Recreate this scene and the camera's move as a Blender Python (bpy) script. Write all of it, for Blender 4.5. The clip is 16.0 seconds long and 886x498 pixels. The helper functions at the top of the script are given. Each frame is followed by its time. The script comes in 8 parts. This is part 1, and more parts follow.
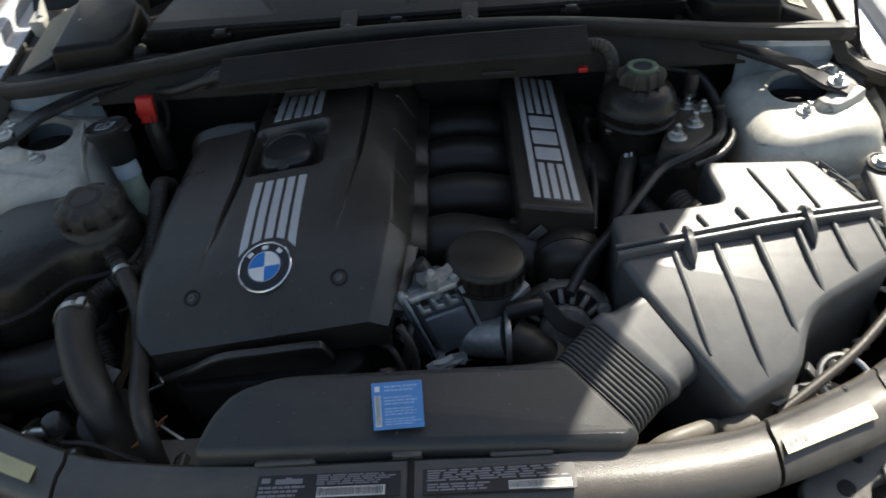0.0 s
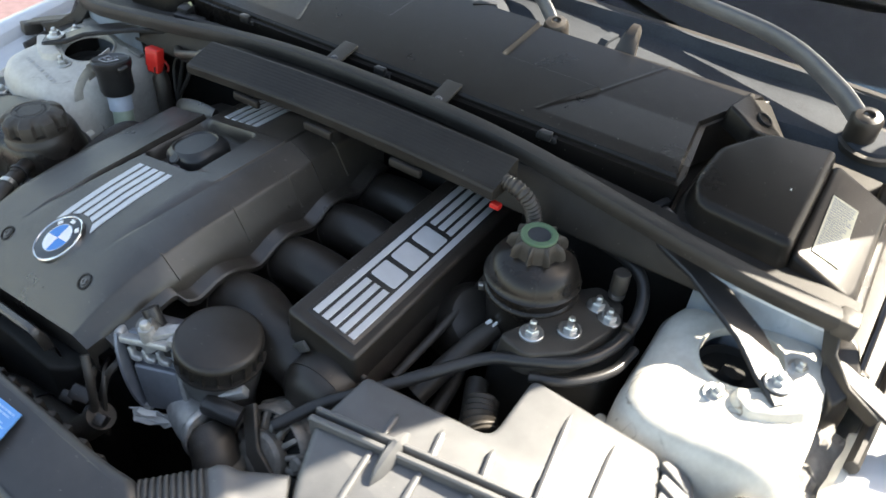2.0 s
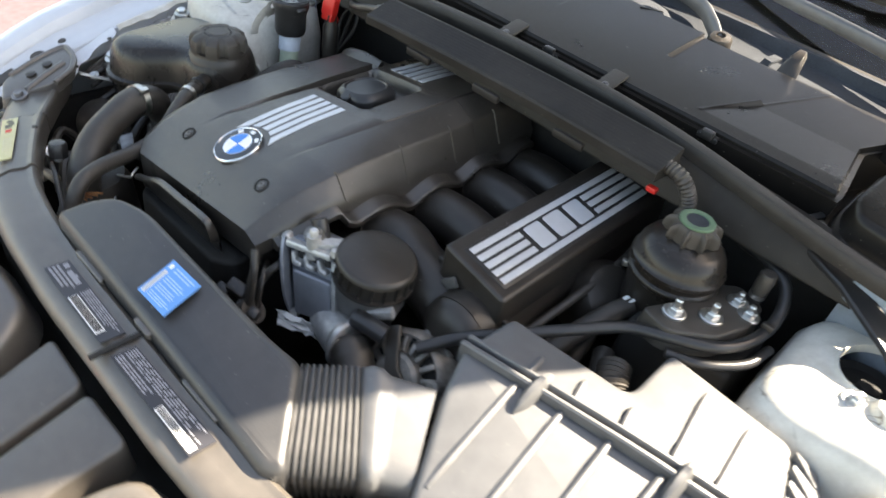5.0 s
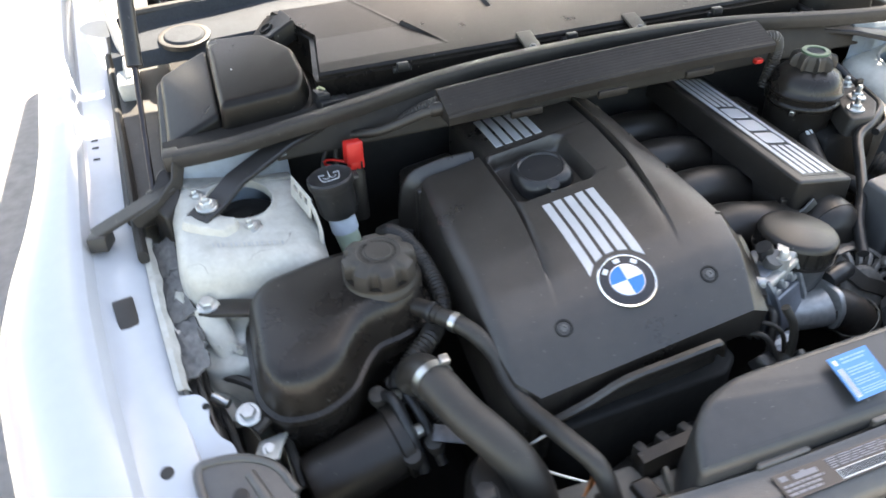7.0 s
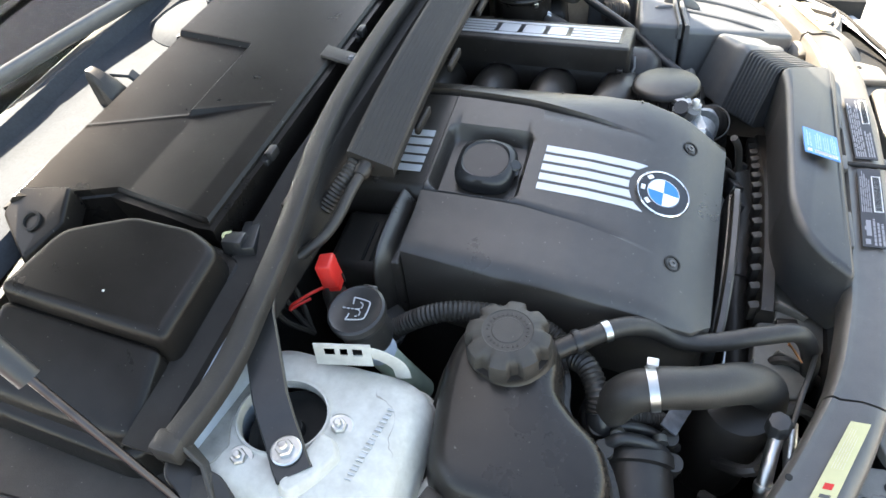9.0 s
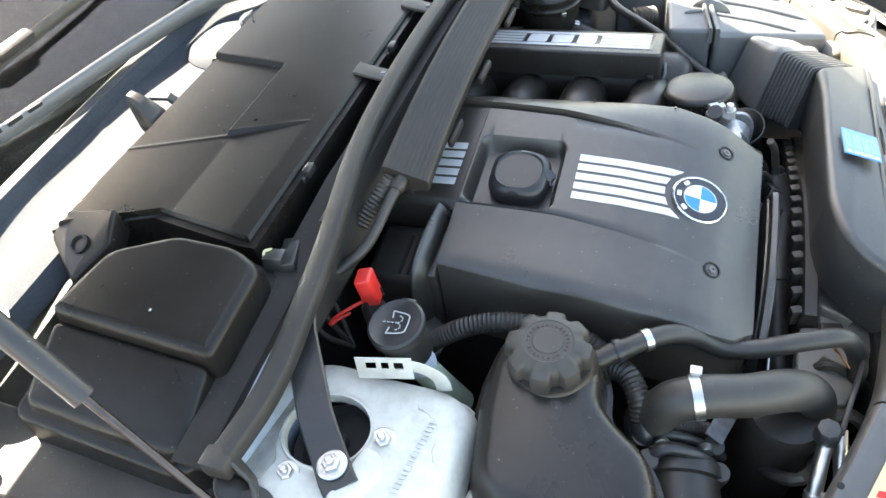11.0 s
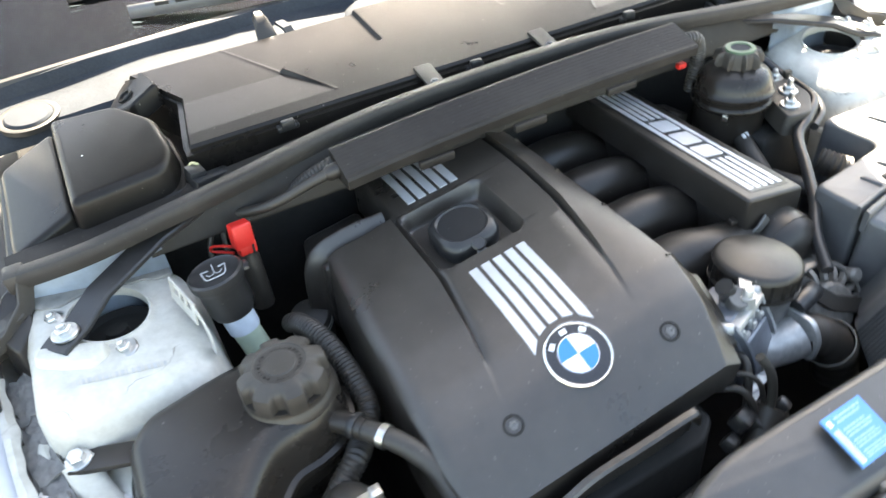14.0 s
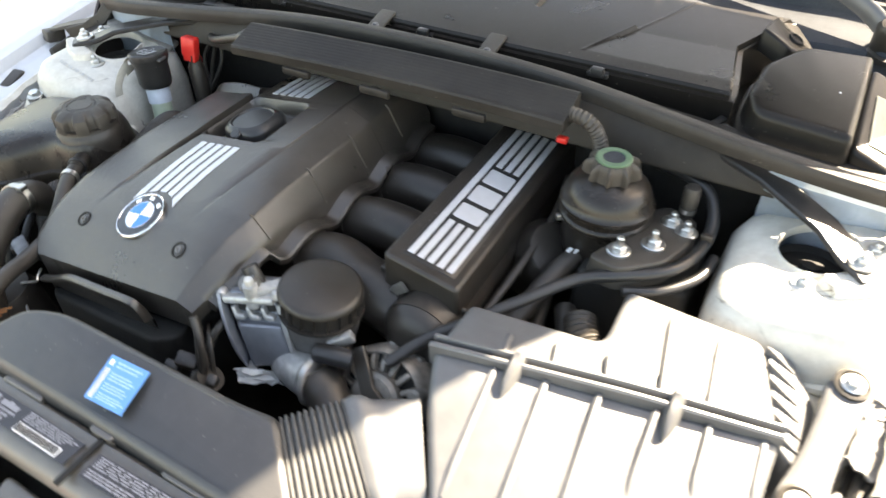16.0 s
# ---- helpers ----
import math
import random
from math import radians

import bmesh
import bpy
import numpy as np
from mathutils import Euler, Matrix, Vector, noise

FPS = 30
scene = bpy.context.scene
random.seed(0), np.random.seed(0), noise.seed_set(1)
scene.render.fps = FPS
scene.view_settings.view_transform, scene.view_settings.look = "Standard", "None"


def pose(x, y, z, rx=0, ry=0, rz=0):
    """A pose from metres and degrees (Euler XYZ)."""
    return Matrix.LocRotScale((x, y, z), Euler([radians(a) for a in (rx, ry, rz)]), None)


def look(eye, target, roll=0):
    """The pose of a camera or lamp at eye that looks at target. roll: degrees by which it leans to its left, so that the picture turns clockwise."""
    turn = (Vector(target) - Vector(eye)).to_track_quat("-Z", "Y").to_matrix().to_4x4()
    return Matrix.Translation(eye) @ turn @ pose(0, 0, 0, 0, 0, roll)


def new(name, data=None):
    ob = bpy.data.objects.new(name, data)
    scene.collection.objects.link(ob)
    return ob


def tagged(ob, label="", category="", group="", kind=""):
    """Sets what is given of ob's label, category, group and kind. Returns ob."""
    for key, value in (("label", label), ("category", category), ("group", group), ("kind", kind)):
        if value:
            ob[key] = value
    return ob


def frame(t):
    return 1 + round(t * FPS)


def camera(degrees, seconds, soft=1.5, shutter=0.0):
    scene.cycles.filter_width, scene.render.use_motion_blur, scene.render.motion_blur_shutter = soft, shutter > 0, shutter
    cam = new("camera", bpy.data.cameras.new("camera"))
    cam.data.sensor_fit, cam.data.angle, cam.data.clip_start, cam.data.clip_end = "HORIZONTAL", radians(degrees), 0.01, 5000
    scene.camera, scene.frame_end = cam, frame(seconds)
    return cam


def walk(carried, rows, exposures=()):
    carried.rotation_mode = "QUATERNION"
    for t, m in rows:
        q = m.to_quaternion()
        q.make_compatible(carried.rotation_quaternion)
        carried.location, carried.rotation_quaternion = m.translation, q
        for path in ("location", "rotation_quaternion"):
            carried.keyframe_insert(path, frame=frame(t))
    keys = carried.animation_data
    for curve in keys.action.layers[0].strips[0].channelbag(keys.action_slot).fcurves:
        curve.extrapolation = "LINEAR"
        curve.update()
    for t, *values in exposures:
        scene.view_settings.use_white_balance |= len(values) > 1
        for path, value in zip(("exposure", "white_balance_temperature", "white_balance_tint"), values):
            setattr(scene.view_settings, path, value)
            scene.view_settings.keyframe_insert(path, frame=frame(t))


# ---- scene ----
cam = camera(65.3, 16.0, shutter=0.3)
METRES, EYE, TILT, LEAN, TURN = 4.9, 1.40, -42.0, 3.9, -0.5
ROWS = [
    (0.0, 0.0, 0.0, 0.0, 0.0, 0.0, -0.0),
    (0.5, 0.0021, 0.0036, 0.0004, 5.78, -0.55, -6.07),
    (1.0, 0.0392, 0.0137, 0.011, 9.47, -2.37, -10.56),
    (1.5, 0.0772, 0.0228, 0.0318, 15.9, -2.96, -19.94),
    (2.0, 0.1003, 0.0445, 0.0545, 24.55, -6.02, -27.62),
    (2.5, 0.1296, 0.0572, 0.0732, 38.85, -16.2, -38.91),
    (3.0, 0.1573, 0.064, 0.0843, 59.4, -31.8, -46.13),
    (5.5, 0.0349, 0.0136, 0.0104, 18.95, -1.91, -28.55),
    (6.0, -0.0289, -0.0003, -0.0077, 5.41, 2.55, -16.47),
    (6.5, -0.0827, 0.0051, -0.0106, -6.22, 3.16, -1.55),
    (7.0, -0.1295, 0.024, 0.0049, -15.81, 2.27, 11.17),
    (7.5, -0.1724, 0.0387, 0.019, -26.88, -0.43, 22.08),
    (8.0, -0.1812, 0.0664, 0.0412, -41.37, -7.65, 32.75),
    (8.5, -0.1852, 0.0869, 0.0637, -55.16, -17.73, 40.99),
    (11.0, -0.189, 0.0971, 0.0807, -62.04, -23.26, 46.02),
    (11.5, -0.1881, 0.0957, 0.0785, -59.69, -21.88, 45.44),
    (12.0, -0.1833, 0.0888, 0.0701, -56.7, -19.91, 44.63),
    (12.5, -0.1785, 0.0877, 0.0665, -52.66, -17.78, 42.0),
    (13.0, -0.169, 0.0745, 0.0509, -45.68, -12.97, 42.42),
    (13.5, -0.1499, 0.0495, 0.0267, -29.26, -2.99, 30.56),
    (14.0, -0.111, 0.0461, 0.0209, -20.32, 1.58, 19.54),
    (14.5, -0.0689, 0.0357, 0.0155, -8.04, 4.46, 8.01),
    (15.0, -0.0241, 0.02, 0.0044, 1.26, 2.98, -5.64),
    (15.5, 0.0275, 0.031, 0.0193, 11.69, -1.07, -15.4),
    (16.0, 0.0873, 0.0304, 0.0277, 21.47, -3.95, -21.72),
]
# exposures follow the clip's own automatic brightness
EXTRA = [
    (3.2, look((0.877, -0.397, 1.435), (-0.358, 0.144, -0.043), 8.4)),
    (5.3, look((0.369, -0.775, 1.367), (-0.436, 0.544, 0.098), 9.4)),
    (8.7, look((-0.835, -0.284, 1.433), (0.430, 0.274, -0.012), -7.9)),
    (10.8, look((-0.853, -0.280, 1.428), (0.445, 0.338, 0.038), -11.4)),
]
walk(cam, sorted([(t, pose(0.075, -0.9, EYE, TILT, LEAN, TURN) @ pose(METRES * x, METRES * y, METRES * z, 90 + pitch, roll, yaw)) for t, x, y, z, yaw, pitch, roll in ROWS] + EXTRA, key=lambda row: row[0]),
     [(0.0, 0.90, 7500, 7), (0.5, 1.78, 8000, 8), (1.0, 2.26, 8000, 8), (1.5, 2.46, 7900, 8), (2.0, 2.46, 7900, 8), (2.5, 2.68, 7400, 8), (3.0, 2.70, 7300, 8), (5.5, 2.80, 8700, 11),
      (6.0, 3.08, 8200, 11), (6.5, 3.14, 8100, 11), (7.0, 3.06, 8100, 11), (7.5, 2.86, 8100, 10), (8.0, 2.70, 7900, 9), (8.5, 3.00, 7900, 9), (11.0, 3.58, 8000, 7),
      (12.0, 3.64, 8100, 7), (13.5, 3.54, 8100, 8), (14.5, 3.62, 8400, 9), (15.0, 3.68, 8200, 10), (15.5, 3.76, 9000, 10), (16.0, 3.32, 9400, 11)])

from mathutils.geometry import tessellate_polygon

# ---------------------------------------------------------------- world and sun
SUN_TO = Vector((0.56, 0.85, 1.0)).normalized()
world = bpy.data.worlds.new("sky")
scene.world = world
world.use_nodes = True
wn = world.node_tree
sky = wn.nodes.new("ShaderNodeTexSky")
sky.sky_type = "NISHITA"
sky.sun_disc = False
sky.dust_density = 1.4
sky.ozone_density = 0.4
sky.sun_elevation = math.asin(SUN_TO.z)
sky.sun_rotation = math.atan2(SUN_TO.x, SUN_TO.y)
wn.links.new(sky.outputs[0], wn.nodes["Background"].inputs[0])
wn.nodes["Background"].inputs[1].default_value = 0.085
sun_data = bpy.data.lights.new("sun", "SUN")
sun_data.energy = 5.0
sun_data.angle = radians(0.5)
sun_data.color = (1.0, 0.995, 0.99)
sun = new("sun", sun_data)
sun.matrix_world = look(SUN_TO * 10, (0, 0, 0))
scene.view_settings.exposure = 0.0


# ---------------------------------------------------------------- materials
def material(name, base, rough=0.5, metal=0.0, vary=0.12, scale=60.0, bump=0.0, bump_scale=400.0, dust=0.0, dust_color=(0.30, 0.27, 0.23),
             dust_scale=9.0, spec=0.5, coat=0.0, piece=0.0, speck=0.0):
    m = bpy.data.materials.new(name)
    m.use_nodes = True
    nt = m.node_tree
    b = nt.nodes["Principled BSDF"]
    N, L = nt.nodes.new, nt.links.new
    co = N("ShaderNodeTexCoord")
    n1 = N("ShaderNodeTexNoise")
    n1.inputs["Scale"].default_value = scale
    n1.inputs["Detail"].default_value = 5
    L(co.outputs["Object"], n1.inputs["Vector"])
    ramp = N("ShaderNodeMapRange")
    ramp.inputs[1].default_value, ramp.inputs[2].default_value = 0.3, 0.7
    ramp.inputs[3].default_value, ramp.inputs[4].default_value = 1 - vary, 1 + vary
    L(n1.outputs[0], ramp.inputs[0])
    mul = N("ShaderNodeMix")
    mul.data_type, mul.blend_type = "RGBA", "MULTIPLY"
    mul.inputs[0].default_value = 1.0
    mul.inputs[6].default_value = (*base, 1)
    L(ramp.outputs[0], mul.inputs[7])
    out = mul.outputs[2]
    if piece:
        info = N("ShaderNodeObjectInfo")
        pr = N("ShaderNodeMapRange")
        pr.inputs[3].default_value, pr.inputs[4].default_value = 1 - piece, 1 + piece
        L(info.outputs["Random"], pr.inputs[0])
        pm = N("ShaderNodeMix")
        pm.data_type, pm.blend_type = "RGBA", "MULTIPLY"
        pm.inputs[0].default_value = 1.0
        L(out, pm.inputs[6])
        L(pr.outputs[0], pm.inputs[7])
        out = pm.outputs[2]
    rr = N("ShaderNodeMapRange")
    rr.inputs[3].default_value, rr.inputs[4].default_value = max(0.02, rough - 0.1), min(1, rough + 0.1)
    n2 = N("ShaderNodeTexNoise")
    n2.inputs["Scale"].default_value = dust_scale
    n2.inputs["Detail"].default_value = 8
    n2.inputs["Roughness"].default_value = 0.65
    L(co.outputs["Object"], n2.inputs["Vector"])
    L(n2.outputs[0], rr.inputs[0])
    L(rr.outputs[0], b.inputs["Roughness"])
    if dust:
        dr = N("ShaderNodeMapRange")
        dr.inputs[1].default_value, dr.inputs[2].default_value = 0.38, 0.75
        dr.inputs[3].default_value, dr.inputs[4].default_value = 0.0, dust
        L(n2.outputs[0], dr.inputs[0])
        dm = N("ShaderNodeMix")
        dm.data_type = "RGBA"
        dm.inputs[7].default_value = (*dust_color, 1)
        L(dr.outputs[0], dm.inputs[0])
        L(out, dm.inputs[6])
        out = dm.outputs[2]
    if speck:
        n4 = N("ShaderNodeTexNoise")
        n4.inputs["Scale"].default_value, n4.inputs["Detail"].default_value = 260.0, 1
        L(co.outputs["Object"], n4.inputs["Vector"])
        sr = N("ShaderNodeMapRange")
        sr.inputs[1].default_value, sr.inputs[2].default_value, sr.inputs[4].default_value = 0.75, 0.80, speck
        L(n4.outputs[0], sr.inputs[0])
        sm = N("ShaderNodeMix")
        sm.data_type = "RGBA"
        sm.inputs[7].default_value = (0.34, 0.32, 0.28, 1)
        L(sr.outputs[0], sm.inputs[0])
        L(out, sm.inputs[6])
        out = sm.outputs[2]
    L(out, b.inputs["Base Color"])
    b.inputs["Metallic"].default_value = metal
    b.inputs["Specular IOR Level"].default_value = spec
    b.inputs["Coat Weight"].default_value = coat
    b.inputs["Coat Roughness"].default_value = 0.05
    if bump:
        n3 = N("ShaderNodeTexNoise")
        n3.inputs["Scale"].default_value = bump_scale
        n3.inputs["Detail"].default_value = 3
        L(co.outputs["Object"], n3.inputs["Vector"])
        bp = N("ShaderNodeBump")
        bp.inputs["Strength"].default_value = bump
        bp.inputs["Distance"].default_value = 0.001
        L(n3.outputs[0], bp.inputs["Height"])
        L(bp.outputs[0], b.inputs["Normal"])
    return m


PLASTIC = material("black_moulded_plastic", (0.023, 0.019, 0.0158), 0.36, bump=0.25, bump_scale=900, dust=0.05, speck=0.35)
PLASTIC_DUSTY = material("dusty_black_plastic", (0.030, 0.026, 0.022), 0.5, bump=0.25, bump_scale=700, dust=0.14, speck=0.35)
PLASTIC_GREY = material("grey_black_airbox_plastic", (0.075, 0.076, 0.078), 0.46, bump=0.2, bump_scale=800, dust=0.12, dust_color=(0.25, 0.25, 0.25), spec=1.0, speck=0.22)
PLASTIC_GLOSS = material("smooth_black_plastic", (0.02, 0.02, 0.021), 0.32, bump=0.06, bump_scale=300, dust=0.06, speck=0.35)
COVER = material("satin_black_engine_cover", (0.034, 0.0285, 0.024), 0.30, bump=0.3, bump_scale=1200, dust=0.06, speck=0.35, spec=0.8)
RUBBER = material("black_rubber", (0.030, 0.0262, 0.0225), 0.45, bump=0.25, bump_scale=500, dust=0.10, speck=0.22)
RUBBER_SEAL = material("dusty_rubber_seal", (0.018, 0.0162, 0.0145), 0.6, bump=0.3, bump_scale=600, dust=0.08, speck=0.22)
PAINT_WHITE = material("white_car_paint", (0.56, 0.575, 0.60), 0.2, vary=0.02, coat=0.6, bump=0.03, bump_scale=1500)
PAINT_BAY = material("thin_white_bay_paint", (0.60, 0.58, 0.525), 0.36, vary=0.05, scale=150, dust=0.45, dust_color=(0.30, 0.27, 0.22), dust_scale=38, bump=0.3, bump_scale=90)
SEALER = material("cream_seam_sealer", (0.62, 0.60, 0.53), 0.5, vary=0.1, dust=0.4, bump=0.6, bump_scale=150)
STEEL = material("zinc_steel", (0.62, 0.62, 0.60), 0.32, 1.0, vary=0.15, dust=0.2, bump=0.2)
ALLOY = material("cast_aluminium", (0.55, 0.55, 0.56), 0.42, 1.0, vary=0.2, scale=120, bump=0.3, bump_scale=600, dust=0.25, dust_color=(0.12, 0.11, 0.10))
ALLOY_DARK = material("dirty_cast_aluminium", (0.22, 0.22, 0.23), 0.5, 0.8, vary=0.25, scale=90, bump=0.7, bump_scale=300, dust=0.4, dust_color=(0.09, 0.08, 0.07))
ALT_ALLOY = material("warm_dirty_alloy", (0.27, 0.25, 0.225), 0.5, 0.35, vary=0.25, scale=110, bump=0.6, bump_scale=400, dust=0.4, dust_color=(0.12, 0.10, 0.085), dust_scale=30)
SILVER = material("silver_trim", (0.60, 0.61, 0.63), 0.42, 0.35, vary=0.04, bump=0.1, bump_scale=900)
CHROME = material("chrome_rim", (0.8, 0.8, 0.8), 0.1, 1.0, vary=0.02)
RED = material("red_plastic", (0.62, 0.025, 0.02), 0.38, vary=0.06, bump=0.1)
GREEN = material("pale_green_plastic", (0.06, 0.13, 0.07), 0.5, vary=0.1, dust=0.2)
BLUE_LABEL = material("blue_label", (0.10, 0.30, 0.66), 0.25, vary=0.04, coat=0.3)
LABEL_WHITE = material("white_label", (0.75, 0.75, 0.73), 0.4, vary=0.04)
LABEL_CREAM = material("cream_label", (0.62, 0.58, 0.42), 0.45, vary=0.06, dust=0.15)
LABEL_YELLOW = material("yellowed_label", (0.56, 0.53, 0.29), 0.45, vary=0.06, dust=0.15)
LABEL_DARK = material("dark_label", (0.03, 0.03, 0.035), 0.35, vary=0.06)
INK_GREY = material("grey_print", (0.26, 0.26, 0.28), 0.5, vary=0.05)
INK_PALE = material("pale_grey_print", (0.42, 0.43, 0.45), 0.5, vary=0.05)
CAST_GREY = material("satin_blue_grey_casting", (0.235, 0.25, 0.28), 0.38, 0.5, vary=0.12, bump=0.2, bump_scale=500, dust=0.2, dust_color=(0.10, 0.09, 0.08))
CAST_PALE = material("pale_cast_alloy", (0.50, 0.50, 0.49), 0.40, 0.55, vary=0.16, scale=140, bump=0.3, bump_scale=500, dust=0.2, dust_color=(0.12, 0.11, 0.10))
CAST_WARM = material("warm_grey_casting", (0.17, 0.165, 0.158), 0.42, 0.5, vary=0.15, bump=0.3, bump_scale=500, dust=0.25, dust_color=(0.10, 0.09, 0.08))
INK_DARK = material("dark_print", (0.08, 0.08, 0.08), 0.5, vary=0.05)
INK_BLUE = material("pale_blue_print", (0.30, 0.48, 0.75), 0.5, vary=0.05)
EMBLEM_BLUE = material("emblem_blue", (0.01, 0.20, 0.62), 0.12, vary=0.02, coat=0.5)
EMBLEM_WHITE = material("emblem_white", (0.82, 0.82, 0.82), 0.12, vary=0.02, coat=0.5)
EMBLEM_BLACK = material("emblem_black", (0.012, 0.012, 0.014), 0.12, vary=0.02, coat=0.5)
FLUID = material("translucent_neck_plastic", (0.42, 0.50, 0.38), 0.35, vary=0.1)
NECK_WHITE = material("pale_blue_white_plastic", (0.55, 0.62, 0.70), 0.4, vary=0.1, dust=0.2)
COPPER = material("copper_wire", (0.5, 0.2, 0.08), 0.35, 1.0)
# near-black: shade of holes, slots and the deep bay is in this colour
DEEP = material("grimy_shaded_black", (0.008, 0.008, 0.008), 0.7, 0.2, vary=0.3, bump=0.5, bump_scale=120, dust=0.06)
COWL_GREY = material("weathered_grey_cowl_plastic", (0.029, 0.033, 0.039), 0.75, spec=0.2, vary=0.16, scale=300, bump=0.5, bump_scale=900, dust=0.15, dust_color=(0.155, 0.172, 0.195))
TAN = material("tan_plastic_shroud", (0.155, 0.142, 0.122), 0.5, vary=0.15, dust=0.3, bump=0.2)
SLAM = material("dusty_grey_panel_plastic", (0.074, 0.065, 0.056), 0.35, bump=0.25, bump_scale=700, dust=0.20, spec=1.0, dust_color=(0.195, 0.177, 0.150), speck=0.22)
LAMP_GREY = material("dusty_beige_grey_plastic", (0.150, 0.139, 0.126), 0.5, vary=0.15, bump=0.3, bump_scale=500, dust=0.3, dust_color=(0.20, 0.182, 0.155))
# blue in this colour stands for sky reflected in the windscreen
DASH = material("sky_tinted_soft_dashboard", (0.024, 0.034, 0.041), 0.9, vary=0.04, spec=0.05)
HOUSING = material("black_filter_housing_plastic", (0.0125, 0.0105, 0.009), 0.30, bump=0.15, bump_scale=900, dust=0.02, spec=0.25, speck=0.35)
DUCT = material("black_wiring_duct_plastic", (0.0185, 0.016, 0.014), 0.5, bump=0.25, bump_scale=700, dust=0.06, spec=0.26, speck=0.22)
SCOOP = material("satin_black_scoop_plastic", (0.026, 0.026, 0.027), 0.44, bump=0.12, bump_scale=500, dust=0.08, spec=0.8, speck=0.35)
TANK_BLACK = material("glossy_black_tank_plastic", (0.0155, 0.0125, 0.0105), 0.28, bump=0.06, bump_scale=300, dust=0.05, spec=0.4, speck=0.35)
FELT = material("dusty_grey_felt", (0.22, 0.21, 0.20), 0.9, vary=0.3, scale=120, bump=0.8, bump_scale=260, dust=0.4, dust_color=(0.08, 0.075, 0.07), dust_scale=30)
FOIL = material("dull_crumpled_foil", (0.46, 0.46, 0.45), 0.4, 0.6, vary=0.2, dust=0.3)
BELLOWS = material("dusty_black_bellows_rubber", (0.056, 0.056, 0.057), 0.52, bump=0.2, bump_scale=500, dust=0.2, dust_color=(0.2, 0.195, 0.19), spec=0.3)
INSULATION = material("dark_bonnet_insulation", (0.03, 0.03, 0.032), 0.9, vary=0.2, scale=80, bump=0.6, bump_scale=200)


def ground_material(name, base, other, scale, rough=0.85):
    m = material(name, base, rough, vary=0.18, scale=scale * 8, bump=0.8, bump_scale=scale * 40, dust=0.5, dust_color=other, dust_scale=scale)
    return m


PAVING = ground_material("grey_paving", (0.225, 0.219, 0.213), (0.195, 0.189, 0.183), 3.0)
RED_PAINT = ground_material("faded_red_pavement_paint", (0.46, 0.04, 0.05), (0.40, 0.07, 0.07), 4.0)
PINK = ground_material("pink_tinted_pavement", (0.098, 0.064, 0.073), (0.086, 0.064, 0.071), 4.0)
ROD = material("dark_chromed_rod", (0.07, 0.06, 0.06), 0.3, 1.0)
GRIME = material("grey_grimy_sealer", (0.30, 0.29, 0.265), 0.75, vary=0.3, scale=90, bump=0.8, bump_scale=160, dust=0.7, dust_color=(0.10, 0.095, 0.085), dust_scale=45)
# white paint with the sky's blue reflection mixed into its colour
STRIP_SKY_TINT = material("sky_tinted_bulkhead_paint", (0.36, 0.43, 0.50), 0.3, vary=0.06, scale=60, dust=0.4, dust_color=(0.16, 0.155, 0.145), dust_scale=26)
STAMP = material("faded_stamp_ink", (0.50, 0.50, 0.49), 0.5, vary=0.15)
LINE_PAINT = ground_material("worn_white_line", (0.17, 0.168, 0.165), (0.13, 0.12, 0.115), 6.0)

def cracked(m, color, scale=7.0, width=0.006):
    """Thin broken lines of grime, as in old seam sealer and scuffed paint."""
    nt = m.node_tree
    N, L = nt.nodes.new, nt.links.new
    b = nt.nodes["Principled BSDF"]
    src = b.inputs["Base Color"].links[0].from_socket
    co = N("ShaderNodeTexCoord")
    n = N("ShaderNodeTexNoise")
    n.inputs["Scale"].default_value, n.inputs["Detail"].default_value = scale, 4
    L(co.outputs["Object"], n.inputs["Vector"])
    a = N("ShaderNodeMath")
    a.operation = "SUBTRACT"
    a.inputs[1].default_value = 0.5
    L(n.outputs[0], a.inputs[0])
    c = N("ShaderNodeMath")
    c.operation = "ABSOLUTE"
    L(a.outputs[0], c.inputs[0])
    r = N("ShaderNodeMapRange")
    r.inputs[1].default_value, r.inputs[2].default_value, r.inputs[3].default_value, r.inputs[4].default_value = 0.0, width, 1.0, 0.0
    L(c.outputs[0], r.inputs[0])
    n2 = N("ShaderNodeTexNoise")
    n2.inputs["Scale"].default_value = scale * 1.7
    L(co.outputs["Object"], n2.inputs["Vector"])
    r2 = N("ShaderNodeMapRange")
    r2.inputs[1].default_value, r2.inputs[2].default_value = 0.5, 0.62
    L(n2.outputs[0], r2.inputs[0])
    k = N("ShaderNodeMath")
    k.operation = "MULTIPLY"
    L(r.outputs[0], k.inputs[0])
    L(r2.outputs[0], k.inputs[1])
    mix = N("ShaderNodeMix")
    mix.data_type = "RGBA"
    mix.inputs[7].default_value = (*color, 1)
    L(k.outputs[0], mix.inputs[0])
    L(src, mix.inputs[6])
    L(mix.outputs[2], b.inputs["Base Color"])


cracked(PAINT_BAY, (0.16, 0.13, 0.10), 8.0, 0.005)
cracked(SEALER, (0.14, 0.12, 0.09), 16.0, 0.012)
cracked(LAMP_GREY, (0.05, 0.045, 0.04), 12.0, 0.01)

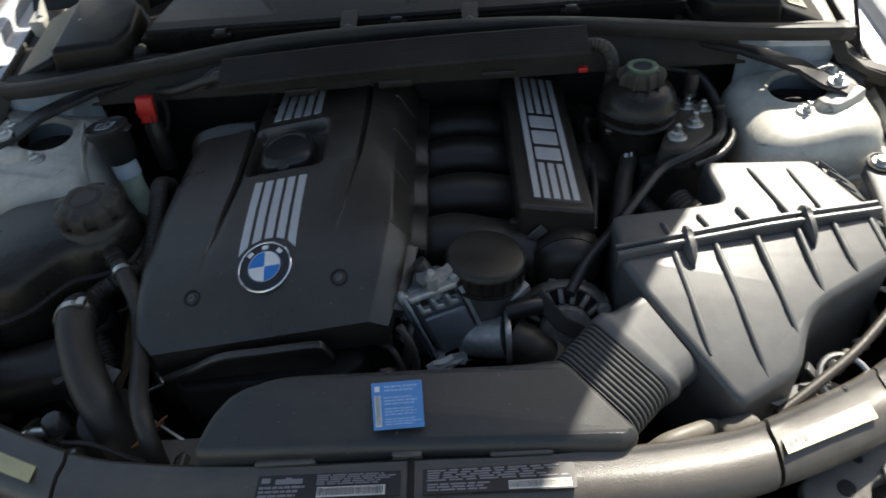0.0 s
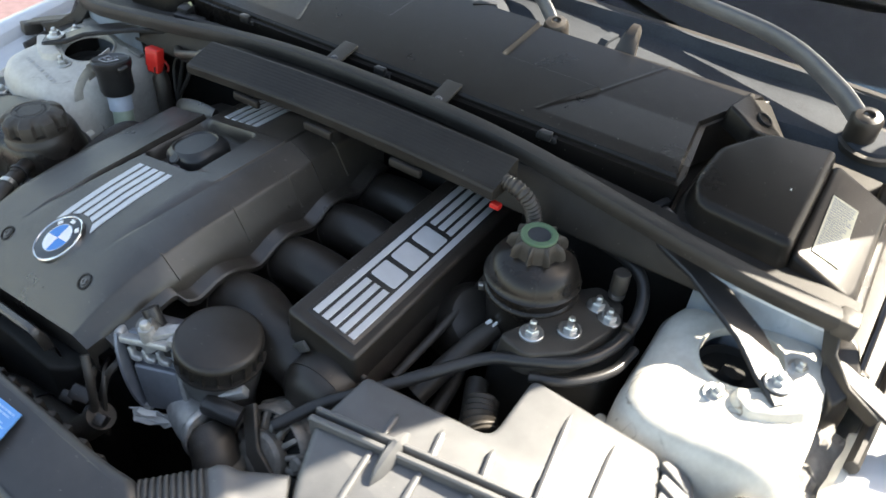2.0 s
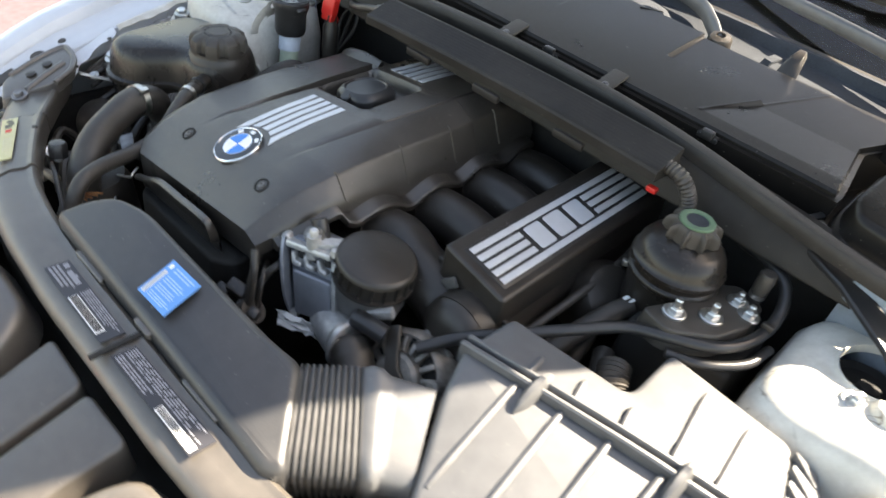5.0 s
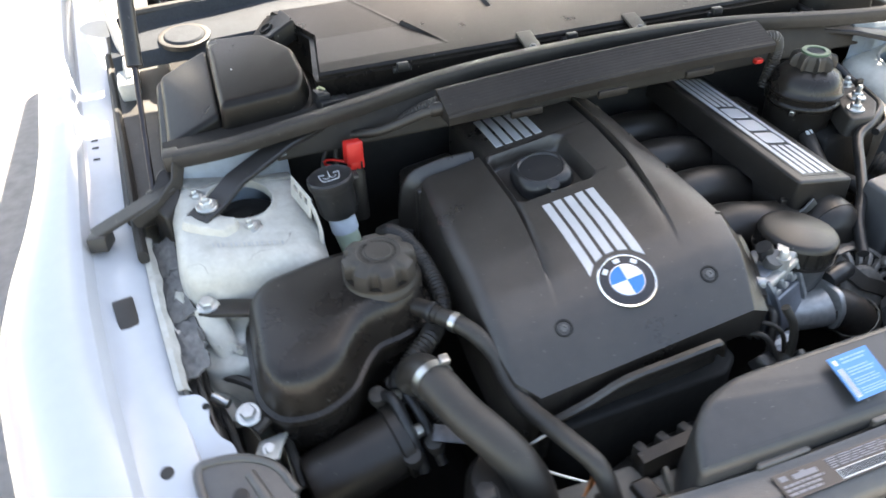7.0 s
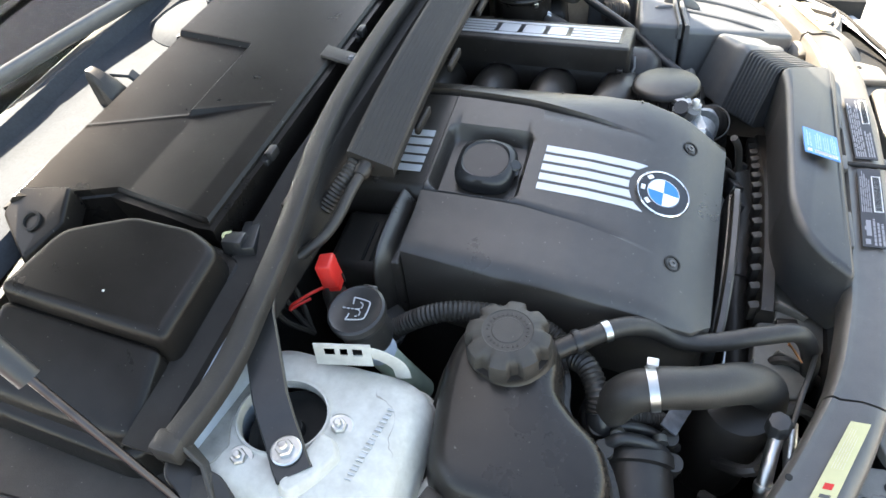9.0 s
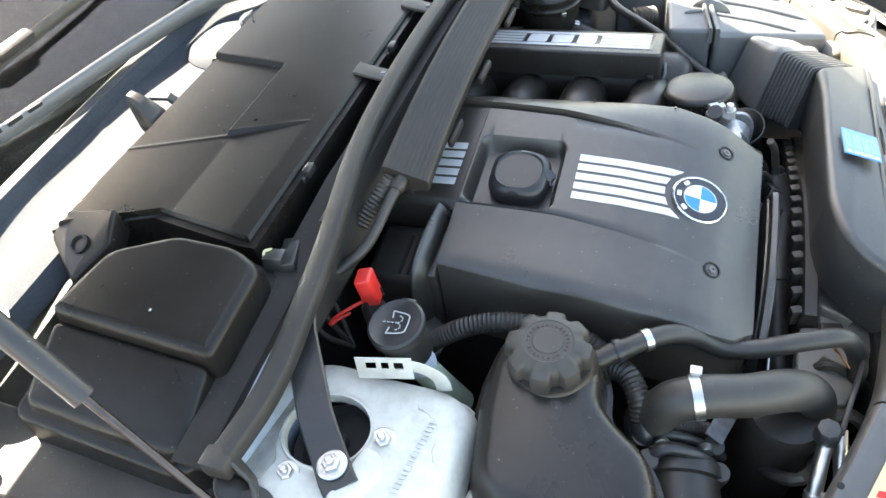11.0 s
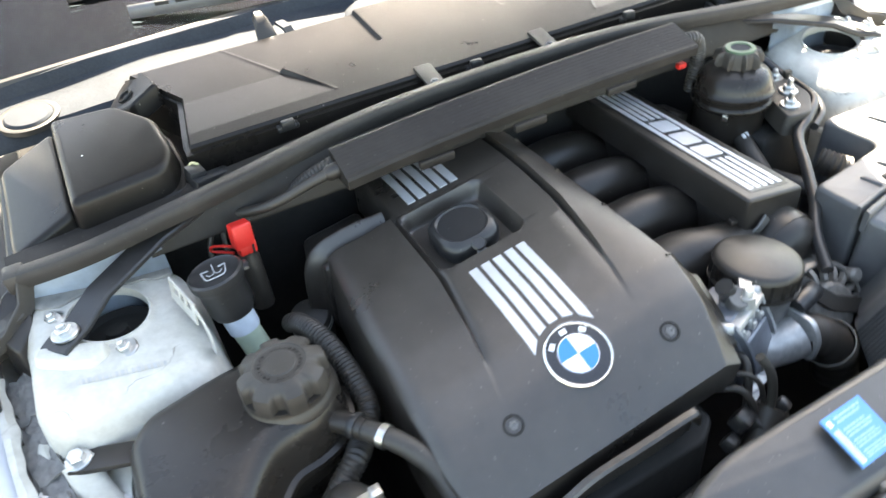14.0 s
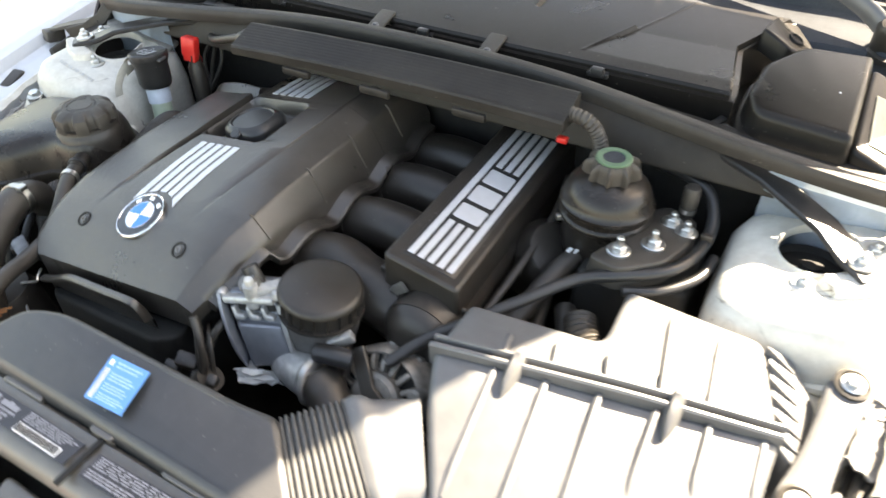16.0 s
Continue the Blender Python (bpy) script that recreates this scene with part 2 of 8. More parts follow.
glass = bpy.data.materials.new("windscreen_glass")
glass.use_nodes = True
gn = glass.node_tree
gn.nodes.remove(gn.nodes["Principled BSDF"])
through_glass = gn.nodes.new("ShaderNodeBsdfTransparent")
through_glass.inputs[0].default_value = (0.62, 0.76, 0.82, 1)
gloss = gn.nodes.new("ShaderNodeBsdfGlossy")
gloss.inputs["Roughness"].default_value = 0.02
fresnel = gn.nodes.new("ShaderNodeFresnel")
fresnel.inputs["IOR"].default_value = 1.5
both = gn.nodes.new("ShaderNodeMixShader")
gn.links.new(fresnel.outputs[0], both.inputs[0])
gn.links.new(through_glass.outputs[0], both.inputs[1])
gn.links.new(gloss.outputs[0], both.inputs[2])
gn.links.new(both.outputs[0], gn.nodes["Material Output"].inputs[0])


# ---------------------------------------------------------------- mesh helpers
def link_mesh(name, bm, mat, angle=40):
    bmesh.ops.recalc_face_normals(bm, faces=bm.faces)
    me = bpy.data.meshes.new(name)
    bm.to_mesh(me)
    bm.free()
    for p in me.polygons:
        p.use_smooth = True
    me.set_sharp_from_angle(angle=radians(angle))
    me.materials.append(mat)
    return new(name, me)


def thing(name, at, label, category, group="", kind=""):
    e = new(name)
    e.empty_display_size = 0.02
    e.matrix_world = Matrix.Translation(at)
    e.matrix_basis = Matrix.Translation(at)
    return tagged(e, label, category, group, kind)


def part(name, bm, mat, parent, label="", angle=40):
    ob = link_mesh(name, bm, mat, angle)
    ob.parent = parent
    ob.matrix_parent_inverse = world_of(parent).inverted()
    if label:
        tagged(ob, label)
    return ob


def world_of(ob):
    m = ob.matrix_basis.copy()
    while ob.parent:
        m = ob.parent.matrix_basis @ ob.matrix_parent_inverse @ m
        ob = ob.parent
    return m


def solo(name, bm, mat, label, category, group="", kind="", angle=40):
    return tagged(link_mesh(name, bm, mat, angle), label, category, group, kind)


def axes(direction, up=(0, 0, 1)):
    """A matrix whose z axis is the direction."""
    z = Vector(direction).normalized()
    u = Vector(up)
    if abs(z.dot(u.normalized())) > 0.98:
        u = Vector((0, 1, 0))
    x = u.cross(z).normalized()
    y = z.cross(x)
    return Matrix((x, y, z)).transposed().to_4x4()


def box(bm, at, size, m=None, bevel=0.0, segments=2):
    r = bmesh.ops.create_cube(bm, size=1)
    vs = r["verts"]
    if bevel:
        for v in vs:
            v.co = Vector([c * s for c, s in zip(v.co, size)])
        es = list({e for v in vs for e in v.link_edges})
        out = bmesh.ops.bevel(bm, geom=es, offset=bevel, segments=segments, affect="EDGES", profile=0.5)
        vs = list({v for f in out["faces"] for v in f.verts} | {v for v in vs if v.is_valid})
        vs = connected(vs)
        t = Matrix.Translation(at) @ (m or Matrix())
    else:
        t = Matrix.Translation(at) @ (m or Matrix()) @ Matrix.Diagonal((*size, 1))
    for v in vs:
        v.co = t @ v.co
    return bm


def connected(vs):
    seen, todo = set(vs), list(vs)
    while todo:
        v = todo.pop()
        for e in v.link_edges:
            o = e.other_vert(v)
            if o not in seen:
                seen.add(o)
                todo.append(o)
    return list(seen)


def lathe(bm, profile, at=(0, 0, 0), axis=(0, 0, 1), seg=40, wobble=None, caps=True):
    """Turns a profile of (radius, height) round an axis; wobble(angle, i) scales the radius."""
    m = Matrix.Translation(at) @ axes(axis)
    rings = []
    for i, (r, h) in enumerate(profile):
        ring = []
        for k in range(seg):
            a = 2 * math.pi * k / seg
            rr = r * (wobble(a, i) if wobble else 1)
            ring.append(bm.verts.new(m @ Vector((rr * math.cos(a), rr * math.sin(a), h))))
        rings.append(ring)
    skin(bm, rings, caps)
    return bm


def skin(bm, rings, caps=True, closed=True):
    for a, b in zip(rings, rings[1:]):
        n = len(a)
        for k in range(n if closed else n - 1):
            bm.faces.new((a[k], a[(k + 1) % n], b[(k + 1) % n], b[k]))
    if caps:
        bm.faces.new(rings[0][::-1])
        bm.faces.new(rings[-1])


def smooth_path(points, steps=8):
    p = [Vector(q) for q in points]
    p = [p[0] * 2 - p[1]] + p + [p[-1] * 2 - p[-2]]
    out = []
    for i in range(1, len(p) - 2):
        for k in range(steps):
            t = k / steps
            a, b, c, d = p[i - 1], p[i], p[i + 1], p[i + 2]
            out.append(0.5 * ((2 * b) + (c - a) * t + (2 * a - 5 * b + 4 * c - d) * t * t + (3 * b - a - 3 * c + d) * t ** 3))
    out.append(p[-2])
    return out


def tube(bm, points, radius, seg=14, steps=8, ridges=None, flat=None, caps=True):
    """A tube along a smooth path. ridges: (pitch, depth) for corrugation. flat: (width scale, height scale)."""
    path = smooth_path(points, steps)
    if ridges:
        fine = [path[0]]
        for a, b in zip(path, path[1:]):
            n = max(1, round((b - a).length / (ridges[0] / 4)))
            fine += [a.lerp(b, (k + 1) / n) for k in range(n)]
        path = fine
    total, rings = 0.0, []
    length = sum((b - a).length for a, b in zip(path, path[1:]))
    prev_x = None
    for i, p in enumerate(path):
        d = (path[min(i + 1, len(path) - 1)] - path[max(i - 1, 0)]).normalized()
        if i:
            total += (p - path[i - 1]).length
        if prev_x is None:
            m = axes(d)
            prev_x = m.col[0].to_3d()
        x = (prev_x - d * prev_x.dot(d)).normalized()
        y = d.cross(x)
        prev_x = x
        r = radius(total / length) if callable(radius) else radius
        if ridges:
            r -= ridges[1] * (0.5 + 0.5 * math.cos(2 * math.pi * total / ridges[0]))
        sx, sy = flat or (1, 1)
        rings.append([bm.verts.new(p + x * (r * sx * math.cos(2 * math.pi * k / seg)) + y * (r * sy * math.sin(2 * math.pi * k / seg))) for k in range(seg)])
    skin(bm, rings, caps)
    return bm


def strip(bm, points, width, thick, side=(0, 0, 1)):
    """A flat bar of even width along straight legs; side is the direction of its thickness."""
    p = [Vector(q) for q in points]
    rings = []
    for i, q in enumerate(p):
        d = (p[min(i + 1, len(p) - 1)] - p[max(i - 1, 0)]).normalized()
        w = d.cross(Vector(side)).normalized()
        n = w.cross(d).normalized()
        a, b = w * (width / 2), n * (thick / 2)
        rings.append([bm.verts.new(q + v) for v in (-a * 0.9 - b, a * 0.9 - b, a - b * 0.5, a + b * 0.5, a * 0.9 + b, -a * 0.9 + b, -a + b * 0.5, -a - b * 0.5)])
    skin(bm, rings)
    return bm


def crumple(bm, at, size, seed, thick=0.0015, cells=7, m=None):
    """A small creased sheet with torn edges."""
    rnd = random.Random(seed)
    t = Matrix.Translation(at) @ (m or Matrix())
    top, low = [], []
    for j in range(cells + 1):
        a, b = [], []
        for i in range(cells + 1):
            edge = i in (0, cells) or j in (0, cells)
            p = Vector(((i / cells - 0.5) * size[0] + rnd.uniform(-1, 1) * size[0] / cells * 0.35, (j / cells - 0.5) * size[1] + rnd.uniform(-1, 1) * size[1] / cells * 0.35, rnd.uniform(-1, 1) * size[2] * (1.0 if not edge else 0.6)))
            a.append(bm.verts.new(t @ p))
            b.append(bm.verts.new(t @ (p - Vector((0, 0, thick)))))
        top.append(a)
        low.append(b)
    for g, flip in ((top, False), (low, True)):
        for j in range(cells):
            for i in range(cells):
                q = (g[j][i], g[j][i + 1], g[j + 1][i + 1], g[j + 1][i])
                bm.faces.new(q[::-1] if flip else q)
    rim = [(0, i) for i in range(cells)] + [(j, cells) for j in range(cells)] + [(cells, cells - i) for i in range(cells)] + [(cells - j, 0) for j in range(cells)]
    for (j0, i0), (j1, i1) in zip(rim, rim[1:] + rim[:1]):
        bm.faces.new((top[j0][i0], low[j0][i0], low[j1][i1], top[j1][i1]))
    return bm


def rounded(points, radius=0.01, seg=4):
    """Rounds the corners of a closed outline of (x, y)."""
    out, n = [], len(points)
    for i in range(n):
        a, b, c = (Vector(points[j % n][:2]) for j in (i - 1, i, i + 1))
        r = radius[i] if isinstance(radius, (list, tuple)) else radius
        u, w = (a - b), (c - b)
        r1 = min(r, u.length * 0.45, w.length * 0.45)
        if r1 < 1e-5:
            out.append(b)
            continue
        p, q = b + u.normalized() * r1, b + w.normalized() * r1
        for k in range(seg + 1):
            t = k / seg
            out.append((1 - t) ** 2 * p + 2 * t * (1 - t) * b + t * t * q)
    return out


def offset(outline, d):
    """Moves a closed outline inwards by d (counter-clockwise outlines)."""
    n = len(outline)
    area = sum(outline[i].x * outline[(i + 1) % n].y - outline[(i + 1) % n].x * outline[i].y for i in range(n))
    s = 1 if area > 0 else -1
    out = []
    for i in range(n):
        a, b, c = outline[i - 1], outline[i], outline[(i + 1) % n]
        u, w = (b - a), (c - b)
        if u.length < 1e-7 or w.length < 1e-7:
            out.append(b.copy())
            continue
        nu, nw = Vector((-u.y, u.x)).normalized(), Vector((-w.y, w.x)).normalized()
        v = nu + nw
        v = v / max(0.35, v.length_squared / 2) if v.length > 1e-6 else nu
        out.append(b + v * (d * s))
    return out


def fill(bm, ring):
    """Closes a flat-ish ring, concave ones too."""
    for a, b, c in tessellate_polygon([[Vector((v.co.x, v.co.y, 0)) for v in ring]]):
        try:
            bm.faces.new((ring[a], ring[b], ring[c]))
        except ValueError:
            pass


def slab(bm, outline, top, depth, edge=0.004, draft=0.0, steps=3, bottom=True):
    """A solid from a closed outline: top(x, y) gives its height, depth how far its sides go down, edge its rounding, draft how far the foot spreads."""
    f = top if callable(top) else (lambda x, y: top)
    ring_specs = [(-draft, depth, False)]
    for k in range(steps + 1):
        a = math.pi / 2 * k / steps
        ring_specs.append((edge * (1 - math.cos(a)), edge * (1 - math.sin(a)), True))
    rings = []
    for inset, down, _ in ring_specs:
        o = offset(outline, inset)
        rings.append([bm.verts.new((p.x, p.y, f(p.x, p.y) - down)) for p in o])
    for a, b in zip(rings, rings[1:]):
        n = len(a)
        for k in range(n):
            bm.faces.new((a[k], a[(k + 1) % n], b[(k + 1) % n], b[k]))
    fill(bm, rings[-1])
    if bottom:
        fill(bm, rings[0])
    return bm


def plane_z(p, sx=0.0, sy=0.0):
    return lambda x, y: p[2] + sx * (x - p[0]) + sy * (y - p[1])


def loft(bm, sections, caps=True, closed=True):
    rings = [[bm.verts.new(p) for p in s] for s in sections]
    skin(bm, rings, caps, closed)
    return bm


def solid_sheet(bm, sections, thick):
    """A sheet with thickness from open polylines."""
    rings = []
    for s in sections:
        pts = [Vector(p) for p in s]
        low = [p - Vector((0, 0, thick)) for p in pts]
        rings.append([bm.verts.new(p) for p in pts + low[::-1]])
    skin(bm, rings, True)
    return bm


def bolt(name, at, parent=None, axis=(0, 0, 1), size=0.008, washer=0.013, mat=None, label="", stud=0.0):
    """A hexagon bolt with its washer."""
    bm = bmesh.new()
    lathe(bm, [(washer, -0.0015), (washer, 0.001), (washer * 0.9, 0.002)], at, axis, 24)
    lathe(bm, [(size, 0.0015), (size, size * 0.85), (size * 0.85, size * 1.05)], at, axis, 6)
    if stud:
        lathe(bm, [(size * 0.5, size), (size * 0.5, size + stud), (size * 0.35, size + stud + 0.002)], at, axis, 12)
    if parent:
        return part(name, bm, mat or STEEL, parent, label, 30)
    return bm


def ring_band(bm, at, axis, radius, width, thick=0.0015, seg=28):
    lathe(bm, [(radius, -width / 2), (radius + thick, -width / 2), (radius + thick, width / 2), (radius, width / 2)], at, axis, seg, caps=False)
    return bm


def bars(bm, at, right, down, rows, h, gap, widths, normal=0.0006):
    """Rows of small flat bars that stand for print. right and down are unit directions on the label."""
    r, d = Vector(right).normalized(), Vector(down).normalized()
    n = d.cross(r).normalized()
    o = Vector(at)
    y = 0.0
    for i in range(rows):
        x = 0.0
        for a, w in widths[i % len(widths)]:
            p = o + r * a + d * y
            q = [p, p + r * w, p + r * w + d * h, p + d * h]
            lo = [bm.verts.new(v) for v in q]
            hi = [bm.verts.new(v + n * normal) for v in q]
            skin(bm, [lo, hi])
        y += h + gap
    return bm


# ---------------------------------------------------------------- ground
bm = bmesh.new()
bmesh.ops.create_grid(bm, x_segments=60, y_segments=60, size=400)
solo("ground", bm, PAVING, "worn grey paving under the car", "ground", kind="structure")
bm = bmesh.new()
slab(bm, rounded([(-9.0, -4.0), (-2.02, -4.0), (-2.083, 0.86), (-2.161, 2.27), (-2.22, 4.5), (-9.0, 5.0)], 0.05), 0.004, 0.006, 0.001)
solo("pavement", bm, PINK, "pink tinted pavement beside the car", "pavement", kind="structure")
bm = bmesh.new()
slab(bm, rounded([(-1.34, -2.6), (-1.11, -2.6), (-1.11, -0.32), (-1.34, -0.30)], 0.02), 0.006, 0.008, 0.001)
solo("kerb_stripe", bm, RED_PAINT, "red painted stripe on the ground beside the car", "line", kind="structure")
bm = bmesh.new()
slab(bm, rounded([(-2.34, -2.9), (-2.22, -2.9), (-2.26, 0.9), (-2.33, 2.2), (-2.36, 3.6), (-2.48, 3.6), (-2.45, 2.2), (-2.37, 0.9)], 0.02), 0.008, 0.006, 0.001)
solo("road_line", bm, LINE_PAINT, "worn white line on the red pavement", "line", kind="structure")

# ---------------------------------------------------------------- car body
car = thing("car", (0, 0.3, 0.0), "white car with its bonnet raised and engine bay open", "car")

RAIL_Y = [-0.50, -0.43, -0.355, -0.309, -0.20, -0.083, 0.05, 0.2, 0.4, 0.7, 1.1]
RAIL_X = [0.672, 0.687, 0.700, 0.708, 0.724, 0.737, 0.748, 0.756, 0.768, 0.785, 0.80]
RAIL_Z = [0.695, 0.725, 0.752, 0.766, 0.788, 0.808, 0.826, 0.845, 0.868, 0.90, 0.93]


def rail(y):
    return float(np.interp(y, RAIL_Y, RAIL_X)), float(np.interp(y, RAIL_Y, RAIL_Z))


FENDER_SECTION = [(-0.037, -0.035), (-0.036, -0.012), (-0.032, -0.004), (-0.02, 0.0), (0.0, 0.0), (0.02, 0.001), (0.027, 0.004), (0.031, 0.014), (0.036, 0.021),
                  (0.046, 0.025), (0.065, 0.026), (0.09, 0.022), (0.118, 0.010), (0.146, -0.014), (0.168, -0.05), (0.180, -0.10), (0.185, -0.2), (0.182, -0.32), (0.165, -0.46)]


def fender(s):
    bm = bmesh.new()
    secs = []
    for y in np.linspace(-0.47, 1.1, 60):
        x0, z0 = rail(y)
        f = float(np.interp(y, [-0.47, -0.35, -0.2, -0.1, 0.0, 0.1, 0.2, 0.3, 0.5], [0.86, 0.88, 0.93, 0.97, 0.91, 0.75, 0.64, 0.575, 0.56]))
        secs.append([(s * (x0 + (dx if dx < 0.02 else 0.02 + (dx - 0.02) * f)), y, z0 + dz) for dx, dz in FENDER_SECTION])
    inner = []
    for sec in secs:
        pts = [Vector(p) for p in sec]
        back = []
        for i, p in enumerate(pts):
            a, b = pts[max(0, i - 1)], pts[min(len(pts) - 1, i + 1)]
            t = (b - a).normalized()
            nrm = Vector((-t.z, 0, t.x)) * s
            back.append(p - nrm * 0.0015)
        inner.append(pts + back[::-1])
    loft(bm, inner)
    f = part("fender", bm, PAINT_WHITE, car, "white painted front wing", 30)
    # rubber plugs in the bonnet rail; round holes are drawn as black discs
    for y, kind in ((-0.097, 0), (-0.42, 0), (-0.309, 1), (-0.355, 2)):
        x, z = rail(y)
        m = axes((-0.05 * s, -0.33, 1))
        b2 = bmesh.new()
        if kind == 0:
            box(b2, (s * x, y, z), (0.024, 0.05, 0.006), m, 0.002)
        else:
            lathe(b2, [(0.006 * kind + 0.001, -0.004), (0.006 * kind + 0.001, 0.0008), (0.006 * kind - 0.001, 0.0012)], (s * x, y, z), (-0.05 * s, -0.33, 1), 20)
        part("rail_plug_and_hole", b2, RUBBER, f, "black piece in the wing rail, rubber plug and hole disc")
    # small clip holes further back
    for y in (0.225, 0.255, 0.275) if s < 0 else ():
        x, z = rail(y)
        b2 = bmesh.new()
        box(b2, (s * (x + 0.008), y, z + 0.0008), (0.010, 0.004, 0.002), axes((0, -0.15, 1)), 0.001)
        part("clip_slot", b2, RUBBER, f)
    # long black rubber lip along the rear of the rail
    b2 = bmesh.new()
    pts = []
    for y in np.linspace(-0.02, 0.5, 9):
        x, z = rail(y)
        pts.append((s * (x - 0.034), y, z + 0.012))
    tube(b2, pts, 0.010, 10, 4, flat=(0.7, 1.2))
    part("rubber_lip", b2, RUBBER_SEAL, f, "black rubber edge strip")
    return f


def inner_wing(s):
    """White panel between the wing rail and the wheel arch, with folded flanges and smeared sealer."""
    bm = bmesh.new()
    secs = []
    for y in np.linspace(-0.22, 0.45, 16):
        x, z = rail(y)
        prof = [(x - 0.036, z - 0.03), (x - 0.046, z - 0.05), (x - 0.06, z - 0.065), (x - 0.085, z - 0.075), (x - 0.10, z - 0.10), (x - 0.12, z - 0.22), (x - 0.13, z - 0.42)]
        wob = [0.004 * math.sin(31 * y + 2.1 * i) for i in range(len(prof))]
        secs.append([(s * (px + w), y, pz + w) for (px, pz), w in zip(prof, wob)])
    rings = []
    for sec in secs:
        pts = [Vector(p) for p in sec]
        rings.append(pts + [p + Vector((s * 0.002, 0, -0.002)) for p in pts[::-1]])
    loft(bm, rings)
    w = w_ = part("inner_wing", bm, PAINT_BAY, car, "dirty white inner wing panel")
    # front plate with ragged edge
    b2 = bmesh.new()
    out = rounded([(s * p[0], p[1]) for p in ((0.690, -0.225), (0.668, -0.228), (0.658, -0.240), (0.661, -0.262), (0.652, -0.282), (0.640, -0.292), (0.638, -0.312), (0.622, -0.322), (0.606, -0.345),
                                              (0.622, -0.40), (0.676, -0.40))], 0.006)
    slab(b2, out, lambda x, y: 0.792 + 0.34 * (y + 0.2), 0.0025, 0.0008)
    part("front_plate", b2, PAINT_WHITE, w, "white plate with a ragged edge")
    for (x, y) in ((0.662, -0.245), (0.635, -0.318)):
        b3 = bmesh.new()
        lathe(b3, [(0.004, -0.001), (0.004, 0.0006)], (s * x, y, 0.792 + 0.34 * (y + 0.2)), (0, -0.3, 1), 14)
        part("plate_hole", b3, DEEP, w)
    b4 = bmesh.new()
    box(b4, (s * 0.607, -0.30, 0.742), (0.034, 0.05, 0.003), pose(0, 0, 0, -22, s * 20, 10 * s), 0.001)
    part("bracket", b4, PAINT_BAY, w, "small bluish white bracket")
    bolt("bracket_bolt", (s * 0.607, -0.302, 0.745), w, (s * -0.3, -0.4, 1), 0.005, 0.008)
    # rumpled felt, a wavy torn flange and a dirty shelf in front of the turret
    for k in range(5):
        b6 = bmesh.new()
        y = -0.165 + 0.042 * k
        x, z = rail(y)
        crumple(b6, (s * (x - 0.058), y, z - 0.012 - 0.004 * (k % 2)), (0.034, 0.060, 0.0032), 40 + k, 0.003, 7, pose(0, 0, 0, 8, s * 24, s * -8))
        part("felt_flap", b6, FELT, w_, "grey dusty felt flap")
    b6 = bmesh.new()
    secs6 = []
    for k in range(90):
        y = 0.03 - 0.25 * k / 89
        x, z = rail(y)
        wv = 0.0007 * math.sin(170 * y) + 0.0012 * math.sin(61 * y + 1)
        secs6.append([(s * (x - 0.033), y, z + 0.002), (s * (x - 0.040 + 0.4 * wv), y, z + 0.003 + wv), (s * (x - 0.0465 + wv), y, z - 0.003 + wv)])
    solid_sheet(b6, secs6, 0.0016)
    part("wavy_flange", b6, PAINT_BAY, w_, "thin wavy white flange")
    b6 = bmesh.new()
    o = rounded([(s * 0.560, -0.112), (s * 0.662, -0.085), (s * 0.676, -0.140), (s * 0.655, -0.178), (s * 0.615, -0.186), (s * 0.570, -0.170)], 0.012)
    slab(b6, o, lambda x, y: 0.772 + 0.25 * (y + 0.13) - 0.2 * (abs(x) - 0.62), 0.10, 0.006, 0.004)
    part("lower_shelf", b6, PAINT_BAY, w_, "stained white shelf before the turret")
    b6 = bmesh.new()
    tube(b6, [(s * 0.643, -0.116, 0.806), (s * 0.640, -0.130, 0.790), (s * 0.632, -0.150, 0.770), (s * 0.622, -0.162, 0.75)], 0.012, 14, 5, flat=(1.3, 0.5))
    part("support_tube", b6, PAINT_BAY, w_, "bluish white support")
    for k in range(6):
        b6 = bmesh.new()
        crumple(b6, (s * (0.590 + 0.018 * k), -0.176 + 0.012 * k, 0.764 + 0.003 * k), (0.030, 0.020, 0.007), 60 + k, 0.0012, 5, pose(0, 0, 0, 20 - 9 * k, 10, s * 30))
        part("foil_scrap", b6, FOIL if k % 2 else SEALER, w_, "crumpled foil scrap")
    # irregular beads of sealer and stained metal patches
    rnd = random.Random(5 if s > 0 else 6)
    for k in range(9):
        y = -0.17 + 0.055 * k + rnd.uniform(-0.01, 0.01)
        x, z = rail(y)
        b5 = bmesh.new()
        tube(b5, [(s * (x - 0.060), y - 0.03, z - 0.058), (s * (x - 0.064 + rnd.uniform(-0.006, 0.006)), y, z - 0.055), (s * (x - 0.06), y + 0.03, z - 0.056)], lambda t: 0.006 + 0.003 * math.sin(9 * t), 8, 5)
        part("sealer_bead", b5, SEALER, w)
    return w


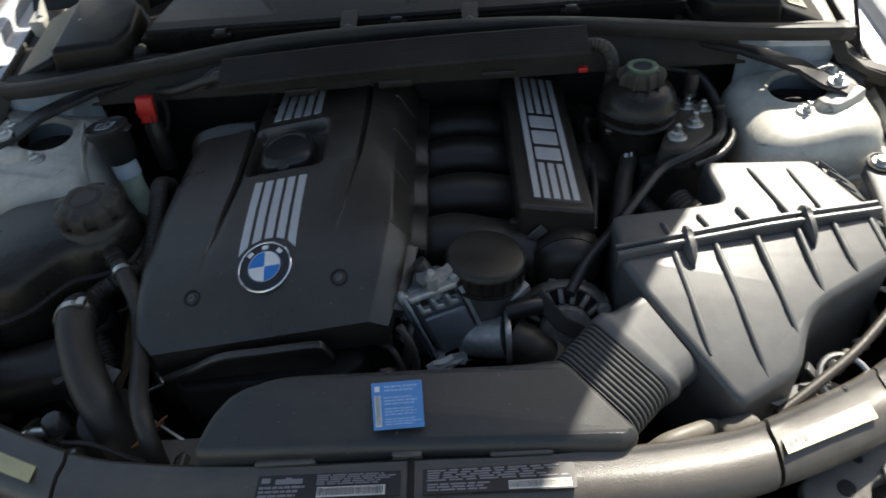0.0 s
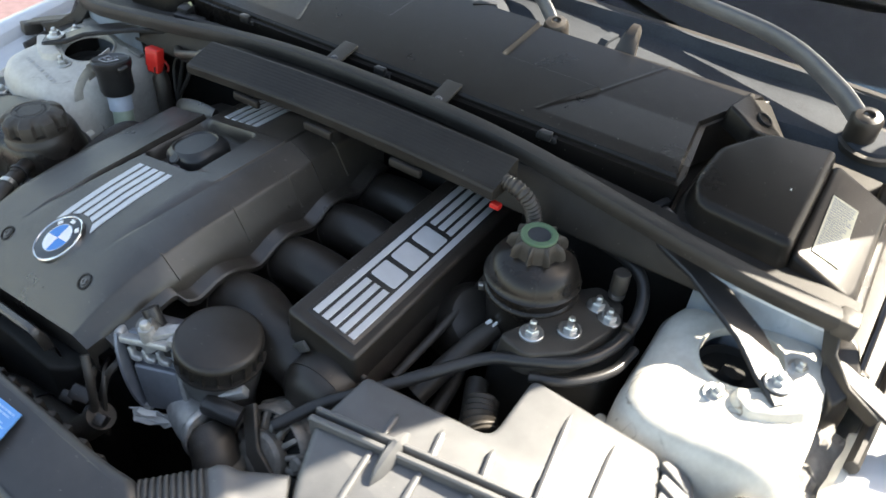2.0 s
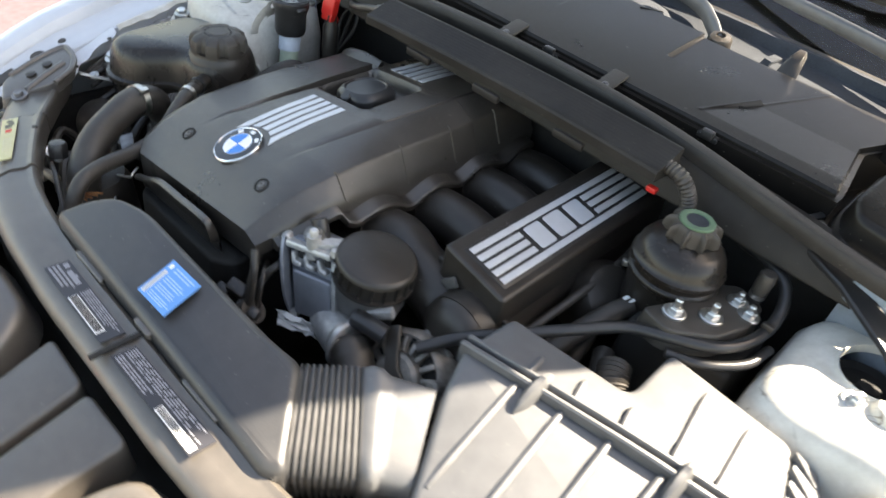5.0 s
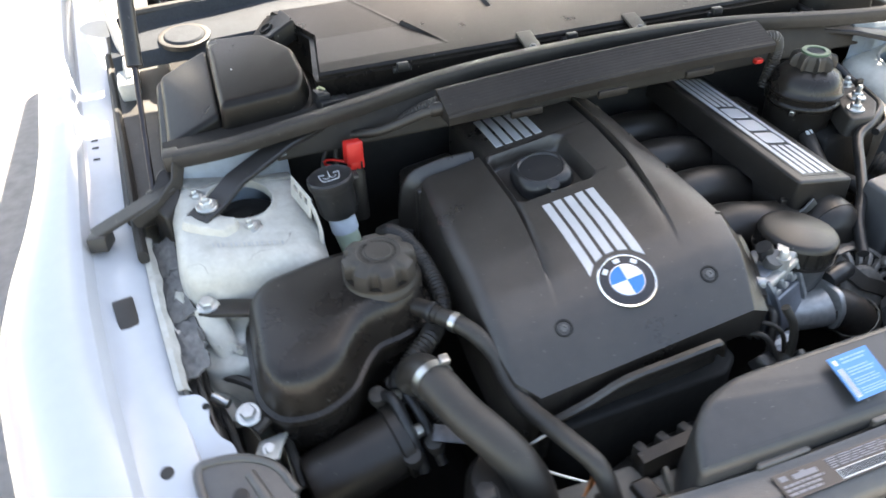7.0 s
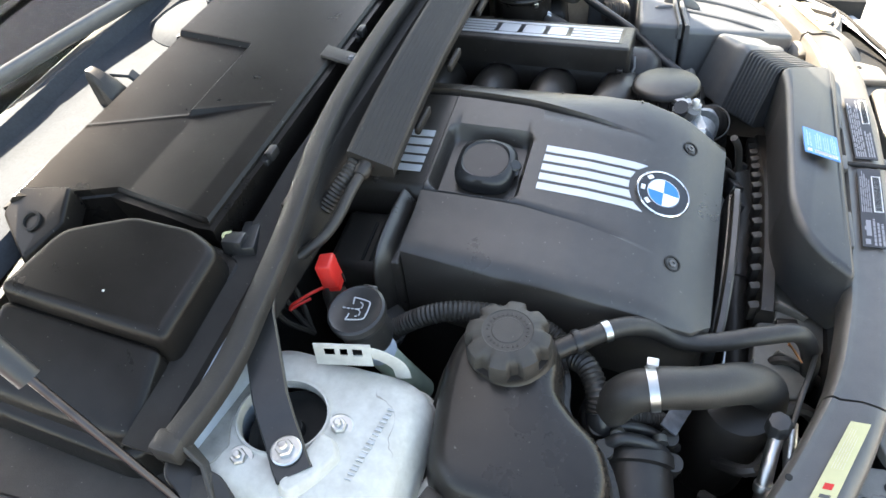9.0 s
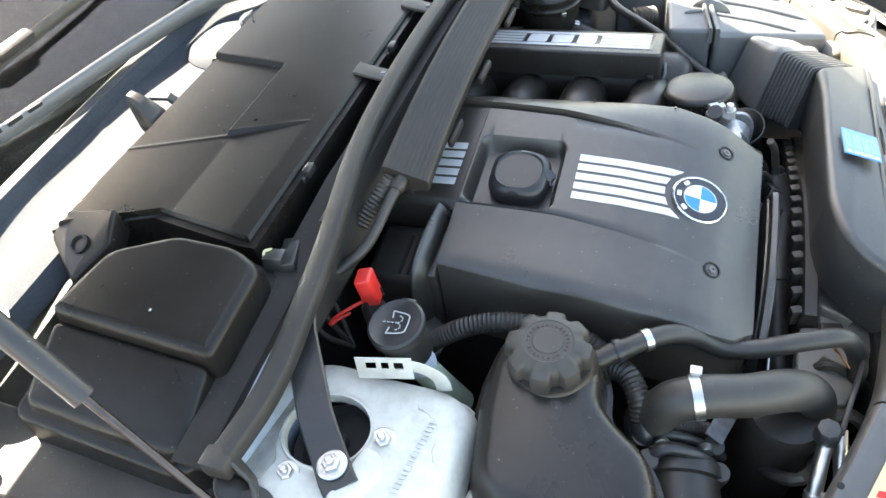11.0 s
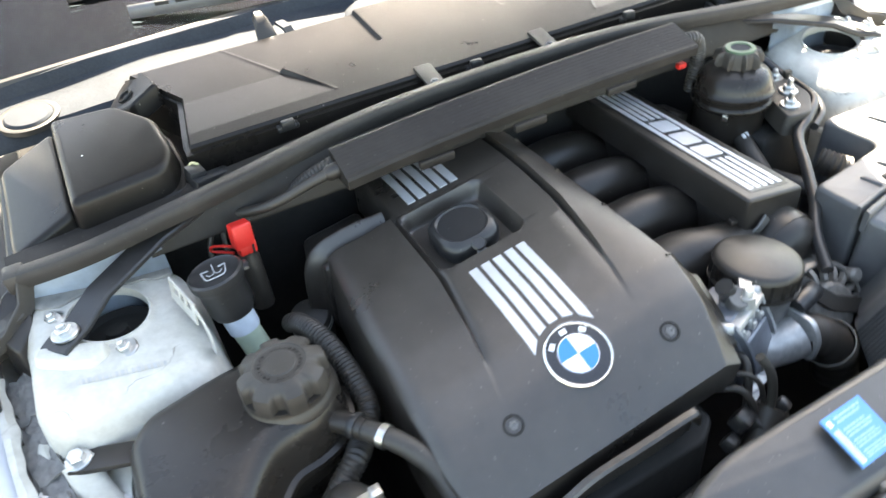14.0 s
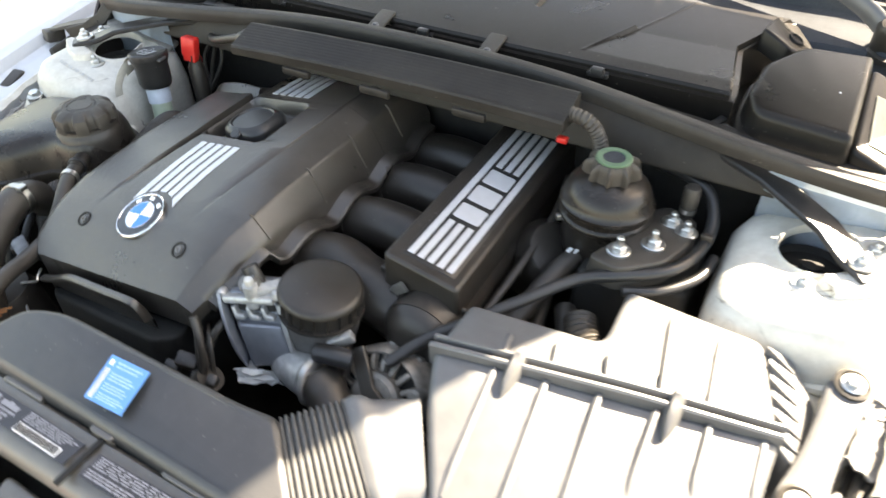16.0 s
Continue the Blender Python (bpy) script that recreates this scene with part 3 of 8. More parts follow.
def strut_tower(s):
    """White suspension turret with its round opening, studs and wavy sealer skirt."""
    cx, cy = s * 0.575, -0.025
    bm = bmesh.new()

    def ring(hx, hy0, hy1, z, r, tilt=1.0):
        o = rounded([(cx - hx, cy - hy0), (cx + hx, cy - hy0), (cx + hx, cy + hy1), (cx - hx, cy + hy1)], r, 7)
        return [(p.x, p.y, z + tilt * (0.10 * (p.y - cy) + 0.16 * (abs(p.x) - 0.575))) for p in o]
    rings = [ring(0.095, 0.090, 0.12, 0.60, 0.05, 0.3), ring(0.097, 0.090, 0.125, 0.72, 0.05, 0.6), ring(0.096, 0.084, 0.125, 0.79, 0.05), ring(0.092, 0.079, 0.122, 0.822, 0.05),
             ring(0.085, 0.072, 0.12, 0.838, 0.047), ring(0.074, 0.063, 0.112, 0.846, 0.042), ring(0.060, 0.054, 0.10, 0.849, 0.035)]
    hx, hy = s * 0.5765, 0.025

    def top_z(x, y):
        return 0.849 + 0.10 * (y - cy) + 0.16 * (abs(x) - 0.575)

    def polar(r, count=84):
        """The ring again, at even angles round the opening."""
        out = []
        for k in range(count):
            a = 2 * math.pi * k / count
            d = Vector((math.cos(a), math.sin(a)))
            best = None
            for p, q in zip(r, r[1:] + r[:1]):
                e = Vector((q[0] - p[0], q[1] - p[1]))
                det = e.x * d.y - e.y * d.x
                if abs(det) < 1e-9:
                    continue
                w = Vector((hx - p[0], hy - p[1]))
                u = (w.x * d.y - w.y * d.x) / det
                g = (w.x * e.y - w.y * e.x) / det
                if -1e-6 <= u <= 1 + 1e-6 and g > 0 and (best is None or g > best[0]):
                    best = (g, p[2] + (q[2] - p[2]) * u)
            out.append((hx + d.x * best[0], hy + d.y * best[0], best[1]))
        return out
    rings = [polar(r) for r in rings]
    for i, r in enumerate(rings[1:], 1):
        rings[i] = [(x + 0.0012 * math.sin(37 * y + 11 * z * i), y + 0.0012 * math.sin(41 * x), z + 0.0008 * math.sin(60 * x + 47 * y)) for x, y, z in r]
    for rr, dz in ((0.050, 0.0), (0.0455, 0.0005), (0.0440, 0.0035), (0.0420, 0.0035), (0.0412, 0.001), (0.0410, -0.008)):
        rings.append([(hx + rr * math.cos(2 * math.pi * k / 84), hy + rr * math.sin(2 * math.pi * k / 84), top_z(hx + rr * math.cos(2 * math.pi * k / 84), hy + rr * math.sin(2 * math.pi * k / 84)) + dz) for k in range(84)])
    skin(bm, [[bm.verts.new(p) for p in r] for r in rings], False)
    t = part("strut_tower", bm, PAINT_BAY, car, "white strut turret with a round opening and dusty stains", 50)
    # set close under the rim; its near-black paints the opening's shade
    b2 = bmesh.new()
    lathe(b2, [(0.046, -0.024), (0.044, -0.018), (0.030, -0.030), (0.014, -0.030), (0.012, -0.016), (0.001, -0.015)], (hx, hy, 0.85), (0, 0.1, 1), 28)
    part("strut_top", b2, DEEP, t, "strut bearing, near-black for the shade inside the opening")
    bolt("turret_nut", (s * 0.570, -0.030, 0.846), t, (0.1 * s, -0.1, 1), 0.008, 0.014, stud=0.006)
    bolt("turret_nut", (s * 0.630, 0.041, 0.862), t, (0.1 * s, -0.1, 1), 0.008, 0.013, stud=0.004)
    # pressed pad and clips beneath the brace bolt
    b3 = bmesh.new()
    o = rounded([(s * 0.588, -0.034), (s * 0.604, -0.045), (s * 0.628, -0.036), (s * 0.652, -0.020), (s * 0.646, -0.008), (s * 0.615, -0.014), (s * 0.585, -0.020)], 0.005)
    slab(b3, o, lambda x, y: top_z(x, y) + 0.010, 0.012, 0.003, 0.003)
    part("brace_pad", b3, PAINT_BAY, t, "raised mounting pad")
    # skirt of cracked seam sealer
    b4 = bmesh.new()
    lo, hi = ring(0.102, 0.092, 0.10, 0.775, 0.05), ring(0.098, 0.086, 0.10, 0.790, 0.05)
    pts = []
    for i, (p, q) in enumerate(zip(lo, hi)):
        if p[1] < -0.02:
            k = 0.5 + 0.5 * math.sin(i * 1.7)
            pts.append(Vector(p).lerp(Vector(q), 0.45 + 0.1 * k))
    tube(b4, pts, lambda u: 0.006 + 0.0025 * math.sin(40 * u), 8, 3)
    part("sealer_skirt", b4, SEALER, t, "uneven bead of seam sealer")
    if s > 0:
        return t
    # grimy sealer along the bulkhead seam
    b6 = bmesh.new()
    o = rounded([(-0.500, 0.070), (-0.520, 0.064), (-0.532, 0.069), (-0.545, 0.067), (-0.575, 0.0705), (-0.592, 0.069), (-0.607, 0.064), (-0.622, 0.056), (-0.640, 0.060), (-0.650, 0.068), (-0.644, 0.088), (-0.575, 0.096), (-0.505, 0.098)], 0.003)
    slab(b6, o, lambda x, y: top_z(x, y) + 0.0022 + 0.0008 * math.sin(90 * x), 0.006, 0.0015)
    part("grimy_seam", b6, GRIME, t, "grey grimy sealer along the bulkhead seam")
    # stamped print on the front slope
    b5 = bmesh.new()
    bars(b5, (cx - 0.045, -0.058, top_z(cx - 0.045, -0.058) + 0.0012), (1, -0.10, 0.16 * s), (0, -1, -0.15), 1, 0.0065, 0.004, [[(k * 0.0052, 0.0014 + 0.0012 * (k % 3)) for k in range(17)]])
    part("stamp_print", b5, STAMP, t, "faint grey stamped print")
    return t


for side in (-1, 1):
    fender(side)
    inner_wing(side)
    strut_tower(side)

# white bulkhead strips under the seal, and dark panels added beside the bay
for s in (-1, 1):
    bm = bmesh.new()
    solid_sheet(bm, [[(s * 0.50, 0.080, 0.80), (s * 0.50, 0.080, 0.898), (s * 0.50, 0.086, 0.904), (s * 0.50, 0.115, 0.904)], [(s * 0.55, 0.076, 0.80), (s * 0.55, 0.076, 0.896), (s * 0.55, 0.082, 0.902), (s * 0.55, 0.115, 0.902)],
                     [(s * 0.645, 0.082, 0.80), (s * 0.645, 0.081, 0.888), (s * 0.645, 0.087, 0.894), (s * 0.645, 0.115, 0.894)]], 0.003)
    part("bulkhead_strip", bm, STRIP_SKY_TINT, car, "dirty white bulkhead strip below the seal, sky reflection in its blue tint")
    # added near-black panel, hides the sunlit inside of the wing
    bm = bmesh.new()
    box(bm, (s * 0.655, -0.42, 0.50), (0.016, 0.42, 0.38), None, 0.004)
    part("gap_panel", bm, DEEP, car, "dark panel added to close the gap beside the bay")

# floor of the bay and the firewall, depth shade put into their near-black
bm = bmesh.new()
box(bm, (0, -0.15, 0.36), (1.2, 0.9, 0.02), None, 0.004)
part("undertray", bm, DEEP, car, "grimy undertray, near-black with the deep bay's shade in its colour")
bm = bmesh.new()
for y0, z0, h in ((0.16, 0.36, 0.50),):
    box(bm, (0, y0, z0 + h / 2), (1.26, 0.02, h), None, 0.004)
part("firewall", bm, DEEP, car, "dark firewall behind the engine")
bm = bmesh.new()
solid_sheet(bm, [[(-0.66, y, z) for y, z in ((0.085, 0.87), (0.10, 0.90), (0.13, 0.905), (0.15, 0.875), (0.42, 0.865), (0.52, 0.90))],
                 [(-0.3, y, z) for y, z in ((0.07, 0.88), (0.10, 0.925), (0.135, 0.93), (0.155, 0.88), (0.42, 0.87), (0.52, 0.91))],
                 [(0.3, y, z) for y, z in ((0.07, 0.88), (0.10, 0.925), (0.135, 0.93), (0.155, 0.88), (0.42, 0.87), (0.52, 0.91))],
                 [(0.66, y, z) for y, z in ((0.085, 0.87), (0.10, 0.90), (0.13, 0.905), (0.15, 0.875), (0.42, 0.865), (0.52, 0.90))]], 0.004)
part("scuttle_trough", bm, DUCT, car, "dusty black scuttle trough")

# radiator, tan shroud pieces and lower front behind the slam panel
# near-black colour carries the shade behind the panel
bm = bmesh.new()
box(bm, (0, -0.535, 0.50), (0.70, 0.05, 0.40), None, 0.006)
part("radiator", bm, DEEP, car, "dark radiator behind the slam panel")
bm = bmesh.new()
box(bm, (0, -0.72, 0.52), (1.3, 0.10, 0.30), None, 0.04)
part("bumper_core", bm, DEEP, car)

# bonnet, raised on its rear hinges
REAR, LIFT, LENGTH = Vector((0, 0.55, 1.19)), 88.0, 1.20


def bonnet_point(x, d, up=0.0):
    c, w = math.cos(radians(LIFT)), math.sin(radians(LIFT))
    return (x, REAR.y - d * c + up * w, REAR.z + d * w + up * c)


bm = bmesh.new()
secs = []
for k in range(13):
    d = LENGTH * k / 12
    half = 0.852
    row = []
    for j in range(17):
        u = -1 + 2 * j / 16
        row.append(bonnet_point(u * half, d, 0.035 * (1 - u * u) + 0.03 * math.sin(math.pi * k / 12)))
    low = [bonnet_point(-1 * (-1 + 2 * j / 16) * half * 0.985, d, -0.012) for j in range(17)]
    secs.append(row + low)
loft(bm, secs)
bonnet = part("bonnet", bm, PAINT_WHITE, car, "raised white bonnet", 30)
bm = bmesh.new()
secs = []
for k in range(9):
    d = 0.12 + (LENGTH - 0.24) * k / 8
    half = 0.70 - 0.05 * (k / 8) ** 2
    secs.append([bonnet_point(-half, d, -0.014), bonnet_point(half, d, -0.014), bonnet_point(half, d, -0.024), bonnet_point(-half, d, -0.024)])
loft(bm, secs)
part("insulation_mat", bm, INSULATION, bonnet, "dark felt mat under the bonnet")


def gas_strut(s):
    low, mid = Vector((s * 0.684, 0.063, 0.862)), Vector((s * 0.665, 0.164, 1.011))
    top = low + (mid - low) * 2.5
    g = thing("gas_strut", low, "slim black bonnet gas strut with a bright rod", "gas strut", "bonnet struts")
    bm = bmesh.new()
    tube(bm, [low, low.lerp(mid, 0.5), mid], 0.0038, 12, 2)
    part("rod", bm, ROD, g, "dark chromed rod")
    bm = bmesh.new()
    tube(bm, [mid - (mid - low) * 0.04, mid.lerp(top, 0.5), top], 0.0105, 18, 2)
    part("cylinder", bm, PLASTIC_GLOSS, g, "black painted cylinder")
    bm = bmesh.new()
    lathe(bm, [(0.004, -0.012), (0.009, -0.008), (0.0095, 0.008), (0.004, 0.012)], low, mid - low, 16)
    part("ball_socket", bm, PLASTIC, g)


for side in (-1, 1):
    gas_strut(side)


# ---------------------------------------------------------------- slam panel
def slam_edge(x, rear):
    a = abs(x)
    xs = [0, 0.12, 0.25, 0.33, 0.38, 0.44, 0.50, 0.57, 0.62, 0.665]
    r = [-0.522, -0.521, -0.512, -0.500, -0.484, -0.458, -0.430, -0.385, -0.348, -0.325]
    f = [-0.580, -0.580, -0.573, -0.562, -0.547, -0.526, -0.500, -0.462, -0.435, -0.415]
    return float(np.interp(a, xs, r if rear else f))


def slam_z(x):
    return float(np.interp(abs(x), [0, 0.25, 0.38, 0.5, 0.6, 0.665], [0.779, 0.772, 0.765, 0.756, 0.746, 0.738]))


slam = thing("slam_panel", (0, -0.55, 0.70), "dusty black plastic panel across the front with service labels", "panel")


def slam_piece(x0, x1, lift=0.0, name="panel_section"):
    bm = bmesh.new()
    secs = []
    for x in np.linspace(x0, x1, max(6, int(abs(x1 - x0) / 0.025))):
        r, f, z = slam_edge(x, True), slam_edge(x, False), slam_z(x) + lift
        prof = [(r + 0.004, -0.035), (r + 0.003, -0.006), (r, -0.001), (r - 0.004, 0.002), (r - 0.008, 0.001), (r - 0.012, -0.001), (r * 0.5 + f * 0.5, 0.0015), (f + 0.016, -0.002),
                (f + 0.007, -0.006), (f + 0.001, -0.014), (f, -0.022), (f + 0.002, -0.032), (f + 0.014, -0.034), (r - 0.01, -0.036)]
        secs.append([(x, y, z + dz) for y, dz in prof])
    loft(bm, secs)
    return part(name, bm, SLAM, slam)


slam_piece(-0.3685, 0.3685)
for s in (-1, 1):
    slam_piece(s * 0.3725, s * 0.5135, 0.002)
    slam_piece(s * 0.518, s * 0.665, 0.0)

# lugs on the rear edge and the latch tab in the middle
for x in (-0.125, 0.115):
    bm = bmesh.new()
    slab(bm, rounded([(x - 0.034, -0.524), (x - 0.020, -0.503), (x + 0.020, -0.503), (x + 0.034, -0.524)], 0.006), plane_z((x, -0.51, 0.783), 0, 0.1), 0.012, 0.002)
    part("lug", bm, SLAM, slam)
bm = bmesh.new()
slab(bm, rounded([(-0.016, -0.524), (-0.012, -0.497), (0.012, -0.497), (0.016, -0.524)], 0.005), 0.787, 0.012, 0.0015)
part("latch_tab", bm, SLAM, slam, "small tab with a hole")
bm = bmesh.new()
lathe(bm, [(0.0042, -0.002), (0.0042, 0.0004)], (0, -0.508, 0.7872), (0, 0, 1), 14)
part("tab_hole", bm, DEEP, slam)
bm = bmesh.new()
box(bm, (0.004, -0.551, 0.781), (0.007, 0.058, 0.004), None, 0.001)
part("center_groove", bm, DEEP, slam)

# labels on the slam panel
def flat_label(name, corners, mat, parent, label, thick=0.0008):
    bm = bmesh.new()
    a, b, c = (Vector(corners[i]) for i in (0, 1, 3))
    n = (b - a).cross(c - a).normalized()
    if n.z < 0:
        n = -n
    lo = [bm.verts.new(Vector(p) - n * 0.0005) for p in corners]
    hi = [bm.verts.new(Vector(p) + n * thick) for p in corners]
    skin(bm, [lo, hi])
    return part(name, bm, mat, parent, label, 20)


def print_lines(parent, corners, mat, spec, name="print"):
    """Bars on a label; spec: rows of (u0, v0, u1, v1) in the label's own 0..1 square. Corners: start, along, far, down."""
    a, b, c, d = (Vector(p) for p in corners)
    n = (b - a).cross(d - a).normalized()
    if n.z < 0:
        n = -n
    bm = bmesh.new()
    for u0, v0, u1, v1 in spec:
        q = []
        for u, v in ((u0, v0), (u1, v0), (u1, v1), (u0, v1)):
            q.append(a.lerp(b, u).lerp(d.lerp(c, u), v))
        skin(bm, [[bm.verts.new(p + n * 0.0006) for p in q], [bm.verts.new(p + n * 0.0013) for p in q]])
    return part(name, bm, mat, parent, "", 20)


def text_rows(u0, v0, u1, v1, rows, seed, fill=0.55, words=6):
    rnd = random.Random(seed)
    out, h = [], (v1 - v0) / rows
    for r in range(rows):
        u, end = u0, u1 - (u1 - u0) * rnd.uniform(0.0, 0.25)
        while u < end:
            w = (u1 - u0) / words * rnd.uniform(0.5, 1.2)
            out.append((u, v0 + r * h, min(end, u + w), v0 + r * h + h * fill))
            u += w + (u1 - u0) * 0.025
    return out


def barcode(u0, v0, u1, v1, n, seed):
    rnd = random.Random(seed)
    out, step = [], (u1 - u0) / n
    for k in range(n):
        out.append((u0 + k * step, v0, u0 + k * step + step * rnd.uniform(0.15, 0.45), v1))
    return out


def slam_pt(x, v, lift=0.0025):
    r, f = slam_edge(x, True) - 0.013, slam_edge(x, False) + 0.016
    return (x, r + (f - r) * v, slam_z(x) + lift + 0.0015 * v)


for s in (-1, 1):
    xa, xb = (s * 0.377, s * 0.486) if s > 0 else (s * 0.507, s * 0.397)
    q = [slam_pt(xa, 0.46, 0.0045), slam_pt(xb, 0.46, 0.0045), slam_pt(xb, 0.98, 0.0045), slam_pt(xa, 0.98, 0.0045)]
    lb = flat_label("warning_label", q, LABEL_YELLOW, slam, "faded yellow warning label with symbols")
    for mark in ((0.05, 0.30, 0.09, 0.7), (0.11, 0.2, 0.14, 0.55), (0.165, 0.15, 0.185, 0.8), (0.205, 0.3, 0.24, 0.75)):
        print_lines(lb, q, INK_DARK, [mark], "symbol")
    print_lines(lb, q, LABEL_CREAM, text_rows(0.5, 0.2, 0.95, 0.8, 5, 3, 0.3), "print")
    print_lines(lb, q, RED, [(0.29, 0.28, 0.35, 0.68)], "red_symbol")

q = [slam_pt(-0.150, 0.06), slam_pt(-0.006, 0.06), slam_pt(-0.006, 0.98), slam_pt(-0.150, 0.98)]
lb = flat_label("service_label", q, LABEL_DARK, slam, "dark oil service label with grey print and a bar code")
print_lines(lb, q, INK_GREY, [(0.03, 0.12, 0.09, 0.32), (0.13, 0.18, 0.32, 0.38), (0.20, 0.12, 0.24, 0.2)] + text_rows(0.02, 0.46, 0.36, 0.95, 3, 4) + text_rows(0.42, 0.06, 0.97, 0.5, 5, 5), "print")
print_lines(lb, q, LABEL_WHITE, [(0.43, 0.56, 0.90, 0.95)], "bar_code_field")
print_lines(lb, [Vector(p) + Vector((0, 0, 0.0008)) for p in q], INK_DARK, barcode(0.44, 0.6, 0.89, 0.9, 42, 6), "bar_code")
q = [slam_pt(0.016, 0.06), slam_pt(0.165, 0.06), slam_pt(0.165, 0.98), slam_pt(0.016, 0.98)]
lb = flat_label("service_label", q, LABEL_DARK, slam, "dark service label with grey print and a bar code")
print_lines(lb, q, INK_GREY, text_rows(0.03, 0.06, 0.97, 0.55, 5, 8, words=9) + text_rows(0.03, 0.62, 0.5, 0.95, 3, 9, words=5), "print")
print_lines(lb, q, LABEL_WHITE, [(0.56, 0.62, 0.97, 0.95)], "bar_code_field")
print_lines(lb, [Vector(p) + Vector((0, 0, 0.0008)) for p in q], INK_DARK, barcode(0.57, 0.66, 0.96, 0.9, 40, 7), "bar_code")

# flared outer ends with a raised rim, bolts and studs
for s in (-1, 1):
    ends = [(0.586, -0.372), (0.602, -0.340), (0.630, -0.322), (0.662, -0.316), (0.678, -0.322), (0.672, -0.365), (0.655, -0.415), (0.645, -0.432), (0.598, -0.452)]
    bm = bmesh.new()
    slab(bm, rounded([(s * x, y) for x, y in ends], 0.010, 4), lambda x, y: 0.749 + 0.20 * (y + 0.43), 0.020, 0.003, 0.002)
    part("end_flare", bm, SLAM, slam, "flared dusty end of the panel")
    bm = bmesh.new()
    tube(bm, [(s * x, y, 0.7475 + 0.20 * (y + 0.43)) for x, y in ends[:7]], 0.0050, 10, 5)
    part("end_rim", bm, SLAM, slam, "raised rounded rim")
    bm = bmesh.new()
    tube(bm, [(s * 0.628, -0.340, 0.767), (s * 0.618, -0.366, 0.762), (s * 0.606, -0.394, 0.756), (s * 0.597, -0.412, 0.751)], 0.006, 10, 5, flat=(1.0, 0.8))
    part("end_ridge", bm, SLAM, slam)
    bolt("panel_bolt", (s * 0.586, -0.428, 0.751), slam, (0, -0.2, 1), 0.0075, 0.0125, ALLOY_DARK)
    for x, y in ((0.640, -0.362), (0.630, -0.392)):
        bm = bmesh.new()
        lathe(bm, [(0.008, -0.002), (0.008, 0.002), (0.004, 0.003)], (s * x, y, 0.751 + 0.20 * (y + 0.43)), (0, -0.2, 1), 16)
        part("clip_stud", bm, PLASTIC, slam)
    bm = bmesh.new()
    lathe(bm, [(0.0035, -0.001), (0.0035, 0.0006)], (s * 0.470, -0.449, slam_z(0.47) + 0.004), (0, 0, 1), 12)
    part("pin_hole", bm, DEEP, slam)


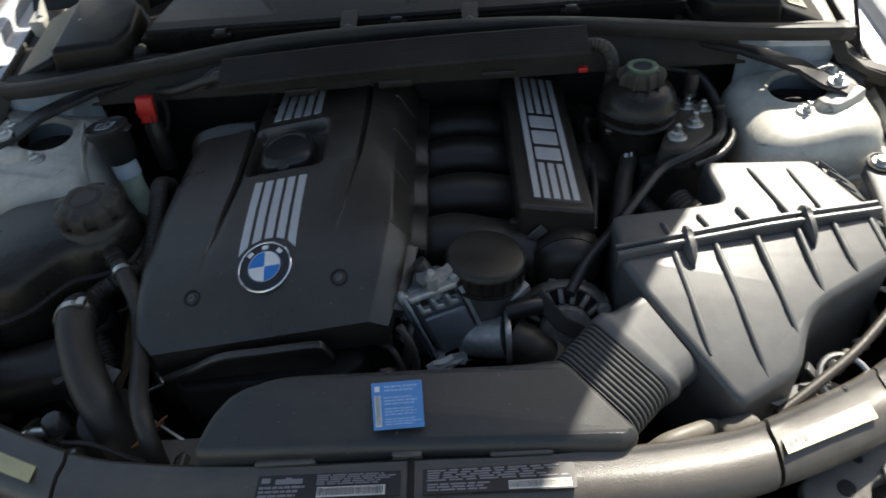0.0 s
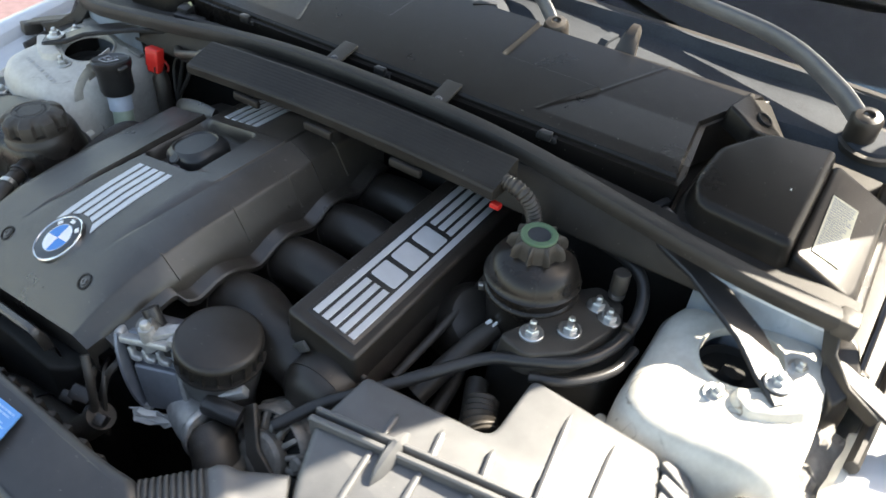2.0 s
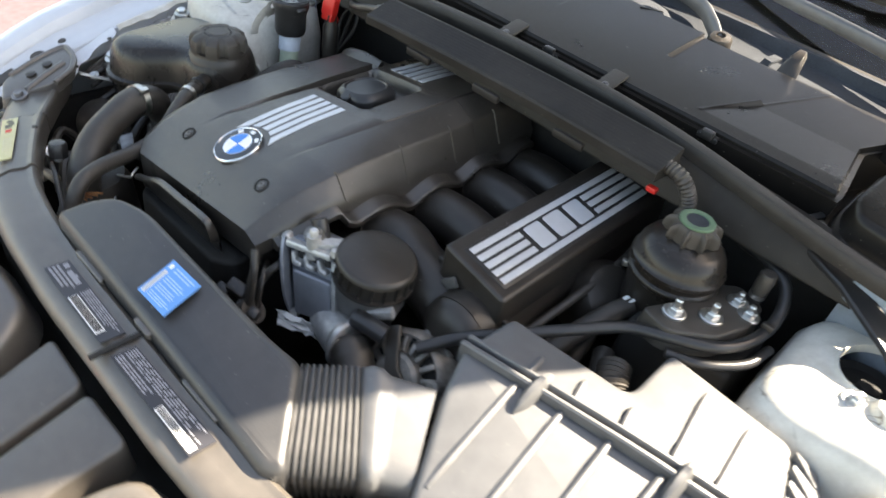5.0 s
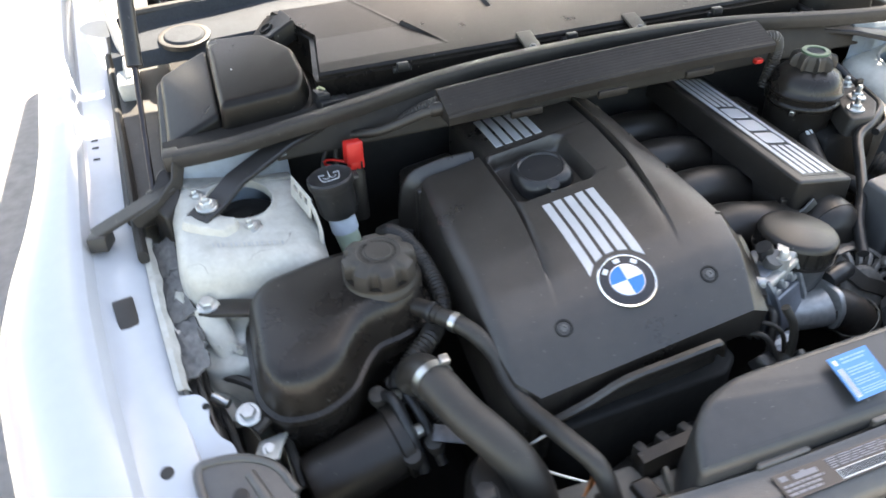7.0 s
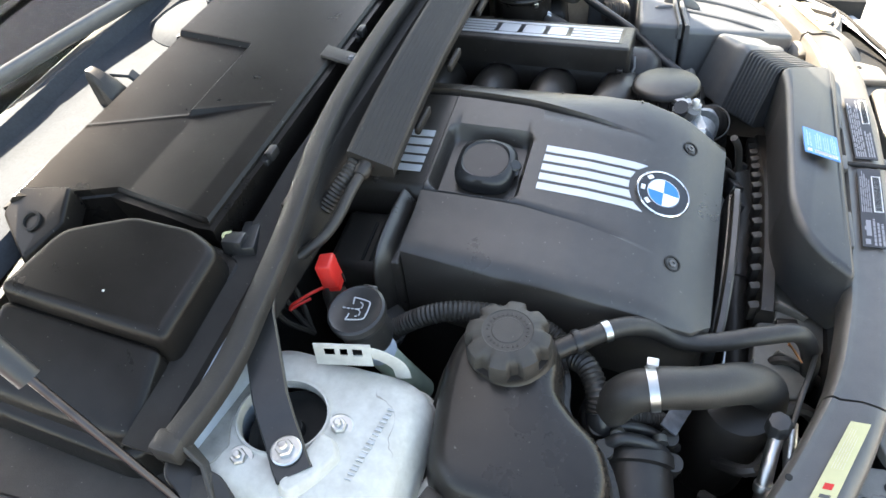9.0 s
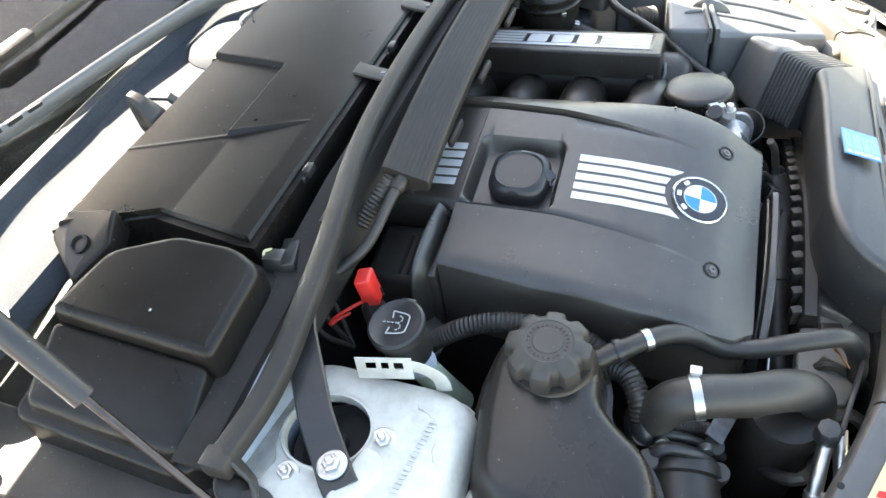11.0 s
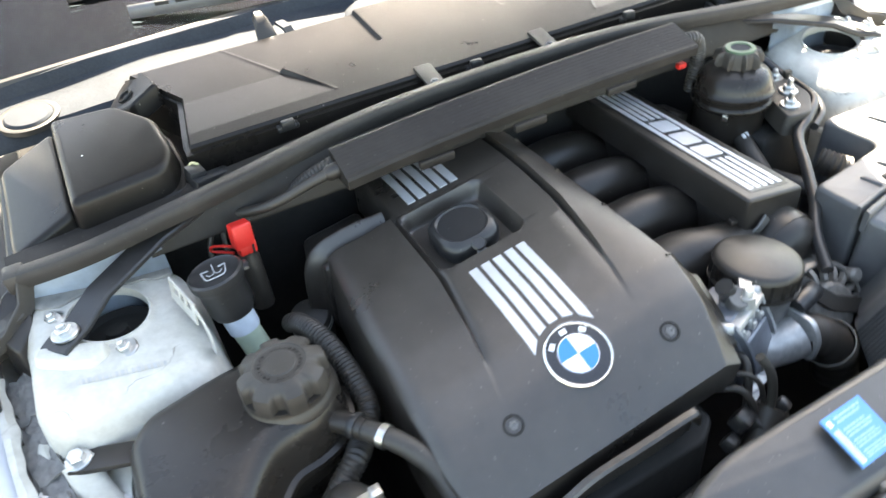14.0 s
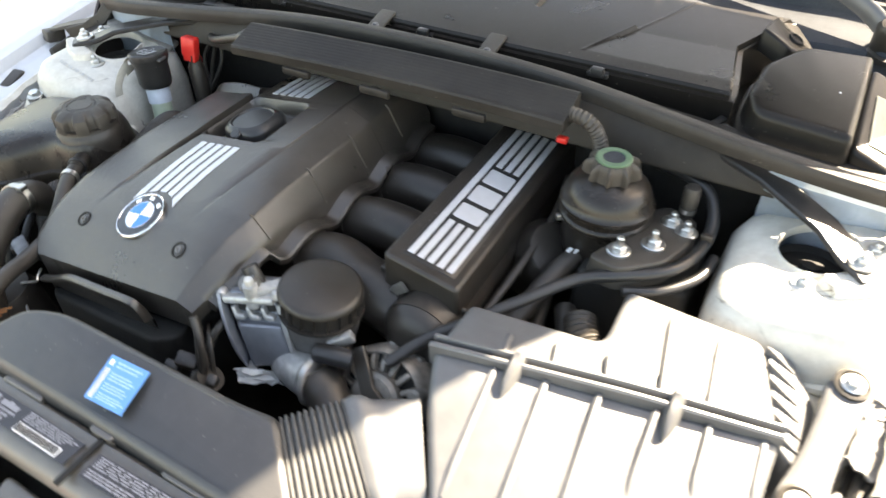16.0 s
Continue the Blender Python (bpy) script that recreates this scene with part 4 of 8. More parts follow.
# ---------------------------------------------------------------- headlamp housings and front braces
def headlamp(s):
    h = thing("headlamp_housing", (s * 0.56, -0.6, 0.55), "dusty grey back of a headlamp with a ribbed cover", "headlamp", "headlamp housings")
    bm = bmesh.new()
    o = rounded([(s * 0.30, -0.575), (s * 0.47, -0.545), (s * 0.60, -0.475), (s * 0.69, -0.44), (s * 0.72, -0.55), (s * 0.66, -0.66), (s * 0.48, -0.72), (s * 0.30, -0.70)], 0.03)
    slab(bm, o, lambda x, y: 0.655 + 0.10 * (y + 0.55) - 0.10 * (abs(x) - 0.5), 0.22, 0.012, 0.01)
    part("housing", bm, DEEP, h)
    # round rear cover with long moulded ribs
    c, n = Vector((s * 0.556, -0.512, 0.683)), Vector((s * -0.15, 0.25, 1)).normalized()
    bm = bmesh.new()
    lathe(bm, [(0.066, -0.04), (0.066, 0.0), (0.063, 0.005), (0.057, 0.007), (0.055, 0.004), (0.001, 0.006)], c, n, 48)
    disc = part("round_cover", bm, LAMP_GREY, h, "round grey lamp cover with ribs")
    u = Vector((s * 0.60, 0.80, 0))
    u = (u - n * u.dot(n)).normalized()
    v = n.cross(u)
    for k in (-1.5, -0.5, 0.5, 1.5):
        off = 0.027 * k
        half = math.sqrt(0.054 ** 2 - off ** 2) * 0.96
        bm = bmesh.new()
        strip(bm, [c + v * off + u * (-half) + n * 0.006, c + v * off + u * half + n * 0.006], 0.014, 0.013, n)
        part("rib", bm, LAMP_GREY, disc)
    # light bracket plate with holes
    def plate(points, z, sy, name, mat, label):
        bm = bmesh.new()
        slab(bm, rounded([(s * x, y) for x, y in points], 0.007), lambda x, y: z + sy * (y + 0.55), 0.012, 0.003, 0.002)
        return part(name, bm, mat, h, label)
    p = plate([(0.528, -0.484), (0.50, -0.474), (0.45, -0.497), (0.408, -0.528), (0.400, -0.575), (0.440, -0.580), (0.472, -0.552), (0.480, -0.530), (0.512, -0.520)], 0.704, 0.15, "bracket", LAMP_GREY, "dusty beige bracket plate with holes")
    for x, y, r in ((0.452, -0.535, 0.009), (0.425, -0.560, 0.006), (0.475, -0.505, 0.005)):
        bm = bmesh.new()
        lathe(bm, [(r, -0.002), (r, 0.0012)], (s * x, y, 0.704 + 0.15 * (y + 0.55)), (0, -0.15, 1), 16)
        part("bracket_hole", bm, DEEP, p)
    bolt("bracket_bolt", (s * 0.505, -0.524, 0.712), h, (0, -0.2, 1), 0.008, 0.012, ALLOY_DARK)
    bm = bmesh.new()
    strip(bm, [(s * 0.520, -0.512, 0.700), (s * 0.505, -0.545, 0.704), (s * 0.478, -0.582, 0.690), (s * 0.470, -0.610, 0.660)], 0.026, 0.006)
    part("strap", bm, LAMP_GREY, h, "grey bent strap")
    p = plate([(0.398, -0.560), (0.372, -0.548), (0.320, -0.586), (0.268, -0.594), (0.272, -0.640), (0.330, -0.660), (0.405, -0.630)], 0.712, 0.25, "bracket", LAMP_GREY, "grey mounting plate with bolt holes")
    for x, y, r in ((0.366, -0.578, 0.008), (0.382, -0.592, 0.004), (0.300, -0.618, 0.009), (0.330, -0.640, 0.005)):
        bm = bmesh.new()
        lathe(bm, [(r, -0.002), (r, 0.0012)], (s * x, y, 0.712 + 0.25 * (y + 0.55)), (0, -0.25, 1), 16)
        part("bracket_hole", bm, DEEP, p)
    bm = bmesh.new()
    box(bm, (s * 0.335, -0.610, 0.704), (0.012, 0.075, 0.012), pose(0, 0, 0, 14, 0, s * 28), 0.003)
    part("stiffener", bm, SLAM, p)
    bolt("bracket_bolt", (s * 0.285, -0.622, 0.696), h, (0, -0.2, 1), 0.008, 0.014, ALLOY_DARK)
    bm = bmesh.new()
    o = rounded([(s * 0.262, -0.586), (s * 0.130, -0.589), (s * 0.100, -0.655), (s * 0.120, -0.715), (s * 0.235, -0.715), (s * 0.268, -0.640)], 0.03)
    slab(bm, o, lambda x, y: 0.752 + 0.30 * (y + 0.585), 0.05, 0.020, 0.01, 5)
    part("air_scoop", bm, SLAM, h, "rounded grey scoop moulding")
    bm = bmesh.new()
    o = rounded([(s * 0.088, -0.586), (s * 0.006, -0.588), (s * 0.006, -0.715), (s * 0.075, -0.715)], 0.012)
    slab(bm, o, lambda x, y: 0.738 + 0.30 * (y + 0.585), 0.05, 0.006, 0.004, 4)
    part("grille_cover", bm, SLAM, h, "flat grey panel beside the scoop")
    bm = bmesh.new()
    tube(bm, [(s * 0.66, -0.43, 0.715), (s * 0.625, -0.50, 0.712), (s * 0.575, -0.575, 0.700), (s * 0.50, -0.640, 0.680), (s * 0.42, -0.700, 0.66)], 0.004, 8, 6)
    part("cable", bm, RUBBER, h)
    bm = bmesh.new()
    tube(bm, [(s * 0.655, -0.44, 0.712), (s * 0.612, -0.51, 0.709), (s * 0.565, -0.58, 0.697), (s * 0.50, -0.645, 0.672)], 0.0025, 8, 6)
    part("cable", bm, NECK_WHITE, h, "thin pale cable")
    for x, y, z in ((0.640, -0.452, 0.712), (0.618, -0.442, 0.706), (0.664, -0.470, 0.700)):
        bm = bmesh.new()
        box(bm, (s * x, y, z), (0.026, 0.018, 0.022), pose(0, 0, 0, 12, 8 * s, s * 35), 0.004)
        part("plug", bm, SLAM, h, "dusty cable plug")


for side in (-1, 1):
    headlamp(side)

# bumper skin ahead of the panel
bm = bmesh.new()
secs = []
for k in range(41):
    x = -0.86 + 1.72 * k / 40
    y = -0.80 + 0.33 * (abs(x) / 0.86) ** 2.6
    secs.append([(x, y + 0.06, 0.655), (x, y + 0.03, 0.66), (x, y, 0.645), (x, y - 0.04, 0.60), (x, y - 0.06, 0.50), (x, y - 0.05, 0.32), (x, y - 0.04, 0.32), (x, y - 0.05, 0.50), (x, y - 0.03, 0.60), (x, y + 0.005, 0.638)])
loft(bm, secs)
part("bumper", bm, PAINT_WHITE, car, "white front bumper skin")

# ---------------------------------------------------------------- front intake duct and bellows
duct = thing("intake_duct", (0.0, -0.48, 0.70), "smooth black air intake duct with a blue sticker", "air duct")
bm = bmesh.new()
o = rounded([(-0.222, -0.517), (0.222, -0.522), (0.238, -0.507), (0.166, -0.435), (0.120, -0.440), (-0.130, -0.440), (-0.178, -0.452), (-0.205, -0.478)],
            [0.012, 0.014, 0.012, 0.012, 0.02, 0.03, 0.03, 0.03], 6)


def duct_z(x, y):
    return 0.823 - 0.34 * max(0.0, -(y + 0.462)) - 2.2 * max(0.0, -(y + 0.495)) ** 2 - 0.25 * max(0.0, x - 0.16) - 0.10 * max(0.0, -x - 0.14)


slab(bm, o, duct_z, 0.10, 0.010, 0.004, 5, True)
part("scoop", bm, SCOOP, duct)
q = [(-0.035, -0.461, 0.8243), (0.0175, -0.459, 0.8243), (0.020, -0.505, 0.8085), (-0.031, -0.507, 0.8085)]
lb = flat_label("sticker", q, BLUE_LABEL, duct, "light blue service sticker with a bar code", 0.0012)
print_lines(lb, q, LABEL_WHITE, [(0.05, 0.28, 0.17, 0.94)], "bar_code_field")
print_lines(lb, [Vector(p) + Vector((0, 0, 0.0008)) for p in q], INK_PALE, [(0.07, 0.3 + 0.03 * k, 0.155, 0.308 + 0.03 * k) for k in range(21)], "bar_code")
print_lines(lb, q, INK_BLUE, text_rows(0.25, 0.08, 0.92, 0.24, 2, 21) + text_rows(0.24, 0.32, 0.95, 0.52, 3, 22) + text_rows(0.24, 0.56, 0.95, 0.74, 3, 23) + text_rows(0.24, 0.78, 0.95, 0.94, 3, 24), "print")
print_lines(lb, q, EMBLEM_WHITE, [(0.06, 0.08, 0.16, 0.2)], "round_mark")

# bellows: square-shouldered rings from the scoop to the airbox
B0, B1 = (Vector((0.163, -0.434, 0.820)), Vector((0.238, -0.507, 0.786))), (Vector((0.206, -0.389, 0.823)), Vector((0.287, -0.458, 0.779)))
B2 = (Vector((0.268, -0.345, 0.815)), Vector((0.325, -0.430, 0.775)))


def bellows_ring(a, b, grow):
    mid, half = (a + b) / 2, (b - a) / 2
    u = half.normalized()
    w = Vector((u.y, -u.x, 0)).normalized()
    up = w.cross(u).normalized()
    if up.z < 0:
        up = -up
    L = half.length + grow
    o2 = rounded([(-L, 0.0 + grow), (-L, -0.10), (L, -0.10), (L, 0.0 + grow)], [0.012, 0.01, 0.01, 0.030], 6)
    return [mid + u * p.x + up * p.y for p in o2]


bm = bmesh.new()
secs = []
for k in range(121):
    t = k / 120
    a, b = B0[0].lerp(B1[0], t), B0[1].lerp(B1[1], t)
    g = math.cos(math.pi * t * 10) ** 2
    secs.append(bellows_ring(a, b, 0.0012 - 0.0034 * (1 - g) ** 3))
loft(bm, secs)
part("bellows", bm, BELLOWS, duct, "ribbed rubber bellows", 60)
bm = bmesh.new()
secs = []
for k in range(9):
    t = k / 8
    a, b = B1[0].lerp(B2[0], t), B1[1].lerp(B2[1], t)
    secs.append(bellows_ring(a, b, 0.004 if k in (1, 2) else 0.0))
loft(bm, secs)
part("collar", bm, PLASTIC_GREY, duct, "grey black plastic collar")

# ---------------------------------------------------------------- airbox
airbox = thing("airbox", (0.43, -0.28, 0.60), "grey black ribbed air filter box with clips, half in sun", "airbox")


def seam_y(x):
    return -0.287 + 0.19 * (x - 0.254)


def air_z(x, y):
    d = y - seam_y(x)
    if d >= 0:
        return 0.829 - 0.02 * d - 0.06 * max(0, x - 0.45)
    return 0.826 + 0.22 * d - 0.5 * min(0, d + 0.05) ** 2 - 0.06 * max(0, x - 0.45)


bm = bmesh.new()
o = rounded([(0.256, -0.284), (0.300, -0.276), (0.583, -0.2225), (0.552, -0.112), (0.403, -0.110), (0.405, -0.200), (0.258, -0.216)], [0.009, 0.0, 0.009, 0.014, 0.010, 0.016, 0.009])
slab(bm, o, air_z, 0.16, 0.007, 0.002, 4)
lid = part("rear_shell", bm, PLASTIC_GREY, airbox)
bm = bmesh.new()
o = rounded([(0.252, -0.290), (0.275, -0.344), (0.352, -0.472), (0.428, -0.434), (0.458, -0.366), (0.586, -0.296), (0.588, -0.2265), (0.300, -0.281)], [0.011, 0.011, 0.013, 0.02, 0.035, 0.013, 0.011, 0.0])
slab(bm, o, air_z, 0.15, 0.009, 0.002, 4)
front = part("front_shell", bm, PLASTIC_GREY, airbox)
FRONT_RIBS = ((0.320, 0.332, -0.417), (0.372, 0.388, -0.443), (0.424, 0.434, -0.394), (0.478, 0.480, -0.342), (0.526, 0.530, -0.316), (0.575, 0.578, -0.297))
# seam flange
bm = bmesh.new()
for off, h, w in ((0.0055, 0.007, 0.006), (-0.0055, 0.010, 0.007)):
    secs = []
    for x in np.linspace(0.250, 0.590, 12):
        y = seam_y(x) + off
        z = air_z(x, y)
        secs.append([(x, y - w / 2, z - 0.02), (x, y - w / 2, z + h - 0.002), (x, y - w / 4, z + h), (x, y + w / 4, z + h), (x, y + w / 2, z + h - 0.002), (x, y + w / 2, z - 0.02)])
    loft(bm, secs)
part("seam_flange", bm, PLASTIC_GREY, airbox)


def rib(x0, y0, x1, y1, parent):
    """A low moulded rib that tapers away at its far end."""
    bm = bmesh.new()
    secs = []
    for k in range(15):
        t = k / 14
        x, y = x0 + (x1 - x0) * t, y0 + (y1 - y0) * t
        e = min(1.0, (1 - t) * 5, 0.75 + t * 3) ** 0.6
        w, h = 0.0040 * (0.35 + 0.65 * e), 0.0034 * e
        z = air_z(x, y)
        secs.append([(x - w, y, z - 0.003), (x - w * 0.75, y, z + h * 0.6), (x - w * 0.25, y, z + h), (x + w * 0.25, y, z + h), (x + w * 0.75, y, z + h * 0.6), (x + w, y, z - 0.003)])
    loft(bm, secs)
    part("rib", bm, PLASTIC_GREY, parent)


for x0, x1, y1 in FRONT_RIBS:
    rib(x0, seam_y(x0) - 0.010, x1, y1, front)
for x0, x1, y1 in ((0.320, 0.316, -0.236), (0.372, 0.364, -0.224), (0.424, 0.416, -0.213), (0.476, 0.458, -0.130), (0.520, 0.510, -0.132)):
    rib(x0, seam_y(x0) + 0.010, x1, y1, lid)
# lens-shaped clips across the seam
for cx in (0.339, 0.492):
    bm = bmesh.new()
    secs = []
    for k in range(15):
        t = -1 + 2 * k / 14
        w = 0.0085 * max(0.04, math.cos(t * math.pi / 2)) ** 0.8
        y = seam_y(cx) - 0.008 + 0.031 * t
        z = air_z(cx, y)
        hgt = 0.016 * max(0.0, math.cos(t * math.pi / 2)) ** 0.6
        secs.append([(cx - w, y, z - 0.004), (cx - w * 0.9, y, z + hgt * 0.5), (cx - w * 0.35, y, z + hgt), (cx + w * 0.35, y, z + hgt), (cx + w * 0.9, y, z + hgt * 0.5), (cx + w, y, z - 0.004)])
    loft(bm, secs)
    part("clip", bm, PLASTIC_GREY, airbox, "lens-shaped retaining clip")
# finned side towards the turret
bm = bmesh.new()
o = rounded([(0.585, -0.222), (0.555, -0.114), (0.585, -0.108), (0.618, -0.150), (0.606, -0.232)], 0.006)
slab(bm, o, lambda x, y: 0.818 - 0.55 * (x - 0.56) - 0.0 * y, 0.08, 0.003, 0.002)
part("side_shelf", bm, PLASTIC_GREY, airbox)
for k in range(6):
    y = -0.215 + 0.018 * k
    x0 = 0.583 - 0.28 * (y + 0.222)
    bm = bmesh.new()
    secs = []
    for t in (0.0, 0.5, 1.0):
        x = x0 + 0.032 * t
        z = 0.818 - 0.55 * (x - 0.56)
        secs.append([(x, y - 0.002, z - 0.004), (x, y - 0.0012, z + 0.006 * (1 - t) + 0.0015), (x, y + 0.0012, z + 0.006 * (1 - t) + 0.0015), (x, y + 0.002, z - 0.004)])
    loft(bm, secs)
    part("fin", bm, PLASTIC_GREY, airbox)


def side_arm(s):
    """Flat brace beside the airbox with a bolt at each end."""
    a = thing("support_arm", (s * 0.63, -0.2, 0.76), "grey dusty support arm bolted beside the airbox", "bracket")
    bm = bmesh.new()
    secs = []
    for k in range(21):
        t = k / 20
        p = Vector((s * 0.640, -0.122, 0.815)).lerp(Vector((s * 0.616, -0.272, 0.785)), t)
        w = 0.023 - 0.006 * math.sin(math.pi * t)
        if k in (0, 20):
            w *= 0.55
        secs.append([p + Vector((-w, 0, -0.012)), p + Vector((-w * 0.95, 0, 0.001)), p + Vector((-w * 0.8, 0, 0.003)), p + Vector((w * 0.8, 0, 0.003)), p + Vector((w * 0.95, 0, 0.001)), p + Vector((w, 0, -0.012))])
    loft(bm, secs)
    part("arm", bm, PLASTIC_GREY, a)
    for p in ((s * 0.639, -0.127, 0.8175), (s * 0.616, -0.267, 0.789)):
        bm = bmesh.new()
        lathe(bm, [(0.018, -0.002), (0.018, 0.003), (0.015, 0.004), (0.013, 0.001), (0.002, 0.001)], p, (0, -0.2, 1), 28)
        part("grommet", bm, RUBBER, a, "black rubber grommet")
        bolt("bolt", (p[0], p[1], p[2] + 0.002), a, (0, -0.2, 1), 0.008, 0.012)


side_arm(1)

# ---------------------------------------------------------------- engine block and cover
block = thing("engine_block", (-0.17, -0.1, 0.40), "grimy engine block, near-black with the shade below the cover in its colour", "engine")
# shade below the cover is put into the block's near-black
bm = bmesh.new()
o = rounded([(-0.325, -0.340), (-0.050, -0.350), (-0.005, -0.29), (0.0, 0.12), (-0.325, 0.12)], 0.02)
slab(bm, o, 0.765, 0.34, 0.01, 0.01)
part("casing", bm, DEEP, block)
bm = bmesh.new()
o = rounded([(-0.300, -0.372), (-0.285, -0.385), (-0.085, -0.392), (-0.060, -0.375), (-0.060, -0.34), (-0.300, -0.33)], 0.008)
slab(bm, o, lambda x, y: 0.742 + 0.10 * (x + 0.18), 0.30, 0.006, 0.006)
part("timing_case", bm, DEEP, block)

cover = thing("engine_cover", (-0.17, -0.12, 0.72), "satin black engine cover with silver stripes and a round emblem", "engine cover")
GY = [-0.372, -0.366, -0.345, -0.317, -0.293, -0.256, -0.2, -0.143, -0.1, 0.0, 0.06, 0.13]
GZ = [-0.070, -0.066, -0.050, -0.032, -0.0215, -0.0115, -0.004, 0.0, 0.002, 0.004, 0.002, -0.004]
CREASE_Y = [-0.366, -0.31, -0.25, 0.13]


def ease(t):
    t = min(1.0, max(0.0, t))
    return t * t * (3 - 2 * t)


def cover_top(x, y):
    return 0.8625 + 0.148 * (x + 0.173) + float(np.interp(y, GY, GZ))


def left_groove(y):
    return float(np.interp(y, [-0.30, -0.27, -0.21, -0.13], [-0.262, -0.257, -0.248, -0.2395]))


def right_groove(y):
    return float(np.interp(y, [-0.28, -0.264, -0.185, -0.108, -0.03], [-0.093, -0.090, -0.075, -0.064, -0.060]))


def crease_x(y):
    return float(np.interp(y, CREASE_Y, [-0.046, -0.030, -0.020, -0.020]))


REC = (-0.233, -0.117, -0.1235, -0.006)


def valley(d, f):
    """A moulded groove: steep outside (d < 0), easy inside, and a small raised edge beyond it."""
    z = 0.004 * f * max(0.0, 1 + d / 0.03) if d < -0.0022 else 0.0
    if -0.0022 <= d < 0:
        z += f * (0.004 - 0.015 * (1 + d / 0.0022))
    elif 0 <= d <= 0.008:
        z -= 0.011 * f * (1 - d / 0.008)
    return z


def cover_z(x, y):
    xl, xr, xc = left_groove(y), right_groove(y), crease_x(y)
    z = cover_top(min(x, xc), y)
    f = ease((y + 0.31) / 0.26)
    z += valley(x - xl, f) + valley(xr - x, ease((y + 0.29) / 0.24))
    sag = float(np.interp(y, [-0.366, -0.31, -0.25, -0.14, -0.05, 0.05], [0.0, 0.004, 0.007, 0.016, 0.020, 0.020]))
    t = min(1.0, max(0.0, (min(x, xc) + 0.07) / (xc + 0.07)))
    z -= sag * t * t
    if x > xc:
        foot = float(np.interp(y, [-0.366, -0.31, -0.27, -0.23, -0.16, 0.13], [0.806, 0.828, 0.842, 0.836, 0.824, 0.824]))
        z += (min(foot, z - 0.006) - z) * min(1.0, (x - xc) / 0.022)
    xs = -0.324 + float(np.interp(y, [-0.25, -0.12, 0], [0.0, 0.006, 0.012]))
    if x < xs:
        d = min(0.024, xs - x)
        z -= 0.026 - math.sqrt(max(0.0, 0.026 ** 2 - d ** 2))
    # rounded rectangular recess for the oil cap
    cx, cy, hx, hy, r = (REC[0] + REC[1]) / 2, (REC[2] + REC[3]) / 2, (REC[1] - REC[0]) / 2, (REC[3] - REC[2]) / 2, 0.014
    qx, qy = abs(x - cx) - hx + r, abs(y - cy) - hy + r
    sd = math.hypot(max(qx, 0), max(qy, 0)) + min(max(qx, qy), 0.0) - r
    return z - 0.022 * ease(-sd / 0.009)


def cover_columns(y):
    xl, xr, xc = left_groove(y), right_groove(y), crease_x(y)
    left = float(np.interp(y, [-0.38, -0.366, -0.345, -0.32, -0.25, -0.12, 0], [0.040, 0.034, 0.012, 0.006, 0.004, 0.009, 0.019]))
    edge = [-0.348, -0.3465, -0.344, -0.340, -0.335, -0.330, -0.324, -0.312, -0.300, -0.288]
    cols = [x + left * (-0.275 - x) / 0.073 for x in edge]
    a = cols[-1]
    cols += [a + (xl - 0.004 - a) * k / 3 for k in (1, 2, 3)]
    cols += [xl - 0.0022, xl, xl + 0.003, xl + 0.008 if xl < -0.243 else xl + 0.0055]
    cols += [REC[0], REC[0] + 0.003, REC[0] + 0.006, REC[0] + 0.009, REC[0] + 0.013, REC[0] + 0.018]
    cols += [-0.20, -0.175, -0.15]
    cols += [REC[1] - 0.018, REC[1] - 0.013, REC[1] - 0.009, REC[1] - 0.006, REC[1] - 0.003, REC[1]]
    cols += [(REC[1] + xr - 0.008) / 2, xr - 0.008, xr - 0.003, xr, xr + 0.0022, xr + 0.004]
    b = xr + 0.004
    cols += [b + (xc - 0.004 - b) * k / 4 for k in (1, 2, 3, 4)]
    cols += [xc - 0.0015, xc, xc + 0.002, xc + 0.008, xc + 0.015, xc + 0.022]
    return cols


def cover_sheet(ys, first):
    """A stretch of the cover's skin with its hanging edges."""
    bm = bmesh.new()
    grid = [[bm.verts.new((x, y, cover_z(x, y))) for x in cover_columns(y)[first:]] for y in ys]
    n = len(grid[0])
    for a, b in zip(grid, grid[1:]):
        for k in range(n - 1):
            bm.faces.new((a[k], a[k + 1], b[k + 1], b[k]))
    loop = [r[0] for r in grid][::-1] + grid[0][1:] + [r[-1] for r in grid][1:] + grid[-1][::-1][1:-1]
    low = []
    for v in loop:
        drop = 0.11 if v.co.x < -0.28 else (0.02 if v.co.y > -0.36 and v.co.x > -0.06 else 0.045)
        low.append(bm.verts.new((v.co.x - (0.005 if v.co.x < -0.3 else 0), v.co.y + (0.004 if v.co.y < -0.36 else 0), v.co.z - drop)))
    skin(bm, [loop, low], False)
    return bm


ys = sorted(set([round(-0.366 + 0.0072 * k, 4) for k in range(51)] + [REC[2] + d for d in (0.0, 0.003, 0.006, 0.009, 0.013)] + [REC[3] - d for d in (0.0, 0.003, 0.006, 0.009, 0.013)]))
part("shell", cover_sheet([y for y in ys if y < -0.004] + [-0.003], 0), COVER, cover, "", 50)
# rear middle section that carries on under the wiring duct
part("rear_section", cover_sheet([-0.0022 + 0.0165 * k for k in range(9)], 14), COVER, cover, "", 50)
